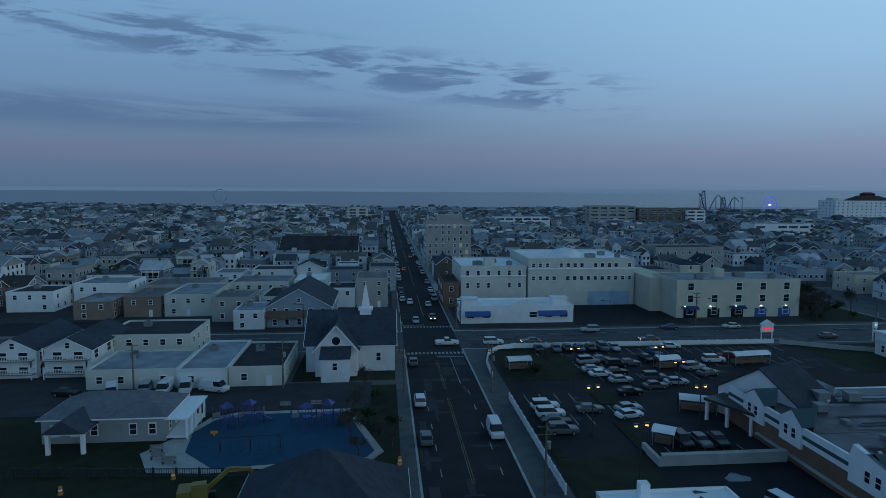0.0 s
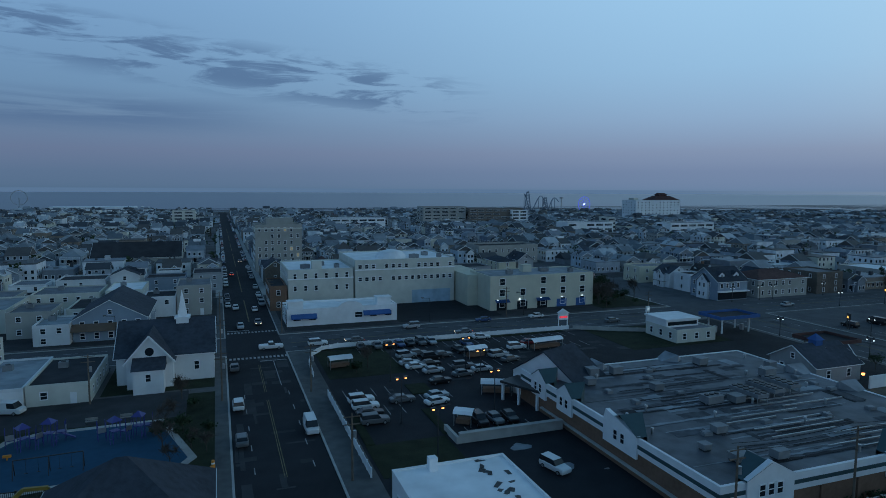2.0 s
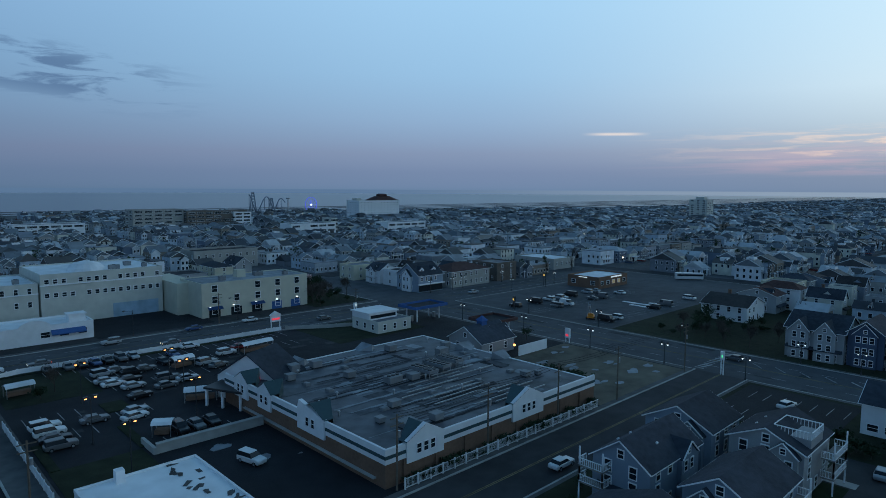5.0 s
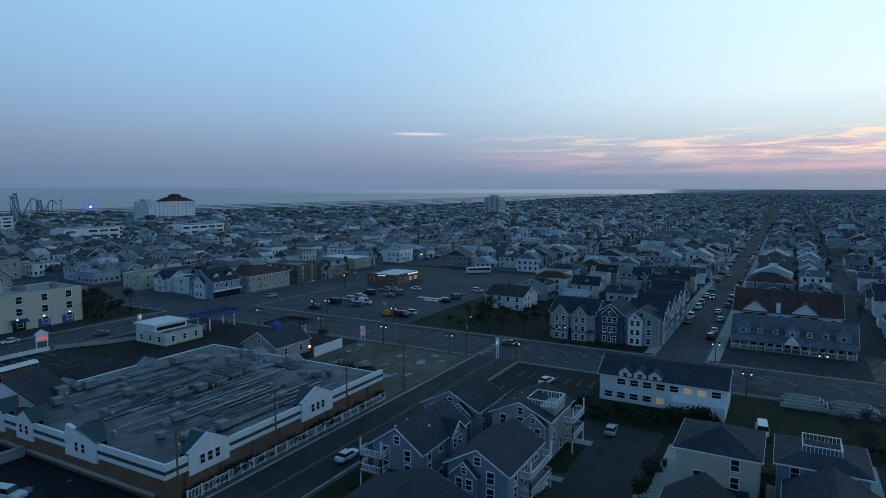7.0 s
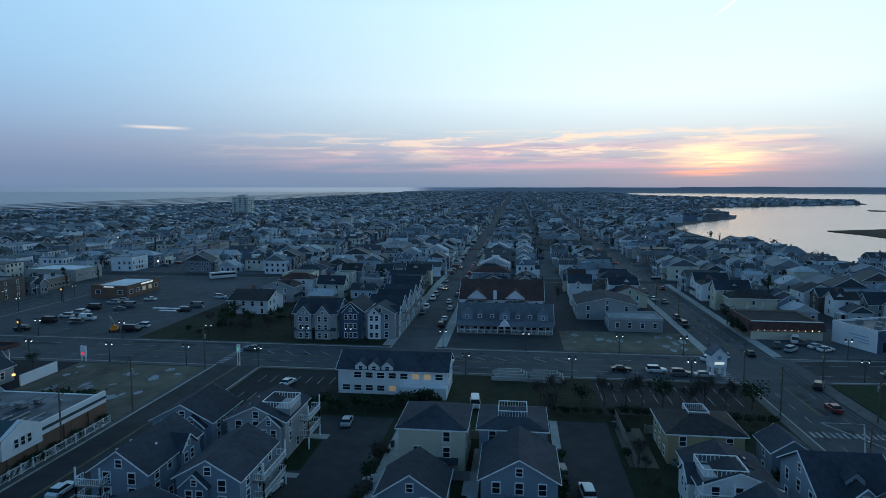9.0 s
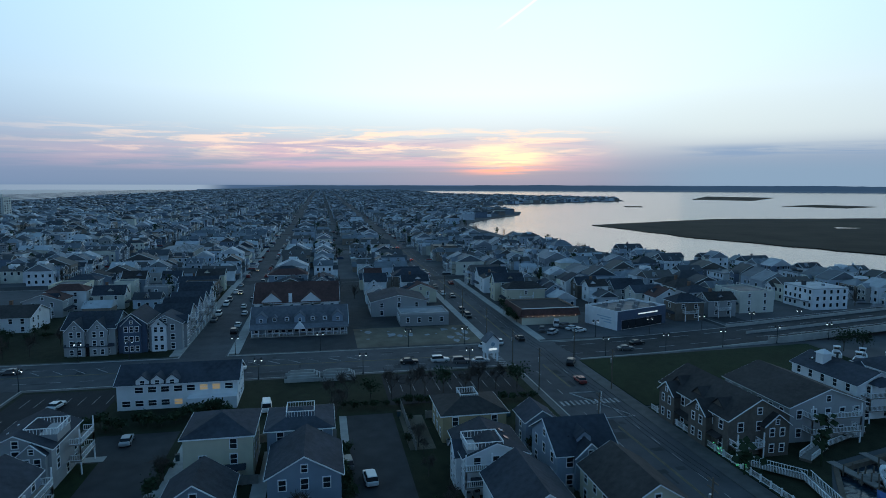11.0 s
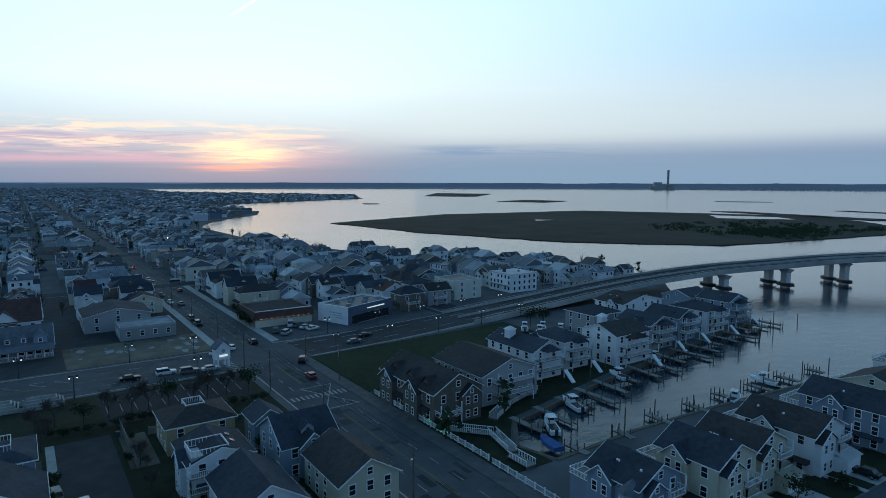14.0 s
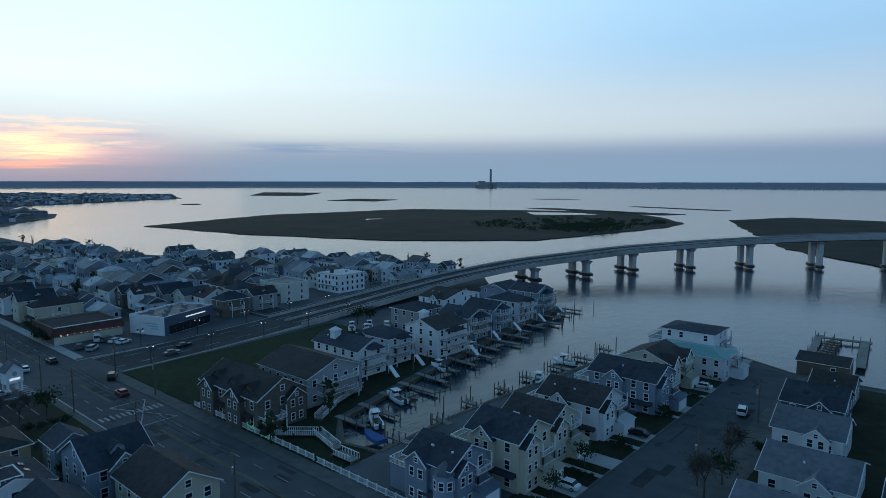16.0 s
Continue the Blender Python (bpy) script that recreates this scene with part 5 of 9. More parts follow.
# ---- market and its car park ----
def market():
    x0, y0, x1, y1, h = 55, 48, 105, 96, 4.6
    ob = thing("supermarket", (x0 + x1) / 2, (y0 + y1) / 2, 0.16, 0, "large low brick supermarket with grey flat roof and white gabled parapet", "supermarket")
    w, d = x1 - x0, y1 - y0
    part("wall", Shape().box(-w / 2, -d / 2, -.2, w / 2, d / 2, 3.4), M_BRICK, ob, "brown brick wall")
    part("band", Shape().box(-w / 2 - .1, -d / 2 - .1, 3.4, w / 2 + .1, -d / 2 + .3, h + .9).box(-w / 2 - .1, -d / 2 + .3, 3.4, -w / 2 + .3, d / 2, h + .9).box(w / 2 - .3, -d / 2 + .3, 3.4, w / 2 + .1, d / 2, h + .12).box(-w / 2 + .3, d / 2 - .3, 3.4, w / 2 - .3, d / 2 + .1, h + .12), M_WHITE, ob, "white parapet band")
    part("stripe", Shape().box(-w / 2 - .14, -d / 2 - .14, 4.1, w / 2 + .14, -d / 2 - .1, 4.6).box(-w / 2 - .14, -d / 2 - .1, 4.1, -w / 2 - .1, d / 2, 4.6), M_GREEN, ob, "dark green stripe")
    part("roof", Shape().box(-w / 2 + .3, -d / 2 + .3, h - .5, w / 2 - .3, d / 2 - .3, h), M_GROOF, ob, "stained grey membrane roof")
    for side, u, gw in (("W", -17, 5), ("W", -8.5, 4.5), ("W", 6, 7.5), ("S", -18, 7), ("S", 5, 8), ("N", -7, 5), ("N", 10, 5), ("E", 9, 5), ("E", -1.5, 4.5)):
        gb = part("gable_front", Shape().poly([(-gw / 2, -.35, 2.6), (gw / 2, -.35, 2.6), (gw / 2, -.35, 5.7), (0 if gw < 7.4 or side == "S" else -gw / 2 + .5, -.35, 7.6 if side == "S" else 7.2), (-gw / 2, -.35, 5.7), (-gw / 2, .3, 2.6), (gw / 2, .3, 2.6), (gw / 2, .3, 5.7), (0 if gw < 7.4 or side == "S" else -gw / 2 + .5, .3, 7.6 if side == "S" else 7.2), (-gw / 2, .3, 5.7)],
                  [(0, 1, 2, 3, 4), (9, 8, 7, 6, 5), (1, 6, 7, 2), (2, 7, 8, 3), (3, 8, 9, 4), (4, 9, 5, 0), (0, 5, 6, 1)]), M_WHITE, ob, "white gabled parapet", at=side_pose(side, u, 0 if side in "SW" else -1.3, w, d))
        part("gable_roof", Shape().poly([(-gw / 2 - .2, -.4, 5.6), (0, -.4, 7.35), (0, 3.4, 7.35), (-gw / 2 - .2, 1.2, 5.6), (gw / 2 + .2, -.4, 5.6), (gw / 2 + .2, 1.2, 5.6), (-gw / 2 - .2, 1.2, 4.6), (gw / 2 + .2, 1.2, 4.6), (0, 3.4, 4.6)], [(0, 1, 2, 3), (1, 4, 5, 2), (3, 2, 8, 6), (2, 5, 7, 8)]), M_GREEN if side in "SW" else M_ROOF_PALE, gb, "sloped cap")
        for k in range(3 if side == "S" else 2):
            add_window(gb, pose(-1.3 + 1.3 * k if side == "S" else -.8 + 1.6 * k, -.36, 4.3), .8, 1.3)
    for i in range(8):
        part("pilaster", Shape().box(-w / 2 + 3 + i * 6, -d / 2 - .25, -.2, -w / 2 + 3.5 + i * 6, -d / 2, 3.4), M_BRICK, ob)
    ledge = Shape().box(-w / 2 - .5, -d / 2 + 2, .9, -w / 2, d / 2 - 8, 1.1)
    part("ledge", ledge, M_CONC, ob, "pale concrete ledge")
    # entrance gable and canopy
    en = part("entrance", Shape().poly([(-7, 0, 0), (7, 0, 0), (7, 0, 4.4), (0, 0, 9), (-7, 0, 4.4), (-7, 9, 0), (7, 9, 0), (7, 9, 4.4), (0, 9, 9), (-7, 9, 4.4)], [(0, 1, 2, 3, 4), (9, 8, 7, 6, 5), (1, 6, 7, 2), (5, 0, 4, 9)]), M_WHITE, ob, "gabled entrance", at=pose(-w / 2 + 3, d / 2 - 3, 0, 0, 0, -65))
    rf = Shape()
    for sg in (-1, 1):
        p = [(sg * 7.4, -.4, 4.2), (sg * 7.4, 9, 4.2), (0, 9, 9.05), (0, -.4, 9.05)]
        p += [(a, b, c + .2) for a, b, c in p]
        rf.poly(p, [(3, 2, 1, 0), (4, 5, 6, 7), (0, 1, 5, 4), (1, 2, 6, 5), (2, 3, 7, 6), (3, 0, 4, 7)])
    part("entrance_roof", rf, M_SHINGLE, en, "dark shingled gable roof")
    cn = part("canopy", Shape().box(-6, -5, 3.2, 7, 0, 3.6), M_DARK, en, "dark entrance canopy")
    part("sign", Shape().box(-1.2, -.12, 4.4, 2.8, 0.0, 5.1), M_SIGNR, en, "red glowing sign of unreadable bars")
    for x in (-5.6, -2, 2, 6.6):
        part("column", Shape().box(x - .2, -4.8, 0, x + .2, -4.4, 3.2), M_WHITE, ob, at=pose(-w / 2 + 3, d / 2 - 3, 0, 0, 0, -65))
    rnd = random.Random(2)

    def unit(x, y, sx, sy, sz, fans=0):
        u = thing("rooftop_unit", x, y, 0.16 + h, rnd.uniform(-2, 2), "galvanised rooftop air-handling unit on the market roof", "air conditioner", "rooftop units")
        part("casing", Shape().box(-sx / 2, -sy / 2, .25, sx / 2, sy / 2, sz).box(-sx / 2 - .1, -sy / 2 - .1, sz, sx / 2 + .1, sy / 2 + .1, sz + .12), M_UNIT, u)
        part("curb", Shape().box(-sx / 2 + .1, -sy / 2 + .1, -.02, sx / 2 - .1, sy / 2 - .1, .26), M_DARK, u)
        for i in range(fans):
            part("fan", Shape().tube(-sx / 2 + (i + .5) * sx / fans, 0, sz + .1, sz + .3, .38, .38, 10), M_DARK, u, "dark round fan")
    for x, y, sx, sy, sz, fn in ((76, 72, 3, 2, 1.3, 3), (80, 71, 2.0, 1.8, 1.2, 0), (71, 90, 2.0, 1.6, 1.4, 0), (63, 86, 1.6, 1.4, 1.2, 0), (96, 80, 2.6, 1.6, 1.5, 0), (101, 84, 1.8, 1.4, 1.2, 0), (72, 80, 1.8, 1.6, 1.2, 0),
                              (68, 62, 1.8, 1.4, 1.1, 0), (64, 54, 2.6, 1.8, 1.0, 0), (69, 53, 1.8, 1.5, 1.2, 0), (62, 58, 1.2, 1.2, .9, 0), (97, 58, 1.4, 1.6, 1.0, 0), (99.5, 57, 1.0, 1.0, .8, 0), (66, 90, 1.8, 1.8, 1.6, 0), (90, 90, 2, 2, 1.4, 0)):
        unit(x, y, sx, sy, sz, fn if fn else int(sx * sy > 6))
    for x, y in ((83.5, 72), (88, 73), (92.5, 74)):
        cb_ = thing("condenser_bank", x, y, .16 + h, 2, "steel rack of round condenser fans on the market roof", "air conditioner", "condenser banks")
        part("casing", Shape().box(-1.2, -2.9, .9, 1.2, 2.9, 1.5), M_UNIT, cb_)
        for px in (-1.05, 1.05):
            for py in (-2.7, 0, 2.7):
                part("leg", Shape().box(px - .06, py - .06, 0, px + .06, py + .06, .9), M_STEEL, cb_)
        for px in (-.58, .58):
            for k in range(5):
                part("fan", Shape().tube(px, -2.3 + 1.15 * k, 1.5, 1.66, .47, .44, 12), M_DARK, cb_, "dark round fan")
    for i in range(14):
        tagged(part("vent_pipe", Shape().tube(0, 0, 0, .8, .16, .16, 8).tube(0, 0, .75, .95, .28, .2, 8), M_STEEL, None, at=pose(rnd.uniform(58, 102), rnd.uniform(51, 93), 0.16 + h)), "small galvanised roof vent pipe", "vent", "roof vents")
    for i in range(130):
        long_ = i % 3
        sx, sy = (rnd.uniform(2, 11), rnd.uniform(.06, .35)) if long_ else (rnd.uniform(.5, 3.0), rnd.uniform(.3, 1.3))
        tagged(part("roof_patch", Shape().extrude(rough_ring([(-sx, -sy), (sx, -sy), (sx, sy), (-sx, sy)], .9, min(.16, sy * .6), i), .002 + .0006 * i, .012 + .0006 * i), rnd.choice((M_PATCH, M_BLACKROOF, M_PATCH, M_ROOF_PALE)), None, at=pose(rnd.uniform(66, 94) if long_ else rnd.uniform(59, 101), rnd.uniform(51, 93), .16 + h, 0, 0, rnd.choice((0, 0, 0, 90)) if not long_ else rnd.uniform(-1, 1))), "patched stretch of felt on the market roof", "roof patch", "roof patches")
    for i in range(16):
        tagged(part("skylight_box", Shape().box(-.7, -.5, 0, .7, .5, .4).box(-.6, -.4, .4, .6, .4, .5), M_UNIT, None, at=pose(rnd.uniform(60, 101), rnd.uniform(52, 92), .16 + h, 0, 0, rnd.choice((0, 90)))), "low metal hatch on the market roof", "roof hatch", "roof hatches")
    for i in range(14):
        tagged(part("pipe_run", Shape().box(-rnd.uniform(4, 8), -.09, .1, rnd.uniform(4, 8), .09, .3), M_STEEL, None, at=pose(rnd.uniform(76, 92), 52 + i * 1.5, .16 + h)), "long pale pipe run across the roof", "pipe", "roof pipes")


market()


def rooftop_box(x, y, z, sx=1.6, sy=1.3, sz=1.1):
    u = thing("rooftop_unit", x, y, z, 0, "grey air-conditioning unit on a flat roof", "air conditioner", "rooftop units")
    part("casing", Shape().box(-sx / 2, -sy / 2, 0, sx / 2, sy / 2, sz), M_UNIT, u)
    part("fan", Shape().tube(0, 0, sz - .02, sz + .12, min(sx, sy) * .35, min(sx, sy) * .35, 10), M_DARK, u)


wr = building("white_roof_building", (22, 44, 36, 63.5), 5.6, "flat", wall=M_WHITE, top=M_WROOF, storeys=1, label="low building with a white membrane roof and stains", category="building", lip=.25, gap=4)
part("vent", Shape().box(-.5, -.5, 5.5, .5, .5, 7.2), M_WHITE, wr, at=pose(-2.5, 8.6, 0))
for i in range(26):
    a = random.Random(i)
    part("stain", Shape().extrude(rough_ring([(0, 0), (a.uniform(.4, 1.6), .1), (a.uniform(.4, 1.4), a.uniform(.3, .8)), (0, .5)], 1, .1, i), 5.635 + .002 * i, 5.64 + .002 * i), M_STAIN, wr, at=pose(a.uniform(2.5, 6), a.uniform(-8, 9), 0, 0, 0, a.uniform(0, 90)))

# white panel fence along the car park
def fence(name, pts, h, m, label, step=2.4, solid=True, post_m=None, z=0.15):
    ob = thing(name, *pts[0], z, 0, label, "fence")
    ox, oy = pts[0]
    for (ax, ay), (bx, by) in zip(pts, pts[1:]):
        L = math.hypot(bx - ax, by - ay)
        n = max(1, round(L / step))
        ang = math.degrees(math.atan2(by - ay, bx - ax))
        pm = Shape().box(-.11, -.11, 0, .11, .11, h + .12).data("post", post_m or m)
        if solid:
            panel = Shape().box(.1, -.04, .05, L / n - .1, .04, h).data("panel", m)
        else:
            sp = Shape().box(.1, -.03, h - .12, L / n - .1, .03, h).box(.1, -.03, .15, L / n - .1, .03, .25)
            for k in range(int(L / n / .22)):
                sp.box(.15 + k * .22, -.02, .1, .2 + k * .22, .02, h)
            panel = sp.data("panel", m)
        for i in range(n):
            at = pose(ax - ox + (bx - ax) * i / n, ay - oy + (by - ay) * i / n, 0, 0, 0, ang)
            part("post", pm, None, ob, at=at)
            part("panel", panel, None, ob, at=at)
    return ob


fence("wall_fence", [(22, 74), (22, 108.5)], 1.3, M_WHITE, "white panel fence along the car park pavement")
fence("wall_fence", [(21.2, 121), (21.6, 130), (23.2, 137), (26, 141), (30, 142.6), (60, 142.6), (93, 142.4)], 1.1, M_WHITE, "curved white boundary wall round the car park corner")
fence("wall_fence", [(94, 142), (104, 136), (116, 131)], 1.1, M_CONC, "pale boundary wall along the verge")
fence("market_fence", [(57, 46.3), (104, 46.3)], 1.5, M_WHITE, "white slatted fence beside the market", solid=False)
fence("railing", [(-46, 84), (-20, 82), (-4, 80)], 1.2, M_DARK, "dark chain fence round the playground", 3, solid=False, z=0.16)
retain = structure("retaining_wall", Shape().box(37, 80.4, 0, 54.5, 80.9, 1.6).box(37, 80.2, 1.6, 54.5, 81.1, 1.75).box(36.5, 80.4, 0, 37, 86, 1.2), M_CONC, "concrete retaining wall beside the loading ramp", "wall")
for x0, y0, x1, y1 in ((36, 84.5, 37.5, 96), (37, 104, 41, 110), (23.6, 84, 25, 96), (42, 84, 52, 84.6), (23.5, 140.5, 90, 141.6)):
    structure("kerb_island", Shape().box(x0, y0, .1, x1, y1, .3).box(x0 + .2, y0 + .2, .3, x1 - .2, y1 - .2, .34), M_GRASS, "planted kerb island in the car park", "kerb")
for x, y, a, l in ((52, 100, -25, 6.0), (27.5, 126, 5, 5), (58, 124.5, 8, 5), (77, 126.5, 6, 8.5), (40.5, 87.5, -35, 3.2)):
    cs = thing("cart_shelter", x, y, .17, a, "trolley shelter with pale curved roof in the car park", "shelter", "trolley shelters")
    arch = [(-1.3, 2.0), (-.9, 2.4), (0, 2.6), (.9, 2.4), (1.3, 2.0)]
    part("roof", Shape().poly([(-l / 2, b, c) for b, c in arch] + [(l / 2, b, c) for b, c in arch] + [(-l / 2, b, c + .08) for b, c in arch] + [(l / 2, b, c + .08) for b, c in arch], [(i, i + 1, i + 6, i + 5) for i in range(4)] + [(10 + i, 15 + i, 16 + i, 11 + i) for i in range(4)]), M_WROOF, cs)
    for px in (-l / 2 + .2, l / 2 - .2):
        for py in (-1.2, 1.2):
            part("post", Shape().box(px - .05, py - .05, 0, px + .05, py + .05, 2.05), M_STEEL, cs)
    part("trolley_row", Shape().box(-l / 2 + .4, -.8, .3, l / 2 - .6, .8, 1.0), M_BRICK, cs, "packed row of trolleys")


def street_lamp(x, y, h, kind="orange", turn=0.0, z=0.1, group="street lamps"):
    lab = {"orange": "twin-headed car-park lamp glowing orange", "globe": "black twin-globe street lamp with pale lights", "arm": "steel street lamp with one curved arm"}[kind]
    ob = thing("street_lamp", x, y, z, turn, lab, "street lamp", group)
    part("pole", Shape().tube(0, 0, 0, .5, .2, .16).tube(0, 0, .5, h, .1, .07), M_DARK, ob)
    for s in ((-1, 1) if kind != "arm" else (1,)):
        arm = .75 if kind != "arm" else 2.2
        part("arm", Shape().beam((0, 0, h - .15), (s * arm, 0, h + .05), .045), M_DARK, ob)
        if kind == "globe":
            hd = part("lantern", Shape().tube(s * arm, 0, h - .45, h + .05, .14, .26, 8).tube(s * arm, 0, h + .05, h + .3, .3, .05, 8), M_DARK, ob)
            part("globe", Shape().tube(s * arm, 0, h - .62, h - .42, .1, .16, 8), M_LAMP_W, hd, "lit globe")
        else:
            hd = part("head", Shape().box(s * arm - .35, -.22, h, s * arm + .35, .22, h + .2), M_DARK, ob)
            part("lens", Shape().tube(s * arm, 0, h - .2, h + .02, .2, .17, 10), M_LAMP_O if kind == "orange" else M_STEEL, hd, "lit lamp lens" if kind == "orange" else "")


for x, y in ((31, 91), (32, 76), (50, 103), (47, 90), (66, 97), (51, 113), (35, 113)):
    street_lamp(x, y, 7.6, "orange", 10, .17, "car-park lamps")
for y in (-66, -40, -16, 8, 34, 52, 72, 94, 118):
    street_lamp(141.3 if y % 4 else 140.8, y, 5.0, "globe", 90, .15)
for y in (-70, -54, -30, -8, 18, 30, 58, 84, 110):
    street_lamp(163.8, y, 5.0, "globe", 90, .15)
for x in (168, 180, 186, 196, 210, 224):
    street_lamp(x, 144 if x % 3 else 161.5, 5.0, "globe", 0, .15)
for y in (-104, -122, -140, -158, -176):
    street_lamp(145.5 + (-y - 104) * .06, y, 5.0, "globe", 90, .1)
    street_lamp(165 + (-y - 104) * .05, y - 6, 5.0, "globe", 90, .1)
for x, y in ((60, 163), (90, 163.5), (20.5, 166), (-20, 163)):
    street_lamp(x, y, 7, "arm", 180, .15, "steel street lamps")


def utility_pole(x, y, h=10.5, z=.15):
    ob = thing("utility_pole", x, y, z, 0, "weathered timber utility pole with crossarms", "utility pole", "utility poles")
    part("mast", Shape().tube(0, 0, 0, h, .16, .11, 8), M_POLE, ob)
    for k in (h - .5, h - 1.5):
        part("crossarm", Shape().box(-1.1, -.06, k, 1.1, .06, k + .12), M_POLE, ob)
    part("transformer", Shape().tube(.35, 0, h - 3.2, h - 2.3, .24, .24, 8), M_STEEL, ob)


POLES_A = [(56, 46.8), (74, 46.8), (92, 46.8), (110, 46.0), (138, 45.8)]
for x, y in POLES_A:
    utility_pole(x, y)
POLES_B = [(60, -77.2), (92, -77.2), (122, -77.2), (141, -77), (168, -77.5), (200, -77.5), (232, -77.5)]
for x, y in POLES_B:
    utility_pole(x, y, 9.5)
for x, y in ((19.5, 74), (19.5, 112), (3.8, 112), (3.8, 141), (19, 163), (19, 200), (3.8, 180), (-44, 117), (-18, 117.5), (120, 144), (84, 163), (12.2, -165), (12.4, -130), (140.5, -93), (120, -93.3)):
    utility_pole(x, y, 9)
wires = Shape()
for line_p, hh in ((POLES_A, 10.5), (POLES_B, 9.5)):
    for (ax, ay), (bx, by) in zip(line_p, line_p[1:]):
        for off in (-.9, 0, .9):
            prev = None
            for i in range(9):
                t = i / 8
                q = (ax + (bx - ax) * t, ay + (by - ay) * t + off, hh + .1 - .7 * 4 * t * (1 - t) * .6)
                if prev:
                    wires.beam(prev, q, .018)
                prev = q
tagged(new("overhead_cables", wires.data("overhead_cables", M_RUBBER)), "thin black overhead cables between timber poles", "cables", kind="stuff")


def sign(x, y, z, turn, label, posts=2.2, w=2.6, h=1.3, face=M_SIGNR, gable=True, frame_m=M_WHITE):
    ob = thing("pole_sign", x, y, z, turn, label, "sign")
    for px in (-w / 2 + .15, w / 2 - .15):
        part("post", Shape().box(px - .1, -.1, 0, px + .1, .1, posts), frame_m, ob)
    part("cabinet", Shape().box(-w / 2, -.25, posts, w / 2, .25, posts + h + .4), frame_m, ob)
    if gable:
        part("cap", Shape().poly([(-w / 2 - .3, -.4, posts + h + .4), (w / 2 + .3, -.4, posts + h + .4), (0, -.4, posts + h + 1.5), (-w / 2 - .3, .4, posts + h + .4), (w / 2 + .3, .4, posts + h + .4), (0, .4, posts + h + 1.5)], [(0, 1, 2), (5, 4, 3), (0, 2, 5, 3), (1, 4, 5, 2), (0, 3, 4, 1)]), M_WHITE, ob)
    part("panel", Shape().box(-w / 2 + .3, -.28, posts + .5, w / 2 - .3, .28, posts + .5 + min(.55, h * .5)), face, ob, "glowing panel")


sign(92, 144, .15, 0, "white gabled pole sign with a red glowing panel", 2.4, 3.0, 1.5)
sign(119, 143, .15, 10, "small white glowing roadside sign", 3.2, 1.2, 1.0, M_SIGNW, False)
sign(141, 79, .15, 80, "fuel price sign with red and white panels", 1.2, 1.6, 2.2, M_SIGNR, False)
sign(214, 141.5, .16, 60, "amber glowing roadside sign on posts", 4, 1.8, 1.4, M_SIGNY, False, M_DARK)
sign(166, 118, .16, 60, "amber glowing roadside sign on a post", 2.6, 1.6, 1.5, M_SIGNY, False, M_DARK)
# a traffic light, put together from the sign parts
sign(141.5, 39, .15, 90, "green glowing traffic light built as a post sign", 3.4, .8, 1.4, M_GREENL, False)


# ---- park and church side ----
structure("playground_surface", Shape().extrude([(-28, 97), (-26, 102), (-23, 104), (-6, 104.5), (-1, 88.5), (-2, 86.5), (-22, 84.5), (-27, 90)][::-1], .1, .24), M_POOL, "blue rubber playground surface with a pale edge", "playground")
structure("playground_edge", Shape().extrude([(-29.2, 97), (-27, 103.2), (-23, 105.4), (-5.2, 105.7), (.3, 88.2), (-1.4, 85.3), (-22, 83.2), (-30, 84), (-33, 90)][::-1], .1, .2), M_CONC, "pale concrete edge and patio of the playground", "pavement")
for cx, cy in ((-22, 100), (-10, 99)):
    pg = thing("play_structure", cx, cy, .24, 15, "blue-violet plastic climbing frame with slides", "play equipment", "climbing frames")
    for i in range(5):
        ox, oy, hz = -3.2 + i * 1.6, (.9, -.7, .5, -.9, .3)[i], (1.2, 1.6, .9, 1.8, 1.3)[i]
        tw = part("platform", Shape().box(-.6, -.6, hz, .6, .6, hz + .12), M_PLAY, pg, at=pose(ox, oy, 0, 0, 0, 20 * i))
        for sx in (-.55, .55):
            for sy in (-.55, .55):
                part("post", Shape().tube(sx, sy, 0, hz + 1.7, .05, .05, 6), M_PLAY, tw)
        if i % 2:
            part("canopy", Shape().taper(-.85, -.85, hz + 1.6, .85, .85, hz + 2.3, .1), M_PLAY, tw)
        else:
            part("panel", Shape().box(-.55, -.62, hz + .1, .55, -.56, hz + .9), M_STEEL, tw)
    for i in range(3):
        part("ladder", Shape().beam((-2.4 + i * 2.2, -1.9, 0), (-2.4 + i * 2.2, -.6, 1.3), .04).beam((-2.0 + i * 2.2, -1.9, 0), (-2.0 + i * 2.2, -.6, 1.3), .04).beam((-2.4 + i * 2.2, -1.3, .6), (-2.0 + i * 2.2, -1.3, .6), .03), M_PLAY, pg)
    part("slide", Shape().poly([(3, -.3, 1.4), (3, .3, 1.4), (5, .3, .2), (5, -.3, .2), (3, -.3, 1.25), (3, .3, 1.25), (5, .3, .05), (5, -.3, .05)], [(0, 1, 2, 3), (7, 6, 5, 4), (0, 3, 7, 4), (1, 5, 6, 2)]), M_PLAY, pg, "plastic slide")
sw = thing("swing_set", -18, 89, .24, 4, "dark steel swing set on the playground", "swing")
part("top_bar", Shape().beam((-4, 0, 2.4), (4, 0, 2.4), .06), M_DARK, sw)
for x in (-4, 0, 4):
    part("leg", Shape().beam((x, -.8, 0), (x, 0, 2.4), .05).beam((x, .8, 0), (x, 0, 2.4), .05), M_DARK, sw)
for x in (-2.6, -1.2, 1.2, 2.6):
    part("seat", Shape().beam((x, 0, .5), (x, 0, 2.4), .015).box(x - .22, -.1, .45, x + .22, .1, .5), M_DARK, sw)
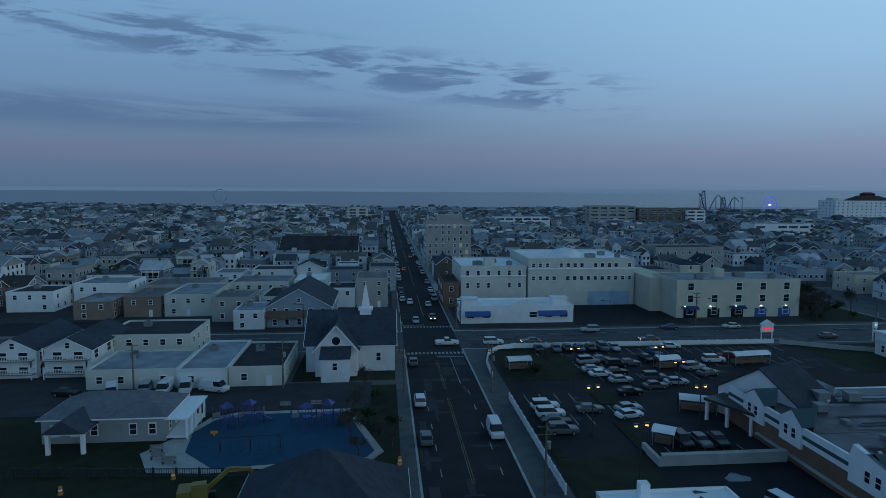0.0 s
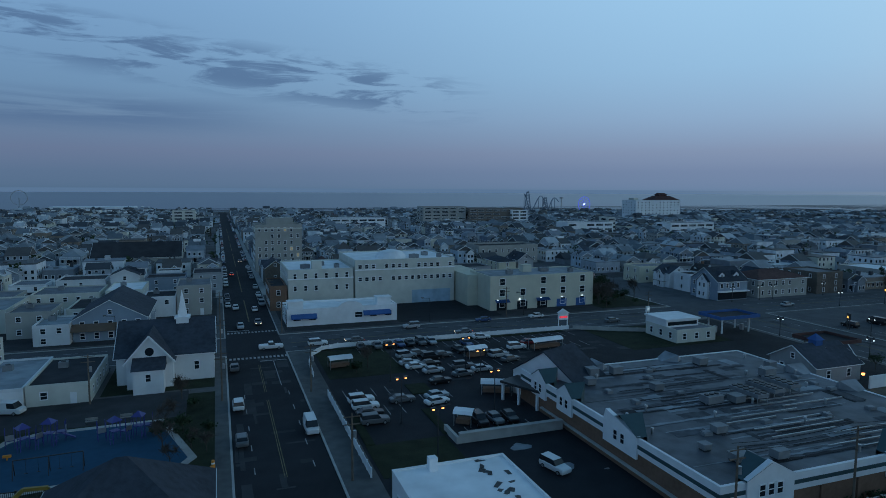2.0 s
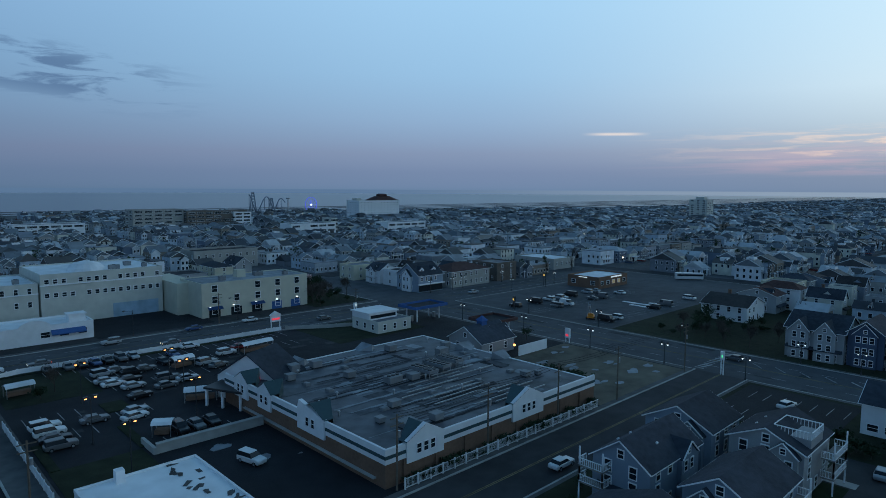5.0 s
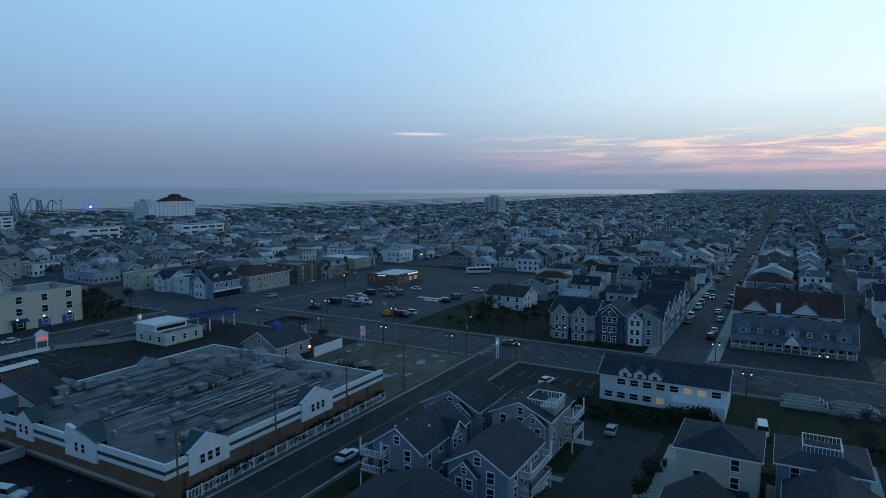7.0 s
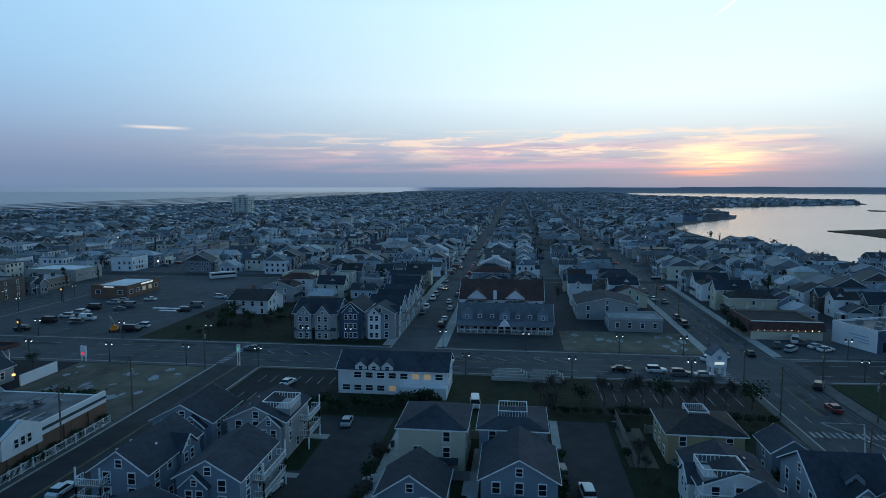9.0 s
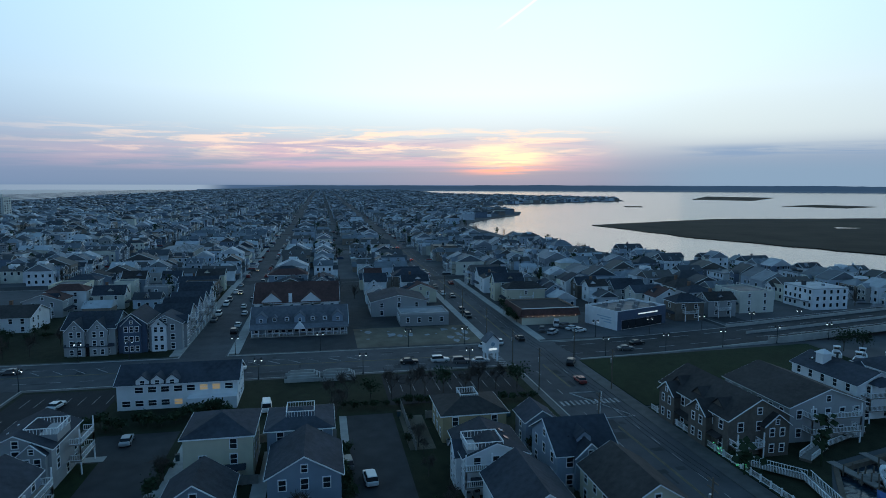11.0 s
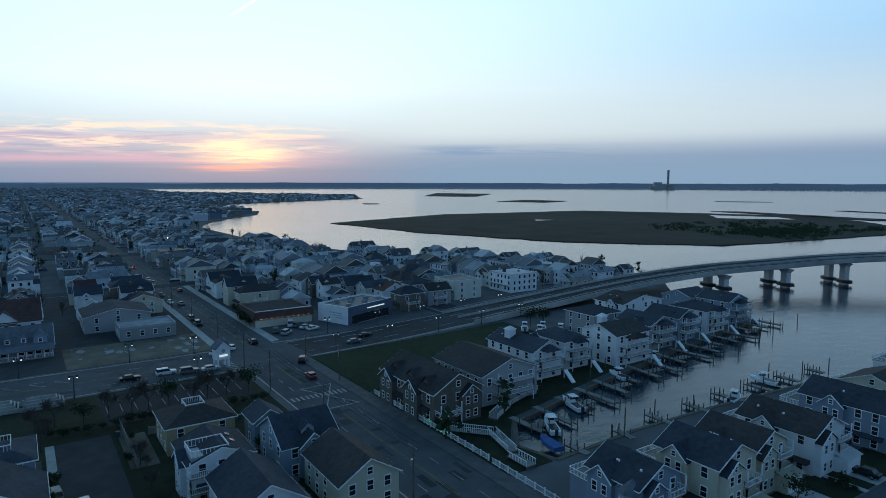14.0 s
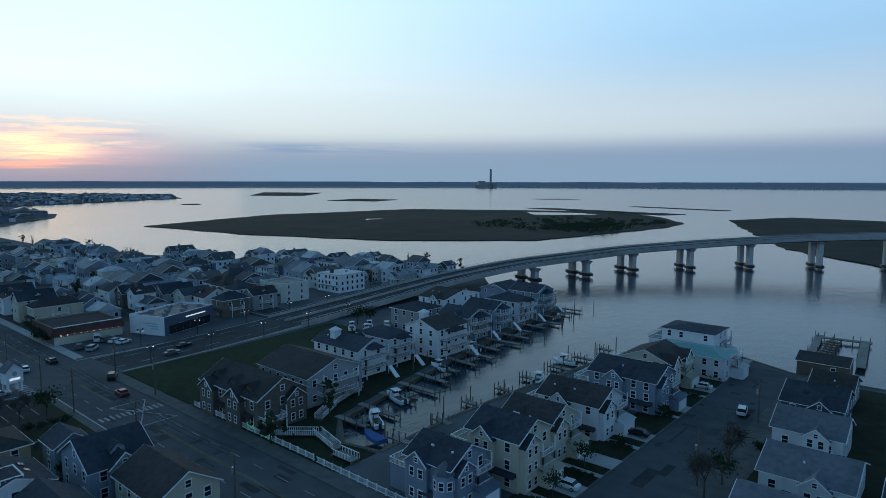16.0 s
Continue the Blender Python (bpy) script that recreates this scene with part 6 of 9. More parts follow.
rk = thing("spring_rider", -24.5, 95.5, .24, 0, "orange spring rider on the playground", "play equipment")
part("seat", Shape().box(-.5, -.2, .4, .5, .2, .7).box(-.1, -.1, 0, .1, .1, .4), M_ORANGE, rk)
for x, y in ((-16, 107), (-11, 107.2), (-30, 88), (-31, 90.5), (-28, 86.5)):
    bn = thing("bench", x, y, .2, 0, "pale park bench beside the playground", "bench", "park benches")
    part("seat", Shape().box(-.9, -.25, .4, .9, .25, .48), M_DOCK, bn)
    part("backrest", Shape().box(-.9, .22, .55, .9, .28, .95), M_DOCK, bn)
    for px in (-.75, .75):
        part("leg", Shape().box(px - .05, -.22, 0, px + .05, .25, .4), M_DARK, bn)
cm = building("community_house", (-48, 94.5, -31, 104), 3.7, "hip", rise=2.6, wall=M_SIDING_G, top=M_SHINGLE_L, storeys=1, label="single-storey grey community house with a columned porch", category="house", gap=2.4, win=(.9, 1.5))
pr = part("porch", Shape().box(-2.6, -4.2, 2.9, 2.6, 0, 3.2), M_TRIM, cm, "columned entrance porch", at=pose(-3.5, -4.7, 0))
part("porch_roof", Shape().poly([(-2.9, -4.5, 3.2), (2.9, -4.5, 3.2), (0, -4.5, 5.0), (-2.9, 2.5, 3.2), (2.9, 2.5, 3.2), (0, 2.5, 5.0)], [(0, 1, 2), (5, 4, 3), (0, 2, 5, 3), (1, 4, 5, 2), (0, 3, 4, 1)]), M_SHINGLE, pr)
for x in (-2.3, 2.3):
    part("column", Shape().box(x - .25, -4, 0, x + .25, -3.5, 2.9), M_TRIM, pr, "white column")
veranda = part("veranda", Shape().box(8.5, -4.7, .5, 11.5, 4.7, .7).box(8.4, -5, 3.3, 11.8, 5, 3.5), M_TRIM, cm, "white side veranda")
for y in (-4.4, -2.2, 0, 2.2, 4.4):
    part("column", Shape().box(11.2, y - .15, 0, 11.5, y + .15, 3.3), M_TRIM, veranda)
nh = building("pavilion", (-13.5, 54, 2.5, 69), 6.2, "hip", rise=6.0, wall=M_SIDING_G, top=M_SHINGLE, storeys=1, label="pavilion with a large dark grey pyramid roof", category="house", gap=3)
ex = thing("excavator", -21, 75.5, .16, 100, "yellow excavator with raised bucket arm", "excavator")
part("track", Shape().box(-1.4, -1.7, 0, -.8, 1.7, .8), M_DARK, ex)
part("track", Shape().box(.8, -1.7, 0, 1.4, 1.7, .8), M_DARK, ex)
part("cab", Shape().taper(-1.2, -1.0, .9, .1, .8, 2.7, .85), M_YELLOW, ex)
part("engine", Shape().box(-1.2, .8, .9, 1.3, 2.3, 2.0).box(.1, -1, .9, 1.3, .8, 1.6), M_YELLOW, ex)
part("boom", Shape().beam((.5, -.9, 1.5), (.5, -3.4, 3.6), .22).beam((.5, -3.4, 3.6), (.5, -5.8, 3.3), .2), M_YELLOW, ex)
part("bucket", Shape().beam((.5, -5.8, 3.3), (.5, -6.2, 1.4), .16).box(.0, -6.7, .8, 1.0, -5.7, 1.5), M_YELLOW, ex)
for x, y in ((2.2, 82), (2.4, 80), (2.4, 84), (-38, 79), (-12.5, 78.5), (-26, 82)):
    bc = thing("traffic_drum", x, y, .16, 0, "orange and white traffic drum", "traffic drum", "traffic drums")
    part("body", Shape().tube(0, 0, 0, .5, .3, .26).tube(0, 0, .7, 1.0, .23, .2), M_ORANGE, bc)
    part("band", Shape().tube(0, 0, .5, .7, .26, .23), M_WHITE, bc)

ch = building("church", (-15, 127, 2.5, 143), 5.6, "gable", "x", 5.4, wall=M_SIDING_W, top=M_SHINGLE, storeys=1, label="white clapboard church with dark roof and a small steeple", category="church", gap=4.2, win=(.8, 1.6))
gf = part("gable_wing", Shape().poly([(-4, -3.4, 0), (4, -3.4, 0), (4, -3.4, 5.4), (0, -3.4, 10), (-4, -3.4, 5.4), (-4, 8, 0), (4, 8, 0), (4, 8, 5.4), (0, 8, 10), (-4, 8, 5.4)], [(0, 1, 2, 3, 4), (9, 8, 7, 6, 5), (1, 6, 7, 2), (5, 0, 4, 9)]), M_SIDING_W, ch, "white front gable", at=pose(-2.6, -8, 0))
rs = Shape()
for sg in (-1, 1):
    p = [(sg * 4.5, -3.8, 4.9), (sg * 4.5, 8, 4.9), (0, 8, 10.1), (0, -3.8, 10.1)]
    p += [(a, b, c + .2) for a, b, c in p]
    rs.poly(p, [(3, 2, 1, 0), (4, 5, 6, 7), (0, 1, 5, 4), (1, 2, 6, 5), (2, 3, 7, 6), (3, 0, 4, 7)])
part("wing_roof", rs, M_SHINGLE, gf)
tr = Shape()
for sg in (-1, 1):
    tr.beam((sg * 4.5, -3.9, 5.0), (0, -3.9, 10.25), .14)
part("fascia", tr, M_TRIM, gf)
part("rose_window", Shape().poly([(0.8 * math.cos(i * math.pi / 6), -3.45, 7.2 + .8 * math.sin(i * math.pi / 6)) for i in range(12)] + [(0.8 * math.cos(i * math.pi / 6), -3.3, 7.2 + .8 * math.sin(i * math.pi / 6)) for i in range(12)], [tuple(range(12))] + [(i, (i + 1) % 12, 12 + (i + 1) % 12, 12 + i) for i in range(12)]), M_GLASS, gf, "round dark window")
lowf = part("vestry", Shape().box(-2.6, -7, 0, 2.6, -3.4, 4.6), M_SIDING_W, gf, "low front block")
part("vestry_roof", Shape().poly([(-2.9, -7.3, 4.6), (2.9, -7.3, 4.6), (2.9, -3.4, 6.2), (-2.9, -3.4, 6.2), (-2.9, -3.4, 4.6), (2.9, -3.4, 4.6)], [(0, 1, 2, 3), (0, 3, 4), (1, 5, 2), (0, 4, 5, 1)]), M_SHINGLE, lowf)
add_window(gf, pose(0, -7, 3.2), .8, 1.3)
st = part("steeple", Shape().box(-1.2, -1.2, 9.5, 1.2, 1.2, 11.4).box(-1.5, -1.5, 11.4, 1.5, 1.5, 11.8).box(-.8, -.8, 11.8, .8, .8, 12.8).taper(-.75, -.75, 12.8, .75, .75, 17.2, .03), M_TRIM, ch, "white pointed steeple", at=pose(2.8, -.2, -.2))

for nm, r, h, wl, tp, lab in (("shop", (-53, 119, -37.2, 133), 3.4, M_STUCCO_W, M_ROOF_PALE, "low off-white workshop with flat grey roof"), ("shop", (-37, 118.5, -28.2, 140), 3.4, M_SIDING_W, M_ROOF_PALE, "low white garage with flat grey roof"), ("shop", (-28, 119, -18, 138), 3.5, M_STUCCO_W, M_BLACKROOF, "low white shop with black tar roof"),
                              ("warehouse", (-58, 137, -40, 152), 5.6, M_STUCCO_W, M_BLACKROOF, "white warehouse with dark flat roof"), ("shop", (-38, 166, -30.3, 178), 4.8, M_SIDING_W, M_ROOF_PALE, "white two-storey shop on the corner"), ("shop", (-46, 176, -36, 189), 6.5, M_STUCCO_H, M_GROOF, "tan two-storey shop with brown band"),
                              ("flats", (-8, 194, 1.5, 210), 8.8, M_STUCCO_H, M_GROOF, "beige three-storey flats with flat roof"), ("shop", (-17, 194.5, -8.3, 207), 5.8, M_WHITE, M_BLACKROOF, "white two-storey shop with dark roof"), ("shop", (-84, 181, -74, 195), 4.8, M_BRICK_O, M_ROOF_PALE, "orange-tan rendered shop with flat roof"),
                              ("shop", (-72, 184, -62, 200), 5.5, M_BRICK_O, M_GROOF, "tan rendered shop block with flat roof"), ("shop", (-61, 184, -48, 206), 6.0, M_STUCCO_W, M_ROOF_PALE, "pale low shop block downtown"), ("shop", (-34, 182, -20, 200), 5.6, M_STUCCO_W, M_BLACKROOF, "pale shop block with dark roof"),
                              ("flats", (-108, 193, -95, 206), 5.8, M_WHITE, M_BLACKROOF, "white block with dark roof"), ("flats", (-94, 203, -78, 218), 6.6, M_WHITE, M_ROOF_PALE, "white two-storey block of flats"), ("shop", (-74, 204, -52, 220), 5.8, M_STUCCO_H, M_GROOF, "low tan commercial block"), ("shop", (-48, 206, -30, 222), 6.2, M_STUCCO_W, M_GROOF, "low pale commercial block"), ("shop", (-28, 204, -18, 222), 6.8, M_STUCCO_W, M_WROOF, "pale commercial block with white roof")):
    building(nm, r, h, "flat", wall=wl, top=tp, storeys=1 if h < 4.6 else (2 if h < 8 else 3), label=lab, category="shop", lip=.4, gap=3.2, win=(1.0, 1.2), door="S", sides="SEW", group="flat-roofed shops")
    rooftop_box((r[0] * 2 + r[2]) / 3, (r[1] + r[3] * 2) / 3, h + .03)
bb = building("boarding_house", (-30, 168, -13.5, 192), 5.6, "gable", "y", 4.6, wall=M_SIDING_B, storeys=2, label="large gabled blue-white building with a brown awning band", category="house", gap=3)
part("awning", Shape().poly([(-8.6, -13.6, 2.9), (8.6, -13.6, 2.9), (8.3, -12, 4.6), (-8.3, -12, 4.6)], [(0, 1, 2, 3), (3, 2, 1, 0)]), M_BRICK_O, bb, "brown shingled awning band")
for x0 in (-74, -64):
    mo = building("motel", (x0, 127, x0 + 8.6, 145), 5.6, "gable", "y", 2.2, wall=M_WHITE, top=M_SHINGLE, storeys=2, label="white two-storey motel wing with dark glazed porches", category="motel", group="motel wings", gap=2.6, win=(1.6, 1.6))
    for k in (1.2, 3.8):
        balcony(mo, pose(0, -9, k), 8, 1.4, drop=1.2)

# ---- downtown ----
hotel = building("hotel_tower", (19.5, 287, 40, 306), 20.5, "flat", wall=M_STUCCO_H, top=M_GROOF, storeys=7, label="tall grey-beige masonry hotel with rows of windows", category="hotel", gap=2.7, win=(1.0, 1.5), lit=.03, sides="SEW", lip=.9)
part("cornice", Shape().box(-10.6, -9.9, 19.4, 10.6, 9.9, 19.9), M_STUCCO_W, hotel)
part("penthouse", Shape().box(-5, -4, 20.5, 7, 5, 24), M_STUCCO_H, hotel)
wb1 = building("white_block", (24, 194, 44.5, 220), 12.2, "flat", wall=M_STUCCO_W, top=M_WROOF, storeys=2, base=4.5, label="long off-white stucco block with a white roof", category="building", gap=3, win=(.9, 1.5), sides="SW", lip=.4)
wb2 = building("white_block", (45, 193.5, 79, 222), 14.6, "flat", wall=M_STUCCO_W, top=M_WROOF, storeys=2, base=6.5, label="tall off-white stucco block with small windows and roof dome", category="building", gap=2.1, win=(1.1, 1.2), sides="SE", lip=.4)
part("dome", Shape().tube(0, 0, 14.5, 15.4, 5.5, 5.2, 16).tube(0, 0, 15.4, 16.8, 5.2, 3.6, 16).tube(0, 0, 16.8, 17.5, 3.6, .6, 16), M_WROOF, wb2, "low white roof dome", at=pose(-3, -6, 0))
part("mural", Shape().box(2, -14.33, .2, 15.5, -14.26, 4.5), M_MURAL, wb2, "pale blue painted mural")
part("penthouse", Shape().box(-2.5, -11, 12.2, .5, -8, 14.9), M_STUCCO_W, wb1)
part("cornice", Shape().box(-10.5, -13.3, 9.4, 10.4, -13.0, 9.7), M_TRIM, wb1)
part("cornice", Shape().box(-17.2, -14.55, 11.6, 17.2, -14.25, 11.9), M_TRIM, wb2)
for bx_, by_, bz_, sx_, sy_ in ((30, 200, 12.25, 3, 2), (36, 206, 12.25, 2, 2), (40, 199, 12.25, 1.6, 1.4), (57, 201, 14.65, 2.2, 1.6), (66, 198, 14.65, 3, 2), (72, 205, 14.65, 2, 2), (75, 198, 14.65, 1.4, 1.4), (92, 178, 10.7, 2, 1.6), (106, 181, 10.7, 3, 2), (114, 177, 10.7, 1.6, 1.4)):
    ru_ = thing("rooftop_unit", bx_, by_, bz_, 0, "pale air-conditioning unit on a flat roof", "air conditioner", "rooftop units")
    part("casing", Shape().box(-sx_ / 2, -sy_ / 2, 0, sx_ / 2, sy_ / 2, 1.3), M_UNIT, ru_)
    part("fan", Shape().tube(0, 0, 1.28, 1.42, .5, .5, 10), M_DARK, ru_)
shp = building("corner_shop", (21, 169, 52, 181.5), 4.4, "flat", wall=M_WHITE, top=M_WROOF, storeys=1, label="long low white shop with blue awnings and shaped parapet", category="shop", gap=4, win=(2, 1.4), sides="SWE", lip=.5, lit=.1)
part("parapet_crest", Shape().poly([(-4, -6.4, 4.6), (4, -6.4, 4.6), (2.6, -6.4, 5.8), (1, -6.4, 6.4), (-1, -6.4, 6.4), (-2.6, -6.4, 5.8), (-4, -6.1, 4.6), (4, -6.1, 4.6), (2.6, -6.1, 5.8), (1, -6.1, 6.4), (-1, -6.1, 6.4), (-2.6, -6.1, 5.8)], [(0, 1, 2, 3, 4, 5), (11, 10, 9, 8, 7, 6), (1, 7, 8, 2), (2, 8, 9, 3), (3, 9, 10, 4), (4, 10, 11, 5), (5, 11, 6, 0)]), M_WHITE, shp, "shaped white parapet", at=pose(2, 0, 0))
for x, w in ((-11, 7), (9.5, 8)):
    part("awning", Shape().poly([(-w / 2, -7.7, 2.6), (w / 2, -7.7, 2.6), (w / 2, -6.26, 3.5), (-w / 2, -6.26, 3.5), (-w / 2, -7.7, 2.3), (w / 2, -7.7, 2.3)], [(0, 1, 2, 3), (4, 5, 1, 0)]), M_BLUE, shp, "blue canvas awning", at=pose(x, 0, 0))
for x in (-13, 12):
    part("turret", Shape().box(-2, -5, 4.4, 2, -2, 6.6).box(-2.3, -5.3, 6.6, 2.3, -1.7, 6.9), M_WHITE, shp, at=pose(x, 0, 0))
building("brick_house", (18.5, 193.5, 25.5 - 2, 212), 7.4, "flat", wall=M_BRICK, top=M_BLACKROOF, storeys=2, label="dark brick house with flat tar roof", category="house", sides="SW")
yb = building("yellow_block", (83, 172.5, 120, 189), 10.6, "flat", wall=M_STUCCO, top=M_ROOF_PALE, storeys=3, base=.2, label="pale yellow stucco block with big square windows and a grey roof", category="building", gap=6, win=(1.7, 2.0), sides="SE", lip=.35)
part("wing", Shape().box(-26, -2, 0, -18.5, 24, 10.2), M_STUCCO, yb, "recessed side wing", at=pose(4, 4, 0))
part("stair_head", Shape().box(-3, 0, 10.5, 0, 3, 13), M_STUCCO, yb)
for i in range(5):
    part("garage_door", Shape().box(-1.8, -8.32, 0, 1.8, -8.26, 2.7), M_BLUE if i > 2 else M_GLASS, yb, "shopfront bay", at=pose(-14.5 + i * 7.1, 0, 0))
    part("wall_lamp", Shape().box(-.16, -8.6, 3.25, .16, -8.25, 3.5), M_LAMP_W, yb, "lit wall lamp", at=pose(-16 + i * 7.6, 0, 0))
for i in (0, 2):
    part("awning", Shape().poly([(-2.4, -9.6, 2.7), (2.4, -9.6, 2.7), (2.4, -8.27, 3.5), (-2.4, -8.27, 3.5)], [(0, 1, 2, 3), (3, 2, 1, 0)]), M_BLUE, yb, "blue awning", at=pose(-14.5 + i * 7.1, 0, 0))
building("old_bank", (127, 285, 160, 302), 8.6, "flat", wall=M_STUCCO_H, top=M_BLACKROOF, storeys=2, label="dark tan masonry hall with arched cornice", category="building", gap=3.2, sides="SW", lip=.9)
building("stone_church", (-48, 300, -12, 322), 7, "gable", "x", 6, wall=M_STUCCO_H, top=M_BLACKROOF, storeys=1, label="grey stone church with steep dark roof", category="church", gap=4, sides="S")
fl = building("grand_hotel", (486, 640, 552, 668), 23.5, "flat", wall=M_WHITE, top=M_GROOF, storeys=7, label="grand pale hotel block with a red-brown hipped roof over one end", category="hotel", gap=5.2, win=(1.7, 1.1), sides="SW", lip=1.2)
part("upper_roof", Shape().box(-4, -12, 24.2, 33.4, 12, 25.0).taper(-4, -12, 25.0, 33.4, 12, 30.0, .25, kx=.55).box(8, -4, 29.5, 20, 4, 31.5).taper(7, -5, 31.5, 21, 5, 33.5, .2, kx=.6), M_RED, fl, "red-brown hipped roof with a lantern")
part("stair_head", Shape().box(-31, -6, 24, -24, 4, 27.5), M_STUCCO_W, fl)
part("base_wing", Shape().box(-36, -20, 0, 30, -14, 6), M_STUCCO_W, fl, "low pale entrance wing")
for r, h, m in (((193, 579, 238, 600), 19.5, M_STUCCO_H), ((239, 574, 299, 594), 17.5, M_CEDAR), ((284, 570.5, 302, 573.7), 16, M_WHITE), ((261, 424, 303, 441), 11.5, M_WHITE), ((341, 402, 384, 420), 11, M_WHITE), ((300, 426, 306, 440), 15, M_STUCCO_W), ((100, 560, 150, 580), 10, M_WHITE), ((-36, 640, -16, 660), 15, M_STUCCO_W)):
    building("beach_hotel", r, h, "flat", wall=m, top=M_GROOF, storeys=int(h / 3), label="long balconied hotel block near the sea", category="hotel", group="beach hotels", gap=8, win=(6.6, 1.5), sides="SW")
building("condo_tower", (864, 356, 884, 381), 27, "flat", wall=M_STUCCO_W, top=M_GROOF, storeys=9, label="lone pale apartment tower by the beach", category="apartment block", gap=6, win=(3.6, 1.5), sides="SWE")
part("lift_head", Shape().box(-5, -6, 27, 5, 6, 31), M_STUCCO_W, bpy.data.objects["condo_tower"])

# amusement pier
co = thing("roller_coaster", 447, 850, 0, 0, "blue-grey steel roller coaster by the sea", "roller coaster")
cs_ = Shape()
for px, ph in ((0, 34), (30, 25)):
    for k in range(8):
        z0, z1 = ph * k / 8, ph * (k + 1) / 8
        for sx in (-1, 1):
            a0, a1 = 6 * (1 - .75 * z0 / ph), 6 * (1 - .75 * z1 / ph)
            cs_.beam((px + sx * a0, 0, z0), (px + sx * a1, 0, z1), .5)
            cs_.beam((px - sx * a0, 0, z0), (px + sx * a1, 0, z1), .3)
for k in range(30):
    t0, t1 = k / 30, (k + 1) / 30
    f = lambda t: (-6 + 60 * t, 3 * math.sin(9 * t), 17 + 13 * math.cos(14 * t) * (1 - .5 * t))
    cs_.beam(f(t0), f(t1), .55)
for k in range(0, 30, 3):
    q = (-6 + 2 * k, 3 * math.sin(.3 * k), 17 + 13 * math.cos(14 * k / 30) * (1 - .5 * k / 30))
    cs_.beam((q[0], q[1], 0), q, .3)
part("track", cs_, M_COASTER, co)
dt = thing("drop_tower", 505, 850, 0, 0, "slim drop tower ride", "ride")
part("mast", Shape().tube(0, 0, 0, 24, 1.0, .8), M_STEEL, dt)
part("ring", Shape().tube(0, 0, 23, 25, 3, 3, 12), M_STEEL, dt)
fw = thing("ferris_wheel", 546, 850, 14, 10, "ferris wheel glowing blue by the sea", "ferris wheel")
rim = Shape()
for k in range(28):
    a, b = 2 * math.pi * k / 28, 2 * math.pi * (k + 1) / 28
    rim.beam((12 * math.cos(a), 0, 12 * math.sin(a)), (12 * math.cos(b), 0, 12 * math.sin(b)), .3)
part("rim", rim, M_WHEELBLUE, fw, "blue lit rim")
for k in range(14):
    a = 2 * math.pi * k / 14
    part("spoke", Shape().beam((0, 0, 0), (12 * math.cos(a), 0, 12 * math.sin(a)), .16), M_WHEELBLUE, fw)
part("hub", Shape().box(-1.2, -1, -1.2, 1.2, 1, 1.2), M_LAMP_W, fw)
part("stand", Shape().beam((0, -1.5, 0), (-6, -3, -14), .4).beam((0, 1.5, 0), (6, 3, -14), .4), M_STEEL, fw)
pier = thing("pleasure_pier", -180, 1120, 0, 0, "distant amusement pier reaching to the sea", "pier")
part("deck", Shape().box(-60, -10, 3, 60, 30, 6), M_WHITE, pier)
w2 = part("wheel", Shape(), M_STEEL, pier)
w2.data = (lambda s: ([s.beam((-100 + 11 * math.cos(k * .3), 0, 20 + 11 * math.sin(k * .3)), (-100 + 11 * math.cos(k * .3 + .3), 0, 20 + 11 * math.sin(k * .3 + .3)), .5) for k in range(21)], s.beam((-100, 0, 0), (-100, 0, 20), .6)) and s.data("wheel", M_STEEL))(Shape())
jt = thing("fishing_jetty", 590, 900, 0, 0, "low dark fishing jetty in the sea", "jetty")
part("deck", Shape().box(-3, -60, 2, 3, 180, 3), M_DOCK, jt)

# ---- near houses ----
def dec(ob, x, y, z, w, d):
    """A white-railed roof deck."""
    b = part("roof_deck", Shape().box(-w / 2, -d / 2, -1.6, w / 2, d / 2, 0), M_SIDING_G, ob, "railed roof deck", at=pose(x, y, z - .7))
    r = Shape()
    for a, c in (((-1, -1), (1, -1)), ((1, -1), (1, 1)), ((1, 1), (-1, 1)), ((-1, 1), (-1, -1))):
        p, q = (a[0] * w / 2, a[1] * d / 2), (c[0] * w / 2, c[1] * d / 2)
        r.beam((*p, .95), (*q, .95), .06)
        for i in range(10):
            u = (p[0] + (q[0] - p[0]) * i / 10, p[1] + (q[1] - p[1]) * i / 10)
            r.beam((*u, 0), (*u, .95), .03)
    part("railing", r, M_TRIM, b)


h1 = building("house", (73.5, 20, 87, 28), 6.2, "gable", "x", 2.8, wall=M_SIDING_B, storeys=3, label="blue-grey three-storey house with white trim and corner balconies", group="near houses", gap=2.8)
for k in (2.6, 4.8):
    balcony(h1, side_pose("W", -3.2, k, 13.5, 8), 3.6, 1.8, drop=2.4)
h2 = building("house", (72.5, 7, 84.5, 15.5), 6.5, "gable", "x", 2.4, wall=M_SIDING_B, storeys=3, label="blue-grey gabled house with stacked side balconies", group="near houses", gap=2.8)
for k in (2.0, 4.4):
    balcony(h2, side_pose("S", 2, k, 12, 8.5), 8, 1.5, drop=2.2)
h3 = building("house", (91, 20, 101, 30), 6.4, "gable", "x", 2.6, wall=M_SIDING_B, storeys=3, label="blue-grey house with dark shingled gable", group="near houses")
h4 = building("house", (92, 8.5, 103, 18), 6.6, "gable", "x", 2.2, wall=M_SIDING_G, storeys=3, label="pale grey house with a white roof deck and balconies", group="near houses")
dec(h4, -1, -2.6, 8.6, 5, 4.6)
for k in (2.4, 5.0):
    balcony(h4, side_pose("S", 2, k, 11, 11), 6, 1.6, drop=2.4)
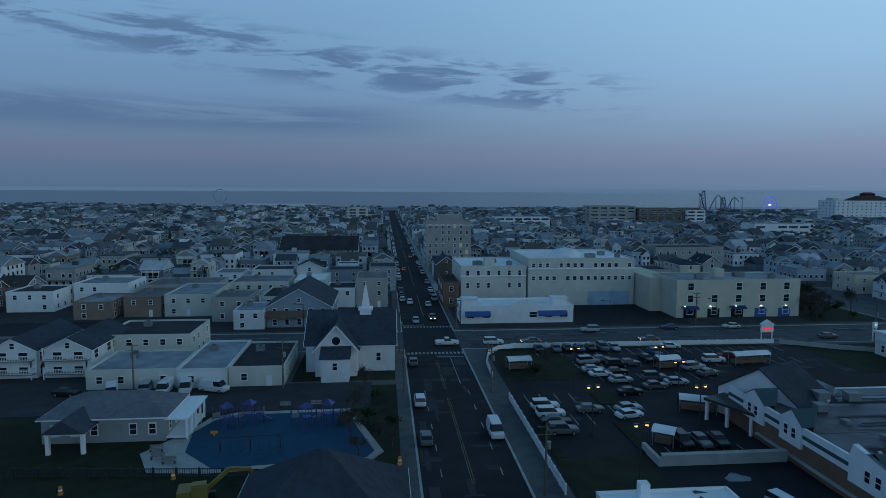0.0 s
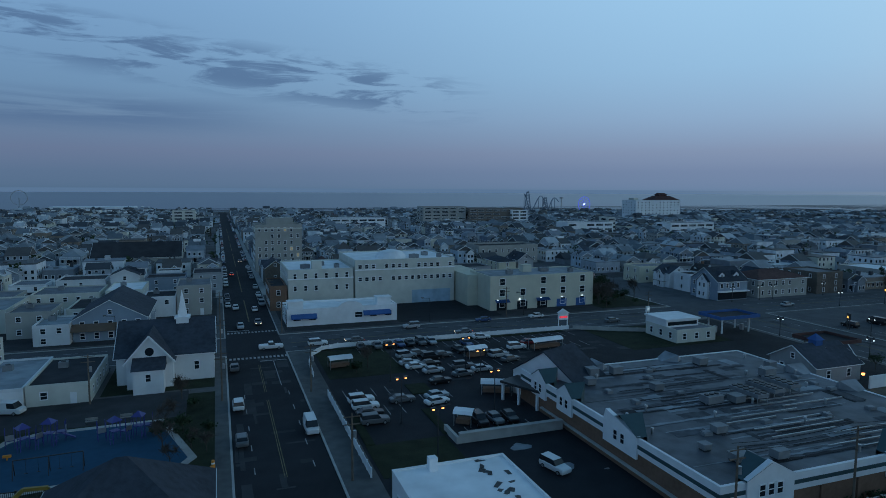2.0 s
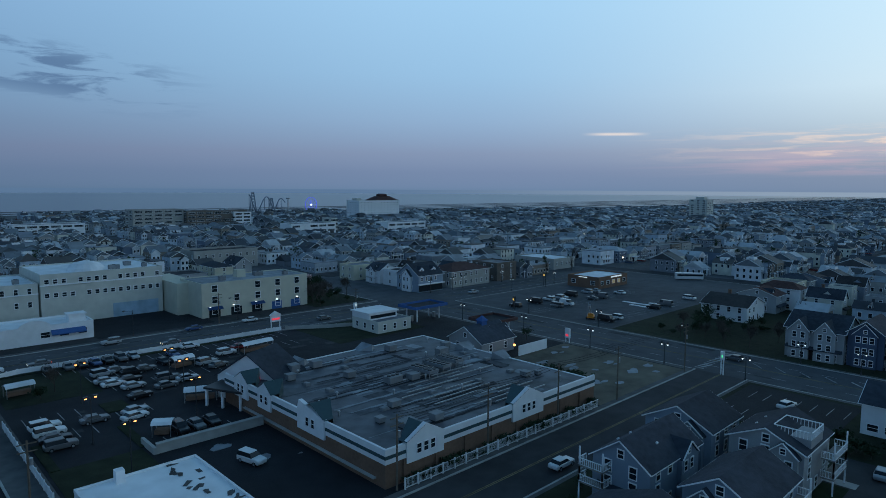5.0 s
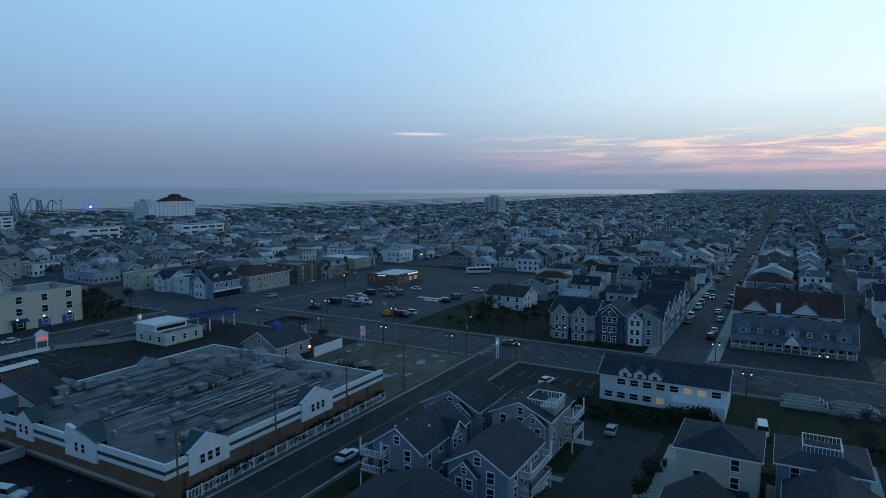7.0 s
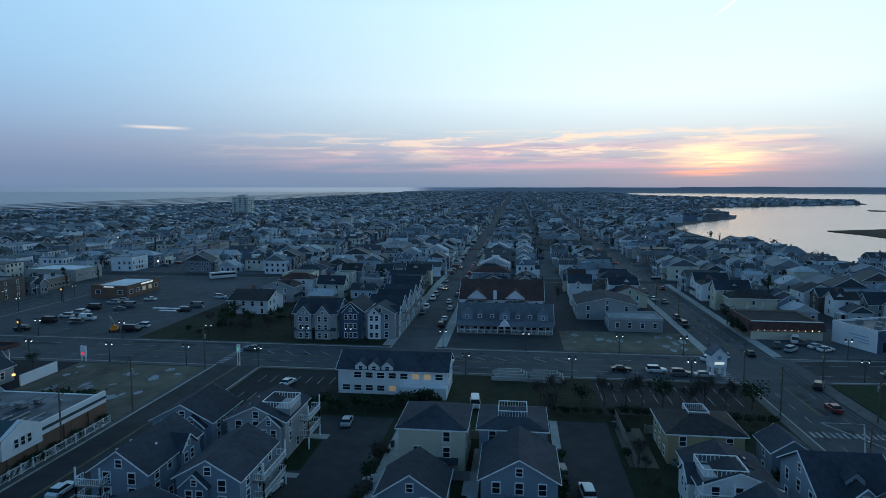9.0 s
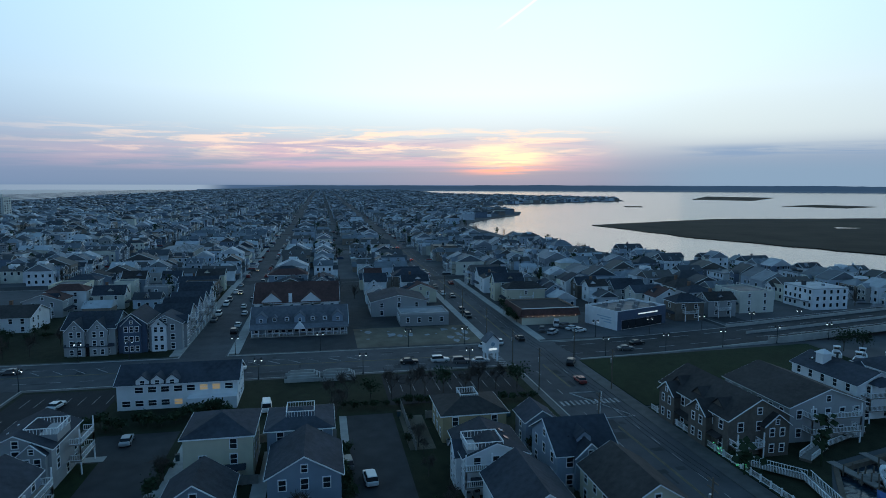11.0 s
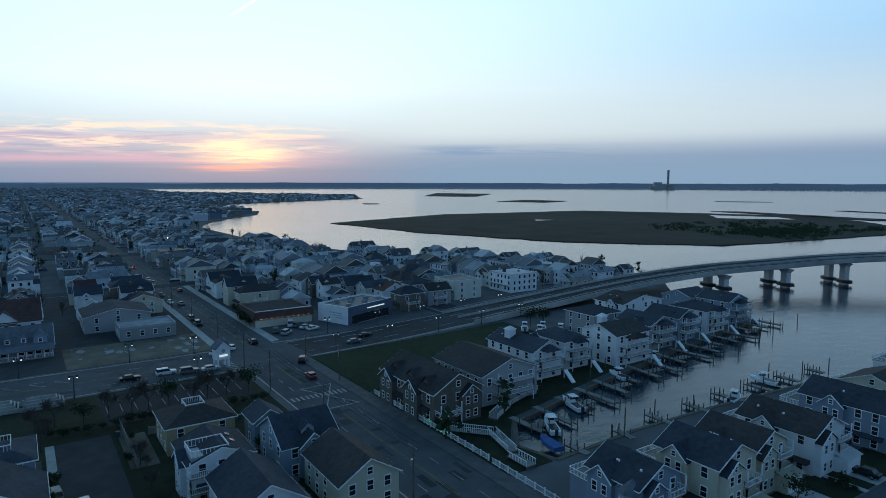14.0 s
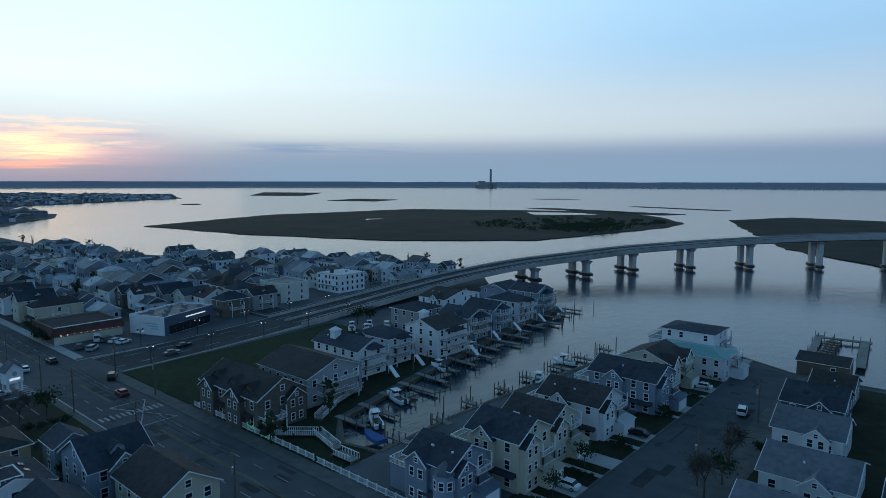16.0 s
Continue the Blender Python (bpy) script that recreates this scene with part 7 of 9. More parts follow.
yh = building("house", (90, -20, 101, -10), 7.2, "hip", rise=2.2, wall=M_SIDING_Y, storeys=3, label="cream three-storey house with hipped grey roof", group="near houses", gap=3)
building("house", (75, -18.5, 83, -10), 4.4, "gable", "x", 2.8, wall=M_SIDING_B, storeys=2, label="small blue-grey gabled house", group="near houses")
bl = building("house", (92, -32, 102, -22), 6.8, "hip", rise=1.8, wall=M_SIDING_B, storeys=3, label="blue-grey house with hipped roof and roof deck", group="near houses")
dec(bl, 0, 0, 8.5, 4.6, 4.4)
building("house", (79, -33, 90, -23), 5.3, "gable", "x", 2.8, wall=M_SIDING_B, storeys=2, label="blue-grey gabled house with shingled roof", group="near houses")
bw = building("house", (98, -62.5, 108.5, -51), 5.0, "hip", rise=2.2, wall=M_SIDING_T, storeys=2, label="tan two-storey house with hipped brown roof", top=M_SHINGLE_B, group="near houses")
dec(bw, 1, 0, 6.9, 4, 3.2)
w2h = building("house", (79, -60, 89, -50.5), 6.0, "gable", "x", 1.8, wall=M_SIDING_W, storeys=3, label="white house with shingled roof and white roof deck", group="near houses", gap=2.4)
dec(w2h, -2.6, 1.6, 7.7, 4.6, 5.4)
for k in (2.2, 4.6):
    balcony(w2h, side_pose("W", -3, k, 10.5, 10), 4, 1.6, drop=2.2)
building("house", (63, -62, 76, -52.5), 5.0, "gable", "x", 3.0, wall=M_SIDING_W, top=M_SHINGLE, storeys=2, label="white house with dark steep roof", group="near houses")
building("house", (93, -70, 99, -64.5), 5.0, "gable", "x", 1.8, wall=M_SIDING_B, storeys=2, label="small pale blue gabled house", group="near houses")
g3 = building("house", (78.5, -74, 90, -64.5), 5.4, "gable", "y", 3.4, wall=M_SIDING_B, storeys=2, label="blue-grey gambrel house with white trim", group="near houses")
dormer(g3, pose(-4.2, 0, 5.7, 0, 0, -90), wall=M_SIDING_B)
balcony(g3, side_pose("S", 3.4, 3, 11.5, 9.5), 4, 1.6)
building("house", (63, -76.5, 76, -67), 5.0, "gable", "x", 2.9, wall=M_SIDING_Y, storeys=2, label="cream cedar house with grey shingled roof", group="near houses", top=M_SHINGLE_B)
for r, wl in (((50, 8, 66, 22), M_SIDING_B), ((46, -20, 62, -8), M_SIDING_G), ((48, -34, 66, -23), M_SIDING_B), ((44, -62, 57, -50), M_SIDING_G)):
    building("house", r, 5.6, "gable", "x", 2.6, wall=wl, storeys=2, label="two-storey gabled beach house with white trim", group="near houses")

of = building("office", (125, -13.5, 135, 9.5), 5.4, "gable", "y", 2.6, wall=M_WHITE, storeys=2, label="long white two-storey office with dormers and lit windows", category="office", gap=2.3, win=(1.5, 1.1), lit=.12, group="")
for u in (-3, -.2, 2.6):
    dormer(of, pose(-5.3, u + 4, 5.2, 0, 0, -90), 2.4, 1.0, M_WHITE)
part("garage_bay", Shape().box(-7.2, -11.5, 0, -5, -2, 2.6), M_WHITE, of, "white projecting bay")
ki = thing("clock_kiosk", 147, -73, .15, -80, "pale gabled kiosk sign on four posts with a lit panel", "kiosk")
for px in (-1.4, 1.4):
    for py in (-1.0, 1.0):
        part("post", Shape().box(px - .22, py - .22, 0, px + .22, py + .22, 2.2), M_WHITE, ki)
part("cabin", Shape().box(-1.8, -1.3, 2.2, 1.8, 1.3, 5.2), M_WHITE, ki)
part("gable", Shape().poly([(-1.8, -1.3, 5.2), (1.8, -1.3, 5.2), (0, -1.3, 6.9), (-1.8, 1.3, 5.2), (1.8, 1.3, 5.2), (0, 1.3, 6.9)], [(0, 1, 2), (5, 4, 3)]), M_WHITE, ki)
kr_ = Shape()
for sg in (-1, 1):
    kr_.poly([(sg * 2.2, -1.7, 4.95), (0, -1.7, 7.0), (0, 1.7, 7.0), (sg * 2.2, 1.7, 4.95), (sg * 2.2, -1.7, 5.1), (0, -1.7, 7.15), (0, 1.7, 7.15), (sg * 2.2, 1.7, 5.1)], [(0, 1, 2, 3), (7, 6, 5, 4), (0, 4, 5, 1), (2, 6, 7, 3), (3, 7, 4, 0)])
part("roof", kr_, M_SHINGLE_L, ki)
part("panel", Shape().box(-1.1, -1.36, 2.9, 1.1, -1.3, 3.4), M_SIGNW, ki, "lit white panel")
part("clock_face", Shape().poly([(.55 * math.cos(k * math.pi / 6), -1.34, 4.4 + .55 * math.sin(k * math.pi / 6)) for k in range(12)], [tuple(range(12))]), M_MURAL, ki, "pale round clock face")
for i, (x, y) in enumerate(((139.5, -26), (139, -34))):
    tp = thing("raised_planter", x, y, .15, 0, "stepped white raised planters beside the avenue", "planter", "raised planters")
    for k in range(3):
        part("box_wall", Shape().box(-2.4 + k * .8, -4 + k * .6, 0, -2.1 + k * .8, 4 - k * .6, .9 + .4 * k), M_CONC, tp)
        part("box_wall", Shape().box(2.1 - k * .3, -4 + k * .6, 0, 2.4 - k * .3, 4 - k * .6, .9 + .4 * k), M_CONC, tp)
        part("end_wall", Shape().box(-2.1 + k * .8, -4 + k * .6, 0, 2.1 - k * .3, -3.7 + k * .6, .9 + .4 * k), M_CONC, tp)

du = building("townhouse", (170, 23, 183, 35.5), 7.4, "gable", "y", 3.2, wall=M_SIDING_G, storeys=3, label="grey shingled townhouse with twin white-trimmed gables and dark garage", category="house", gap=2.4)
for u in (-3.1, 2.4):
    cross_gable(du, "W", u, 4.4, .9, 7.0, 2.6, M_SIDING_G, M_SHINGLE, 13, 12.5, 5, 2)
# no real opening: a black panel gives the shade inside the garage
part("garage_opening", Shape().box(-6.6, -4.0, 0, -6.4, 2.4, 2.6), M_RUBBER, du, "dark panel painted as the shade in an open garage")
pent(du, "W", 3.3, 12, 13, 12.5, M_SHINGLE)
nv = building("townhouse", (171, 15.5, 184, 22.6), 8.2, "gable", "x", 2.6, wall=M_SIDING_N, storeys=3, label="navy townhouse with white-framed windows", category="house", gap=2.2)
cross_gable(nv, "W", 0, 4.6, .7, 7.8, 2.4, M_SIDING_N, M_SHINGLE, 13, 7.1, 5, 3)
ct_ = building("townhouse", (172, 6.8, 180, 15.2), 7.6, "gable", "x", 2.2, wall=M_SIDING_G, storeys=3, label="grey corner townhouse with gables and white bays", category="house", gap=2.4)
cross_gable(ct_, "W", -1.5, 3.6, .8, 7.2, 1.7, M_SIDING_W, M_SHINGLE, 8, 8.4, 4, 2)
cross_gable(ct_, "S", 0, 3.6, .8, 7.2, 1.7, M_SIDING_G, M_SHINGLE, 8, 8.4, 4, 2)
for i in range(4):
    rw_ = building("townhouse", (184 + i * 10.5, 7.2, 193.5 + i * 10.5, 17), 7.4, "gable", "y", 2.4, wall=(M_SIDING_G, M_SIDING_B)[i % 2], storeys=3, label="grey row townhouse with stacked balconies beside the street", category="house", group="row houses", gap=2.6)
    for k in (2.6, 5.0):
        balcony(rw_, side_pose("S", 0, k, 9.5, 9.8), 5, 1.4, drop=2.5)
inn = building("inn", (184, -38, 195, -10), 3.3, "gable", "y", 4.5, wall=M_SIDING_B, top=M_SHINGLE_L, storeys=1, label="long blue-grey inn with dormers and a white-posted porch", category="inn", gap=1.9, win=(1.2, 1.5), lit=.04)
for u in (-11.2, 0, 11.2):
    dormer(inn, pose(-5.1, u, 3.7, 0, 0, -90), 3.2, 1.7, M_SIDING_B, M_SHINGLE_L, 4.5)
for u in (-7.4, -3.8, 3.8, 7.4):
    dormer(inn, pose(-4.6, u, 4.1, 0, 0, -90), 1.5, 1.2, M_SIDING_B, M_SHINGLE_L, 3.0)
ip = part("porch", Shape().box(-8.2, -14, 0, -5.5, 14, .5), M_DOCK, inn, "raised porch floor")
part("porch_roof", Shape().poly([(-8.5, -14.3, 2.7), (-8.5, 14.3, 2.7), (-5.5, 14.3, 3.5), (-5.5, -14.3, 3.5), (-8.5, -14.3, 2.5), (-8.5, 14.3, 2.5), (-5.5, 14.3, 2.6), (-5.5, -14.3, 2.6)], [(3, 2, 1, 0), (0, 1, 5, 4), (4, 5, 6, 7), (1, 2, 6, 5), (3, 0, 4, 7)]), M_SHINGLE_L, ip)
part("porch_gable", Shape().poly([(-8.9, -1.7, 2.6), (-8.9, 1.7, 2.6), (-8.9, 0, 4.3), (-6, -1.7, 2.6), (-6, 1.7, 2.6), (-6, 0, 4.3)], [(0, 1, 2), (0, 2, 5, 3), (1, 4, 5, 2), (0, 3, 4, 1)]), M_TRIM, ip, "white gabled portico")
for i in range(15):
    part("post", Shape().box(-8.2, -13.9 + i * 1.97, .5, -8.0, -13.7 + i * 1.97, 2.6), M_TRIM, ip)
irl = Shape().box(-8.16, -13.9, 1.3, -8.06, -1.6, 1.4).box(-8.16, 1.6, 1.3, -8.06, 13.9, 1.4)
for i in range(80):
    v = -13.8 + i * .349
    if abs(v) > 1.6:
        irl.box(-8.13, v - .03, .5, -8.09, v + .03, 1.3)
part("railing", irl, M_TRIM, ip, "white porch railing")
steep = building("inn_annex", (203, -36, 222, -9), 6.5, "gable", "y", 5.2, wall=M_SIDING_W, top=M_RED, storeys=2, label="tall annex with steep red-brown roof and gables", category="inn", gap=3)
for u in (-4.5, 8):
    dormer(steep, pose(-9.5, u, 5.6, 0, 0, -90), 6.4, 1.4, M_SIDING_W, M_RED, 7)
part("gable_trim", Shape().box(-9.7, 1.5, 6.0, -9.5, 2.6, 9.5), M_TRIM, steep)
building("house", (201, 56, 215, 70), 4.8, "gable", "y", 2.6, wall=M_SIDING_W, top=M_SHINGLE_B, storeys=2, label="white house with brown roof and chimney", chimney=True)
re = building("restaurant", (184, -112.5, 202, -93.5), 4.8, "flat", wall=M_BRICK_O, top=M_BLACKROOF, storeys=1, label="low brown restaurant with a row of warm lamps", category="restaurant", gap=5, win=(2, 1.3), lip=.5, lit=.3, sides="W")
part("base_wall", Shape().box(-9.15, -9.6, 0, -9.0, 9.6, 2.4), M_STUCCO, re, "pale lower wall")
for sd_, ln_ in (("W", 19.6), ("S", 18.6), ("N", 18.6)):
    part("mansard", Shape().poly([(-ln_ / 2, -.9, 2.9), (ln_ / 2, -.9, 2.9), (ln_ / 2 - .2, -.1, 5.3), (-ln_ / 2 + .2, -.1, 5.3), (-ln_ / 2, 0, 2.9), (ln_ / 2, 0, 2.9)], [(0, 1, 2, 3), (4, 5, 1, 0), (0, 3, 4), (1, 5, 2)]), M_RED, re, "red-brown shingled skirt roof", at=side_pose(sd_, 0, 0, 18, 19))
part("roof_edge", Shape().box(-9.1, -9.6, 5.2, -8.8, 9.6, 5.5), M_TRIM, re, "pale roof edge")
for i in range(10):
    part("wall_lamp", Shape().box(-10.05, -8.25 + i * 1.8, 2.95, -9.9, -8.1 + i * 1.8, 3.1), M_HEAD, re, "warm wall lamp")
au = building("shop_hall", (174.5, -138.8, 188.5, -116.8), 5.6, "flat", wall=M_WHITE, top=M_GROOF, storeys=1, label="white flat-roofed showroom with dark glazing", category="shop", gap=30, sides="", lip=.6)
au.matrix_basis = pose(181.5, -127.8, 0, 0, 0, 20.9)
part("fascia", Shape().box(-7.2, -11.05, 3.2, -6.98, 11.05, 6.1), M_SIDING_N, au, "navy shopfront band")
part("pier", Shape().box(-7.2, -11.05, 0, -6.98, -9.4, 3.2), M_SIDING_N, au)
part("pier", Shape().box(-7.2, 9.4, 0, -6.98, 11.05, 3.2), M_SIDING_N, au)
for k in range(6):
    part("glazing", Shape().box(-7.12, -9.3 + k * 3.1, .3, -7.0, -6.35 + k * 3.1, 3.1), M_GLASS, au, "dark shopfront glazing")
part("sign", Shape().box(-7.28, -7, 4.4, -7.2, 2, 4.75), M_SIGNW, au, "lit strip of unreadable lettering")
for k in range(3):
    part("lettering", Shape().box(-4.5, 11.03, 3.6 - k * .8, 1.5 - k * 1.4, 11.08, 3.9 - k * .8), M_MURAL, au, "pale blue bars of unreadable lettering")
for k in range(7):
    part("roof_unit", Shape().box(-.7, -.6, 5.6, .7, .6, 6.6), M_UNIT, au, at=pose(-4 + (k % 3) * 4, -8 + k * 2.6, 0))
building("workshop", (205, -66, 222, -47), 5.2, "gable", "x", 2.2, wall=M_SIDING_G, top=M_SHINGLE, storeys=2, label="white gabled workshop behind a lot", category="workshop", gap=5)
building("workshop", (189, -70.5, 200, -55), 3.8, "flat", wall=M_SIDING_G, top=M_ROOF_PALE, storeys=1, label="low pale flat-roofed shed", category="workshop", gap=3)
mc = building("diner", (224, 122, 246, 137), 4.4, "flat", wall=M_BRICK, top=M_WROOF, storeys=1, label="low diner with white roof edge and lit sign strips", category="restaurant", gap=4, lit=.3, win=(2, 1.4), lip=.6)
part("sign", Shape().box(-11.2, -2, 4.3, -11.0, 2, 4.6), M_SIGNW, mc, "lit white strip")
part("sign", Shape().box(-2, -7.75, 4.2, 6, -7.55, 4.7), M_SIGNW, mc, "lit white strip")
building("flat_hall", (262, 172, 280, 197), 5, "flat", wall=M_STUCCO_H, top=M_WROOF, storeys=1, label="pale flat-roofed hall beside the avenue", category="building", gap=4)
building("motel_hall", (183, 165, 206, 180), 6.4, "hip", rise=2.8, wall=M_STUCCO_H, top=M_RED, storeys=2, label="brown hall with a hipped roof", category="building", gap=3)
cor = building("corner_house", (165, 165, 178, 178), 6.6, "gable", "x", 4.2, wall=M_SIDING_B, storeys=2, label="pale blue corner house with dormers over dark shopfronts", category="house", gap=2.2)
for u in (-3.2, 3.2):
    dormer(cor, pose(u, -4.6, 7.4), 2.4, 1.2, M_SIDING_W, M_SHINGLE, 3.5)
part("shopfront", Shape().box(-6.3, -6.62, .3, 6.3, -6.5, 2.7), M_GLASS, cor, "dark shopfront glazing")
part("sign_band", Shape().box(-6.6, -7.6, 2.9, 6.6, -6.5, 3.3), M_WHITE, cor, "white canopy band")
cross_gable(cor, "W", 0, 5, 1.0, 6.2, 2.4, M_SIDING_W, M_SHINGLE, 13, 13, 4, 2)
building("pink_house", (140 - 16, 200, 139, 212), 5.4, "flat", wall=M_PINK, top=M_WROOF, storeys=2, label="pink house with a flat roof", category="house", gap=3)
gs = building("gas_station", (113, 84, 125, 95), 3.6, "gable", "x", 3.2, wall=M_SIDING_G, top=M_SHINGLE, storeys=1, label="small grey filling station shop with a blue roof cupola", category="filling station", gap=4)
part("cupola", Shape().box(-.9, -.9, 6.2, .9, .9, 7.6).taper(-1.2, -1.2, 7.6, 1.2, 1.2, 8.8, .05), M_BLUE, gs, "blue cupola")
cross_gable(gs, "E", -1.5, 5, 1.0, 3.4, 2.8, M_SIDING_W, M_SHINGLE, 12, 11, 5, 1)
part("screen_wall", Shape().box(2, -10.5, 0, 13, -10.2, 2.6), M_WHITE, gs, "low white screen wall")
part("wall_lamp", Shape().box(1.2, -9.6, 2.6, 1.7, -9.2, 3.0), M_LAMP_O, gs, "orange glowing wall lamp")


def pump_canopy(x, y, w, d, h, edge, label):
    """A flat pump roof on four posts with two pumps under it."""
    ob = thing("pump_canopy", x, y, .16, 0, label, "canopy", "pump canopies")
    part("roof", Shape().box(-w / 2, -d / 2, h, w / 2, d / 2, h + .15), M_BLACKROOF, ob)
    for x0, y0, x1, y1 in ((-w / 2 - .1, -d / 2 - .1, w / 2 + .1, -d / 2 + .15), (-w / 2 - .1, d / 2 - .15, w / 2 + .1, d / 2 + .1), (-w / 2 - .1, -d / 2 + .15, -w / 2 + .15, d / 2 - .15), (w / 2 - .15, -d / 2 + .15, w / 2 + .1, d / 2 - .15)):
        part("edge", Shape().box(x0, y0, h - .1, x1, y1, h + .75), edge, ob)
    for px in (-w * .35, w * .35):
        for py in (-d * .3, d * .3):
            part("post", Shape().box(px - .15, py - .15, 0, px + .15, py + .15, h), M_WHITE, ob)
        part("pump", Shape().box(px - .3, -.5, 0, px + .3, .5, 1.7), M_STEEL, ob)


pump_canopy(134, 99, 10, 9, 4.0, M_RED, "dark flat pump canopy with red edges")
pump_canopy(133, 127, 13, 8, 4.2, M_BLUE, "dark flat pump canopy with blue edges")
gcn = building("garden_centre", (110, 120, 122, 132), 3.2, "flat", wall=M_STUCCO_W, top=M_GROOF, storeys=1, label="small pale roadside shop with a raised window band", category="shop", gap=3, lip=.3)
part("upper_band", Shape().box(-6, -2, 3.2, 4, 6, 5.0).box(-6.4, -2.4, 5.0, 4.4, 6.4, 5.4), M_WHITE, gcn, "white raised upper storey")
part("window_strip", Shape().box(-5.5, -2.06, 3.7, 3.5, -1.98, 4.6), M_GLASS, gcn, "strip of dark windows")
sto = building("storage_hall", (375, 45, 425, 66), 4.6, "gable", "x", 1.6, wall=M_STUCCO_H, top=M_ROOF_PALE, storeys=1, label="long low storage hall with a pale ribbed roof", category="hall", gap=6, sides="W")
for k in range(12):
    part("roof_rib", Shape().beam((-23 + k * 4.2, -10.7, 4.75), (-23 + k * 4.2, 0, 6.4), .14), M_UNIT, sto)
lift = thing("boom_lift", 172, 92, .17, 30, "orange articulated boom lift standing on the lot", "boom lift")
part("chassis", Shape().box(-1.9, -1.1, .5, 1.9, 1.1, 1.0).box(-1.1, -.8, 1.0, .9, .8, 1.7), M_ORANGE, lift)
for wx in (-1.5, 1.5):
    for wy in (-1.2, 1.2):
        part("wheel", TYRE, None, lift, at=Matrix.Translation((wx, wy, .45)) @ Matrix.Rotation(radians(90), 4, "Z") @ Matrix.Scale(1.4, 4))
part("boom", Shape().beam((.5, 0, 1.7), (-9, 0, 6), .15).beam((-.5, .5, 1.7), (-7.5, .5, 6.2), .11), M_WHITE, lift)

# bays, skirts and roof details that break up the near houses
for ob_, side, u, gw, out, h_, rs, wl, tp, w_, d_, sky in (
        (h1, "S", 2.5, 4, .6, 6.0, 1.7, M_SIDING_B, M_SHINGLE, 13.5, 8, 3), (h2, "W", -1.5, 3.4, .7, 5.6, 1.6, M_SIDING_B, M_SHINGLE, 12, 8.5, 4), (h3, "W", 2, 4, .8, 5.8, 1.6, M_SIDING_B, M_SHINGLE, 10, 10, 3), (h4, "W", 2.4, 3.6, .8, 6.0, 1.6, M_SIDING_G, M_SHINGLE, 11, 9.5, 3),
        (w2h, "N", 1, 4, .8, 5.4, 1.6, M_SIDING_W, M_SHINGLE, 10, 9.5, 3), (g3, "W", 0, 4.4, .9, 5.2, 2.0, M_SIDING_B, M_SHINGLE, 11.5, 9.5, 3)):
    cross_gable(ob_, side, u, gw, out, h_, rs, wl, tp, w_, d_)
    skylights(ob_, w_, d_, h_ + .4, 2.2, "x", sky, int(u * 10 + gw))
for ob_, w_, d_ in ((h1, 13.5, 8), (yh, 11, 10), (bl, 10, 10), (w2h, 10, 9.5)):
    pent(ob_, "W", 2.9, d_ * .8, w_, d_, M_SHINGLE)

# ---- bayside ----
cA = building("condo_house", (84, -108, 105, -96.5), 6.4, "gable", "x", 3.2, wall=M_CEDAR, top=M_SHINGLE_B, storeys=2, label="dark cedar condo house with white trim and gables", group="bayside houses", gap=2.6)
for u in (-6, 0, 6.5):
    dormer(cA, pose(u, 4.6, 6.0, 0, 0, 180), 3.6, 1.0, M_CEDAR, M_SHINGLE_B, 4)
for u in (-6.5, 3.5):
    cross_gable(cA, "N", u, 5.2, 1.2, 5.6, 2.0, M_CEDAR, M_SHINGLE_B, 21, 11.5, 5)
cross_gable(cA, "W", 2.5, 4.6, 1.2, 5.4, 1.8, M_CEDAR, M_SHINGLE_B, 21, 11.5)
pent(cA, "N", 3.2, 18, 21, 11.5, M_SHINGLE_B)
balcony(cA, side_pose("W", -3, 2.2, 21, 11.5), 5, 2.2, drop=2.2)
cB = building("condo_house", (87, -126, 105, -110.5), 6.6, "gable", "x", 2.8, wall=M_SIDING_G, top=M_SHINGLE_B, storeys=2, label="grey condo house with brown shingled roof and stair", group="bayside houses", gap=2.8)
for k in (2.2, 4.8):
    balcony(cB, side_pose("W", 0, k, 18, 15.5), 10, 2.2, drop=2.4)
BAY = [((94, -140.5, 111, -131), 7.0, M_SIDING_W, M_SHINGLE, "gable"), ((96, -152, 108, -143.5), 7.2, M_SIDING_W, M_SHINGLE, "hip"), ((91, -170, 103, -157), 8.0, M_SIDING_W, M_SHINGLE_B, "gable"), ((96, -187, 108, -177), 7.2, M_SIDING_G, M_SHINGLE, "gable"), ((98, -201, 110, -192.5), 7.0, M_SIDING_B, M_SHINGLE, "gable"),
       ((99, -218, 112, -208), 7.0, M_SIDING_W, M_SHINGLE, "hip"), ((102, -236, 114, -225), 7.8, M_SIDING_B, M_SHINGLE, "gable"), ((120, -214, 132, -194), 7.4, M_SIDING_W, M_SHINGLE_B, "gable"), ((118, -240, 130, -228), 6.4, M_SIDING_B, M_SHINGLE, "gable"), ((115, -187, 127, -175), 6.8, M_SIDING_G, M_SHINGLE, "hip")]
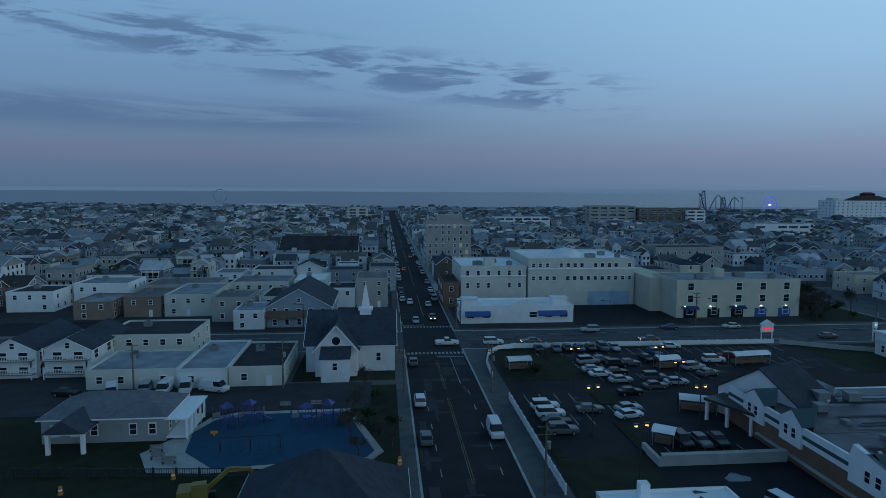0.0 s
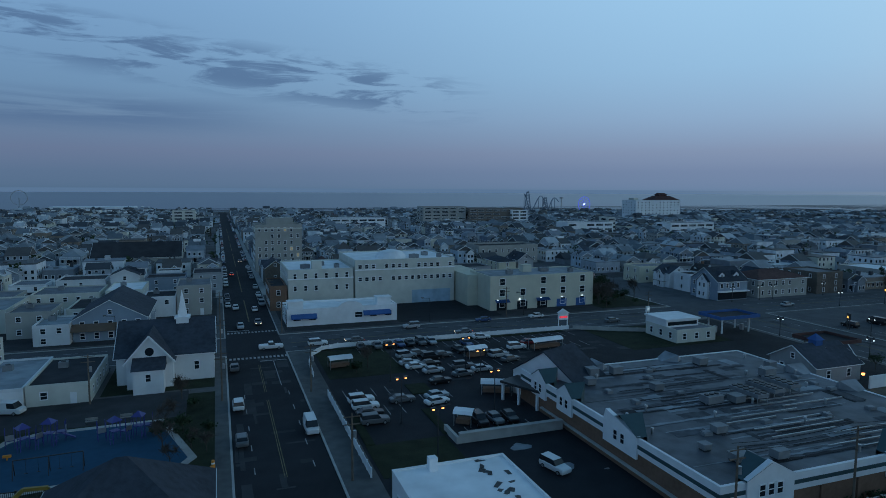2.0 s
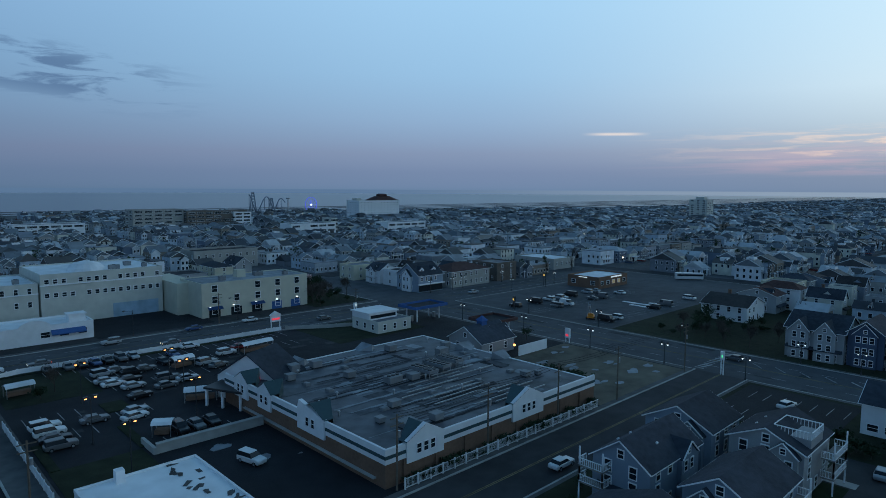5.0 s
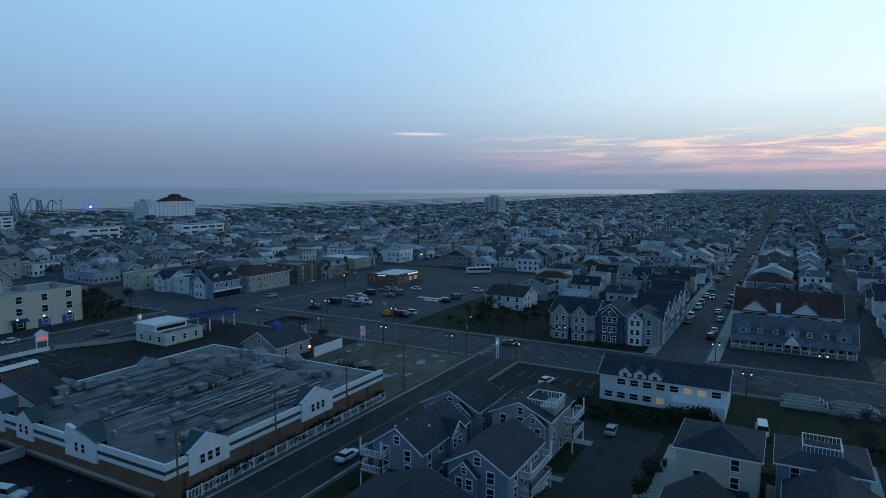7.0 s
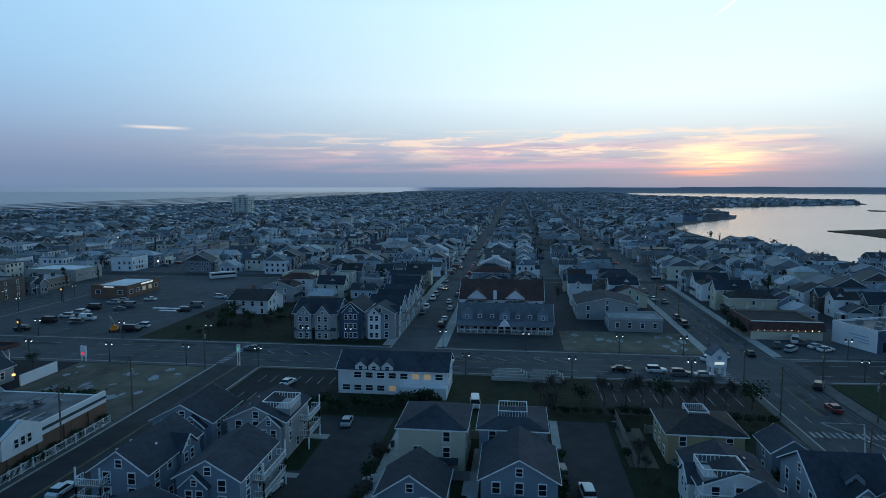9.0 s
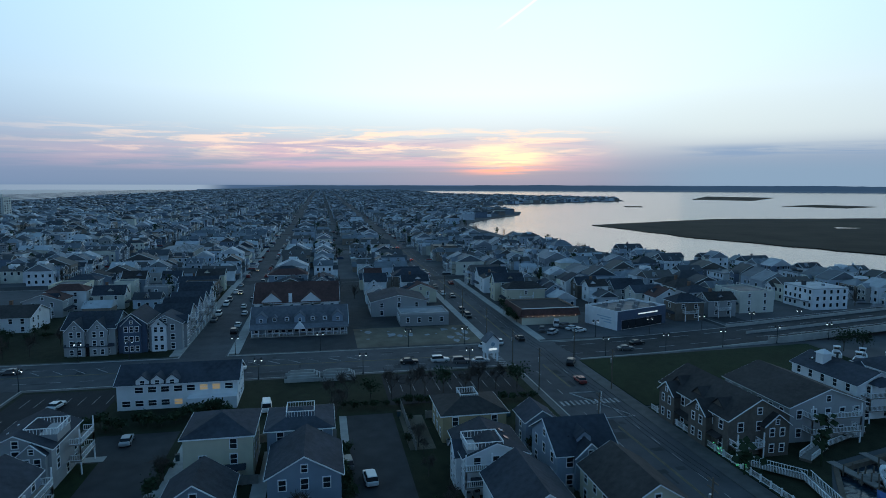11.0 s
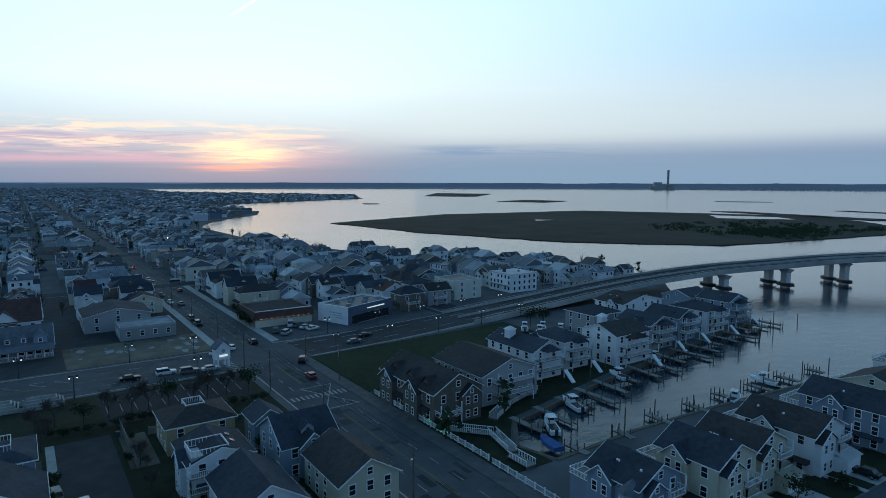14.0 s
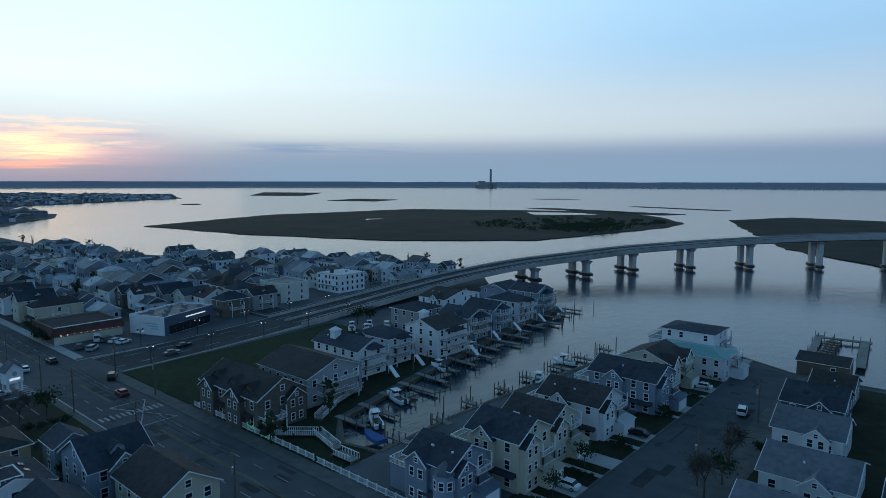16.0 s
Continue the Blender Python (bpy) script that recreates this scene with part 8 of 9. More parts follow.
for i, (r, h, wl, tp, rf) in enumerate(BAY):
    w_, d_ = r[2] - r[0], r[3] - r[1]
    rg = "xy"[i % 3 == 2]
    b = building("bay_house", r, h, rf, rg, 2.2, wall=wl, top=tp, storeys=3, label="three-storey bayside house with stacked white balconies", group="bayside houses", gap=2.8)
    if rf == "gable" and rg == "x":
        cross_gable(b, "N" if i % 2 else "S", 1.5, 4, .7, h - .4, 1.6, wl, tp, w_, d_)
        skylights(b, w_, d_, h, 2.2, "x", 3, i)
    if r[0] < 112:
        for k in (2.5, 5.0):
            balcony(b, side_pose("W", 0, k, w_, d_), d_ * .8, 2.2, drop=2.5)
        part("deck_roof", Shape().taper(-d_ * .25, -2.6, 7.2, d_ * .25, .5, 8.6, .3, kx=.05), tp, b, at=side_pose("W", 0, 0, w_, d_))
        steps = part("stair", Shape().poly([(-.6, -3.4, 2.5), (.6, -3.4, 2.5), (.6, -6.4, 0), (-.6, -6.4, 0), (-.6, -3.4, 2.2), (.6, -3.4, 2.2), (.6, -6.4, -.3), (-.6, -6.4, -.3)], [(3, 2, 1, 0), (4, 5, 6, 7), (0, 4, 7, 3), (1, 2, 6, 5)]), M_TRIM, b, "white outside stair", at=side_pose("W", d_ * .3, 0, w_, d_))
    if i in (0, 2):
        part("cupola", Shape().box(-1, -1, h + 1, 1, 1, h + 3.2).taper(-1.3, -1.3, h + 3.2, 1.3, 1.3, h + 4, .1), M_WHITE, b, at=pose(3, 2, 0))
SOUTH = [((35, -106.5, 50, -97.5), 7.0, M_SIDING_B, M_SHINGLE, "x"), ((31, -118.5, 47, -109), 8.4, M_SIDING_Y, M_SHINGLE, "x"), ((33, -131, 49, -121.5), 6.8, M_SIDING_Y, M_SHINGLE_B, "x"), ((31, -146, 50, -135.5), 6.6, M_SIDING_W, M_SHINGLE_B, "x"), ((28, -166, 49, -155), 7.0, M_SIDING_B, M_SHINGLE, "x"),
         ((31, -183, 49, -171), 6.8, M_SIDING_Y, M_SHINGLE_B, "y"), ((24, -198, 48, -187.5), 5.6, M_SIDING_W, M_TEAL, "x"), ((31, -213, 51, -201.5), 7.8, M_SIDING_W, M_SHINGLE, "x")]
for i, (r, h, wl, tp, rg) in enumerate(SOUTH):
    r = (r[0] + 1.5, r[1], r[2] - 4.5, r[3])
    w_, d_ = r[2] - r[0], r[3] - r[1]
    rf = "hip" if i in (6, 7) else "gable"
    b = building("canal_house", r, h, rf, rg, (2.4, 1.2)[rf == "hip"], wall=wl, top=tp, storeys=3 if h > 6.5 else 2, label=("house with a broad teal roof beside the canal", "tall canal house with white trim and decks")[i != 6], group="canal houses", gap=2.6)
    part("wing", Shape().box(w_ / 2, -d_ * .42, -.2, w_ / 2 + 4, d_ * .42, h * .55), wl, b, "lower canal-side wing")
    balcony(b, side_pose("E", 0, h * .56, w_, d_), d_ * .84, 4.2, posts=False)
    for k in (2.4, 4.8):
        balcony(b, side_pose("W", d_ * .22, k, w_, d_), d_ * .4, 1.5, drop=2.4)
    if rf == "gable" and rg == "x":
        cross_gable(b, "N", -1.5, 4.2, .8, h - .5, 1.8, wl, tp, w_, d_)
        cross_gable(b, "W", -d_ * .22, d_ * .44, 1.0, h - .8, 1.5, wl, tp, w_, d_)
        pent(b, "N", h * .4, w_ * .5, w_, d_, tp, w_ * .22)
        skylights(b, w_, d_, h, 2.4, "x", 4, i + 30)
    elif rf == "gable":
        for u in (-4, 4):
            cross_gable(b, "W", u, 4.6, .8, h - .6, 2.2, wl, tp, w_, d_)
        pent(b, "W", h * .45, d_ * .95, w_, d_, tp)
    gw = d_ * .46
    gg = part("garage", Shape().box(-3, -gw / 2, 0, 0, gw / 2, 2.6).poly([(-3.3, -gw / 2 - .3, 2.6), (-3.3, gw / 2 + .3, 2.6), (0, gw / 2 + .3, 3.6), (0, -gw / 2 - .3, 3.6)], [(0, 1, 2, 3), (3, 2, 1, 0)]), wl, b, "garage with white door", at=pose(-w_ / 2, -d_ * .2, 0))
    part("garage_door", Shape().box(-3.08, -gw * .4, 0, -3.0, gw * .4, 2.2), M_TRIM, gg)
tu = part("turret", Shape().tube(0, 0, 0, 6.2, 1.7, 1.7, 8), M_SIDING_B, bpy.data.objects["canal_house"], "octagonal corner turret", at=pose(-3.2, 4.2, 0))
part("turret_roof", Shape().tube(0, 0, 6.2, 7.8, 2.0, .1, 8), M_SHINGLE_L, tu)
for k in range(8):
    for z_ in (1.8, 4.6):
        a_ = radians(45 * k + 22.5)
        add_window(tu, pose(1.58 * math.cos(a_), 1.58 * math.sin(a_), z_, 0, 0, 45 * k + 112.5), .7, 1.2)
for r, h, wl, tp in (((-2, -178, 8.5, -166), 5.6, M_SIDING_N, M_SHINGLE), ((-4, -163, 7, -153), 4.6, M_SIDING_W, M_SHINGLE_L), ((-8, -147, 4.5, -134), 4.0, M_SIDING_W, M_SHINGLE_L), ((-8, -128, 4, -116), 4.2, M_SIDING_B, M_SHINGLE_L), ((-1, -196, 7, -184), 3.8, M_SIDING_G, M_SHINGLE_B), ((-26, -168, -14, -156), 5, M_SIDING_W, M_SHINGLE), ((-24, -140, -12, -128), 5, M_SIDING_B, M_SHINGLE)):
    ct = building("cottage", r, h, "gable", "x", 2.6, wall=wl, top=tp, storeys=2 if h > 5 else 1, label="gabled cottage beside the dead-end street", group="cottages", gap=2.8)
    cross_gable(ct, "N", 1.5, 4, .8, h - .4, 1.6, wl, tp, r[2] - r[0], r[3] - r[1])
    skylights(ct, r[2] - r[0], r[3] - r[1], h, 2.6, "x", 3, int(h * 10))


def dock(x, y, l, w, turn, z=-.05, fixed=True):
    ob = thing("dock", x, y, z, turn, "weathered timber dock with pilings in the canal", "dock", "docks")
    n = int(l / .9)
    board = Shape().box(0, -w / 2, .1, .84, w / 2, .22).data("board", M_DOCK)
    for i in range(n):
        part("board", board, None, ob, at=pose(i * .9, 0, 0))
    for s in (-1, 1):
        part("stringer", Shape().box(0, s * (w / 2 - .175) - .075, -.12, l, s * (w / 2 - .175) + .075, .1), M_POLE, ob)
    for px in (l * .35, l * .7, l):
        for py in (-w / 2 - .12, w / 2 + .12):
            part("piling", Shape().tube(px, py, -2, 1.3, .13, .11, 7), M_POLE, ob)


rnd = random.Random(21)
for i in range(17):
    y = -112 - i * 8
    xb = np.interp(-y, [111, 141, 185, 240], [77, 84, 93, 101])
    dock(xb + 2, y, rnd.uniform(9, 13), 1.5, 180 + rnd.uniform(-6, 6))
    if i % 2:
        dock(xb - 6, y + 3, 4.5, 2.2, 90)
for i in range(8):
    y = -112 - i * 12
    dock(58.5, y, rnd.uniform(4, 7), 1.4, rnd.uniform(-5, 5))
for x, y in [(rnd.uniform(60, 66), -112 - 9 * i) for i in range(11)] + [(rnd.uniform(80, 92), -136 - 9 * i) for i in range(11)] + [(98, -246), (92, -250)]:
    tagged(part("mooring_pile", Shape().tube(0, 0, -2, 2.6, .15, .12, 7), M_POLE, None, at=pose(x, y, 0)), "single dark timber mooring pile in the water", "piling", "mooring piles")
dock(14, -222, 34, 2.2, -85, .2)
dock(2, -222, 34, 2.2, -85, .2)
dock(3, -254, 14, 2.2, 5, .2)
for i in range(9):
    dock(13.5 + i * .1, -224 - i * 3.2, 4, 1.2, 175)
building("boat_house", (3, -217, 14, -208), 3.4, "gable", "x", 1.4, wall=M_POLE, top=M_SHINGLE_B, storeys=1, label="low dark timber boat house over the water", category="boat house", gap=4)


def boat(x, y, turn, l=7.0, cover=False, up=.0):
    ob = thing("motor_boat", x, y, -.6 + up, turn, "white motor boat with small cabin moored at a dock" if not cover else "motor boat under a blue cover on a lift", "boat", "boats")
    rows = [(-l / 2, .06, .95, 1.25), (-l * .36, .62, .45, 1.15), (-l * .1, 1.08, .15, 1.02), (l * .25, 1.18, .1, .98), (l / 2, 1.1, .15, .98)]
    part("hull", loft(rows), M_BLUE if cover else M_WHITE, ob)
    if not cover:
        part("cockpit", Shape().box(-.8, -l * .05, .98, .8, l * .42, 1.02), M_DARK, ob)
        part("cabin", Shape().taper(-.75, -l * .22, 1.0, .75, l * .05, 1.75, .7), M_WHITE, ob)
        part("windscreen", Shape().taper(-.6, -l * .1, 1.7, .6, l * .04, 2.1, .85), M_GLASS, ob)
        part("hardtop", Shape().box(-.85, -l * .12, 2.5, .85, l * .16, 2.58).beam((-.7, 0, 1), (-.7, 0, 2.5), .03).beam((.7, 0, 1), (.7, 0, 2.5), .03), M_WHITE, ob)
        part("outboard", Shape().box(-.25, l / 2, .3, .25, l / 2 + .45, 1.5), M_DARK, ob)


boat(72, -116, 60, 8.5)
boat(78, -128, 75, 8.0)
boat(65, -109, 80, 6, True, .5)
boat(64, -178, 90, 7.5)
boat(86, -152, 80, 6.5)
boat(91, -172, 80, 6.5)
boat(60.5, -160, 10, 6)
for x, y, a in ((128, -165, 40), (131, -169, 45), (126, -172, 40), (134, -164, 50)):
    boat(x, y, a, 6.5, False, .9)
fence("picket_fence", [(66, -95.8), (84, -95.8), (107, -95.6)], 1.1, M_WHITE, "white picket fence along the pavement", 2.2, solid=False)
fence("picket_fence", [(28, -95.2), (65, -95.6)], 1.1, M_WHITE, "white picket fence along the pavement", 2.2, solid=False)
structure("front_gardens", Shape().box(25.5, -200, -.2, 33, -97, .14), M_GRASS, "planted front strips along the street", "lawn")
for i, (r_, *_) in enumerate(SOUTH):
    ym = (r_[1] + r_[3]) / 2
    for k, (o, hw) in enumerate(((-2.2, 2.1), (3.4, .6))):
        structure("driveway_%d_%d" % (i + 1, k + 1), Shape().box(25.2, ym + o - hw, -.1, r_[0] + 1.6, ym + o + hw, .2), M_CONC, "pale concrete driveway to a canal house", "driveway")
    car(("suv", "sedan")[i % 2], (3, 0, 1, 2)[i % 4], 27.9, ym - 2.2, 90, .21, group="cars on drives") if i in (1, 3, 5) else None
bul = Shape()
bk = [(101, -240), (93, -185), (84, -141), (77, -111), (68, -104), (60, -106), (61, -128), (60, -151), (57, -184), (50, -214), (33, -216), (14, -206), (-60, -206)]
for (ax, ay), (bx, by) in zip(bk, bk[1:]):
    bul.beam((ax, ay, -.3), (bx, by, -.3), .42)
structure("bulkhead", bul, M_POLE, "dark timber bulkhead along the canal", "bulkhead")


# ---- planting ----
def tree_meshes(seed, h, r, bare):
    rn = random.Random(seed)
    t = Shape().tube(0, 0, 0, h * .45, .05 * h * .5, .03 * h * .5, 7)
    tips = []
    for i in range(7):
        a, u = rn.uniform(0, 6.28), rn.uniform(.3, .45) * h
        e = (math.cos(a) * r * rn.uniform(.4, .8), math.sin(a) * r * rn.uniform(.4, .8), rn.uniform(.6, .95) * h)
        t.beam((0, 0, u), e, .02 * h * .3)
        tips.append(e)
    c = Shape()
    for i in range(300 if bare else 420):
        b = rn.choice(tips)
        k = rn.uniform(.3, 1.1)
        x, y, z = b[0] * k + rn.gauss(0, r * .26), b[1] * k + rn.gauss(0, r * .26), b[2] + rn.gauss(0, h * .12)
        if bare:
            c.beam((b[0] * .8, b[1] * .8, b[2] - .2), (x, y, max(z, h * .35)), .022)
        else:
            s = rn.uniform(.12, .32)
            n = Vector((rn.gauss(0, 1), rn.gauss(0, 1), rn.gauss(0, 1))).normalized()
            u = n.orthogonal().normalized() * s
            v = n.cross(u)
            p = Vector((x, y, max(z, h * .2)))
            c.poly([tuple(p - u), tuple(p + v * .7), tuple(p + u), tuple(p - v * .7)], [(0, 1, 2, 3)])
    return t.data("trunk", M_TWIG), c.data("crown", M_TWIG if bare else M_LEAF)


TREES = [(tree_meshes(1, 5.5, 2.4, False), "dark evergreen tree with dense crown", "evergreen_tree"), (tree_meshes(2, 2.0, 1.4, False), "low dark rounded shrub", "shrub"), (tree_meshes(3, 6, 2.8, True), "bare winter tree with fine twigs", "bare_tree"), (tree_meshes(4, 3.4, 1.5, False), "small dark clipped tree", "garden_tree")]


def plant(i, x, y, z=.15, s=1.0):
    (tm, cm_), lab, nm = TREES[i]
    ob = thing(nm, x, y, z, rnd.uniform(0, 360), lab, "tree" if i != 1 else "shrub", "trees and shrubs")
    ob.scale = (s, s, s * rnd.uniform(.85, 1.15))
    part("trunk", tm, None, ob)
    part("crown", cm_, None, ob)


rnd = random.Random(33)
for i in range(11):
    plant(2 if i % 4 else 0, 123.8 + rnd.uniform(-.9, .9), -73 + i * 4.1 + rnd.uniform(-1, 1), .15, rnd.uniform(.85, 1.1))
for i in range(20):
    plant(1, 117.5 + rnd.uniform(-1, 1), -74 + i * 2.2, .15, rnd.uniform(.5, .9))
for i in range(12):
    plant(1, 116 + rnd.uniform(-2, 4), -12 + i * 2.2, .15, rnd.uniform(.9, 1.5))
for i in range(26):
    plant(rnd.choice((0, 2, 1, 3)), rnd.uniform(168, 200), rnd.uniform(40, 70), .15, rnd.uniform(.6, 1.0))
for i in range(34):
    plant(rnd.choice((0, 2, 1)), rnd.uniform(121, 140), rnd.uniform(166, 198), .15, rnd.uniform(.7, 1.2))
for i in range(14):
    plant(rnd.choice((1, 2, 3)), rnd.uniform(-6, 2), rnd.uniform(86, 118), .16, rnd.uniform(.5, .9))
for i in range(26):
    plant(1, 58 + i * 1.8, 46.9 + rnd.uniform(-.2, .2), .15, rnd.uniform(.5, .8))
for x, y, i, s in ((78, -6.5, 3, .8), (86, -6, 3, .9), (93, -6, 3, .7), (112, -33, 2, 1), (96, -34, 1, 1), (88, -33.6, 3, .8), (84, -33.8, 3, .8), (80, -34, 3, .9), (29, -124, 0, .8), (28, -112, 0, .7), (27.5, -135, 3, .7), (28, -156, 3, .8), (104, -190, 0, 1.1), (138, -170, 0, 1.2), (136, -174, 0, 1.1), (10.5, -140, 2, 1.2), (9.5, -133, 0, 1), (10, -126, 2, 1.2), (8, -150, 1, 1), (135, 88, 0, .7), (107, 60, 1, 2.2), (111, 56, 1, 1.8), (106, 52, 0, .6), (30, 121, 1, 1), (33, 124, 2, .8), (240, 10, 0, 1), (236, -100, 0, 1.2), (188, -93, 1, 1.8), (193, -93, 1, 1.8), (198, -93, 0, .9), (204, -93.4, 0, 1)):
    plant(i, x, y, .12, s)
for i, (r_, *_) in enumerate(SOUTH):
    for k in range(4):
        plant(1, 26.4 + k * 1.1, (r_[1] + r_[3]) / 2 + 5, .15, .4)
for i in range(10):
    ox = 77 + i * 3.1
    plant(1, ox, -96.8, .1, .55)
gl = Shape()
rn = random.Random(8)
for ox in (80, 86, 92, 101):
    for k in range(22):
        x, y, z = ox + rn.gauss(0, .6), -96.6 + rn.gauss(0, .4), rn.uniform(.3, 1.3)
        gl.box(x - .05, y - .05, z - .05, x + .05, y + .05, z + .05)
tagged(new("fairy_lights", gl.data("fairy_lights", M_GREENL)), "tiny green string lights on shrubs", "string lights", kind="stuff")


# ---- yard clutter round the near houses ----
rnd = random.Random(55)
HOUSE_RECTS = [(73, 20, 87, 28), (72, 7, 85, 16), (91, 20, 101, 30), (92, 8, 103, 18), (90, -20, 101, -10), (75, -19, 83, -10), (92, -32, 102, -22), (79, -33, 90, -23), (98, -63, 109, -51), (79, -60, 89, -50), (63, -62, 76, -52), (93, -70, 99, -64), (78, -74, 90, -64), (63, -77, 76, -67)]


def clear(x, y, m=.8):
    return not any(a - m < x < c + m and b - m < y < d + m for a, b, c, d in HOUSE_RECTS) and not (-5 - m < y < 9 + m and x < 112) and not (-44 - m < y < -35 + m and x < 115)


n = 0
while n < 46:
    x, y = rnd.uniform(68, 118), rnd.uniform(-76, 32)
    if clear(x, y, 1.0):
        plant(rnd.choice((1, 1, 3, 2)), x, y, .16, rnd.uniform(.35, .75))
        n += 1
for i, (a, b, c, d) in enumerate(HOUSE_RECTS):
    structure("patio_%d" % (i + 1), Shape().box(a - 3.2, (b + d) / 2 - 2.2 + rnd.uniform(-1, 1), .1, a - .02, (b + d) / 2 + 1.6, .24), M_CONC, "pale concrete front patio and drive", "patio")
    for k in range(2):
        x, y = c + .8, b + 1.5 + k * 2 + rnd.uniform(0, 2)
        ac = thing("condenser", a - .6, d - 1 - k * 1.2, .2, 0, "small grey air-conditioning condenser beside a house", "air conditioner", "condensers")
        part("casing", Shape().box(-.4, -.4, 0, .4, .4, .8), M_STEEL, ac)
        part("fan", Shape().tube(0, 0, .8, .86, .3, .3, 10), M_DARK, ac)
for pts_ in ([(88.5, -9), (88.5, -21)], [(104, -9.5), (104, -33)], [(90, 19), (105, 19)], [(77, -62.8), (92, -62.8)], [(110, -50), (110, -63)], [(70, 18), (86, 18)], [(96, -46), (118, -46)], [(60, -65), (76, -65)]):
    fence("garden_fence", pts_, 1.5, M_DOCK, "weathered board fence between gardens", 2.2)
for x, y in ((84, -7), (99, -7.2), (106, 10.5), (95, 10.4), (79, 10.6), (112, -45), (101, -45.2), (90, -34.3), (68, -20), (108, -66)):
    bn = thing("wheelie_bin", x, y, .24, rnd.uniform(-20, 20), "dark wheeled rubbish bin beside a drive", "bin", "rubbish bins")
    part("body", Shape().taper(-.28, -.3, 0, .28, .3, 1.0, 1.15), M_GREEN, bn)
    part("lid", Shape().box(-.34, -.37, 1.0, .34, .37, 1.07), M_DARK, bn)
# a porch walk and landings at the head of the canal
for x, y, l, w_, t_ in ((66, -101, 9, 1.6, -15), (74, -103, 9, 1.6, 40), (80, -108, 8, 1.8, -60), (84, -114, 14, 1.6, -70), (60, -100, 5, 2, 0)):
    wkw = thing("boardwalk", x, y, .15, t_, "pale board walkway with rails beside the canal", "walkway", "walkways")
    part("deck", Shape().box(0, -w_ / 2, .3, l, w_ / 2, .42), M_DOCK, wkw)
    rr = Shape()
    for s_ in (-1, 1):
        rr.beam((0, s_ * w_ / 2, 1.35), (l, s_ * w_ / 2, 1.35), .05)
        for k in range(int(l / .4)):
            rr.beam((k * .4, s_ * w_ / 2, .4), (k * .4, s_ * w_ / 2, 1.35), .03)
    part("railing", rr, M_TRIM, wkw, "white railing")
    for k in (0, l):
        part("post", Shape().box(k - .1, -w_ / 2, -.3, k + .1, w_ / 2, .3), M_POLE, wkw)


# ---- the town around: house plots ----
SKIP = [(18, 45, 142, 143), (-80, 45, 5, 224), (-128, 45, -75, 150), (-110, 178, -75, 224), (18, 161, 142, 222), (18, -78, 142, 34), (163, 6, 232, 40), (163, 40, 216, 75), (163, 80, 285, 143), (163, -78, 224, -6), (163, -142, 207, -92), (163, 163, 208, 182), (258, 168, 284, 200), (372, 42, 428, 69),
        (84, -250, 150, -95), (20, -210, 62, -92), (17, 284, 42, 308), (125, 283, 162, 304), (-50, 298, -10, 324), (448, 616, 556, 672), (190, 566, 322, 605), (258, 420, 310, 444), (338, 398, 388, 424), (98, 558, 152, 582), (-38, 638, -14, 662), (862, 354, 886, 383), (440, 830, 570, 870), (140, -300, 180, -95), (-60, -210, 20, 45)]


def free(x, y, hw, hd):
    if not all(inside(x + a, y + b, LAND) for a, b in ((-hw - 4, -hd - 6), (hw + 4, -hd - 6), (-hw - 4, hd + 60 * (y > 400)), (hw + 4, hd + 60 * (y > 400)))):
        return False
    return not any(x + hw > a and x - hw < c and y + hd > b and y - hd < d for a, b, c, d in SKIP)


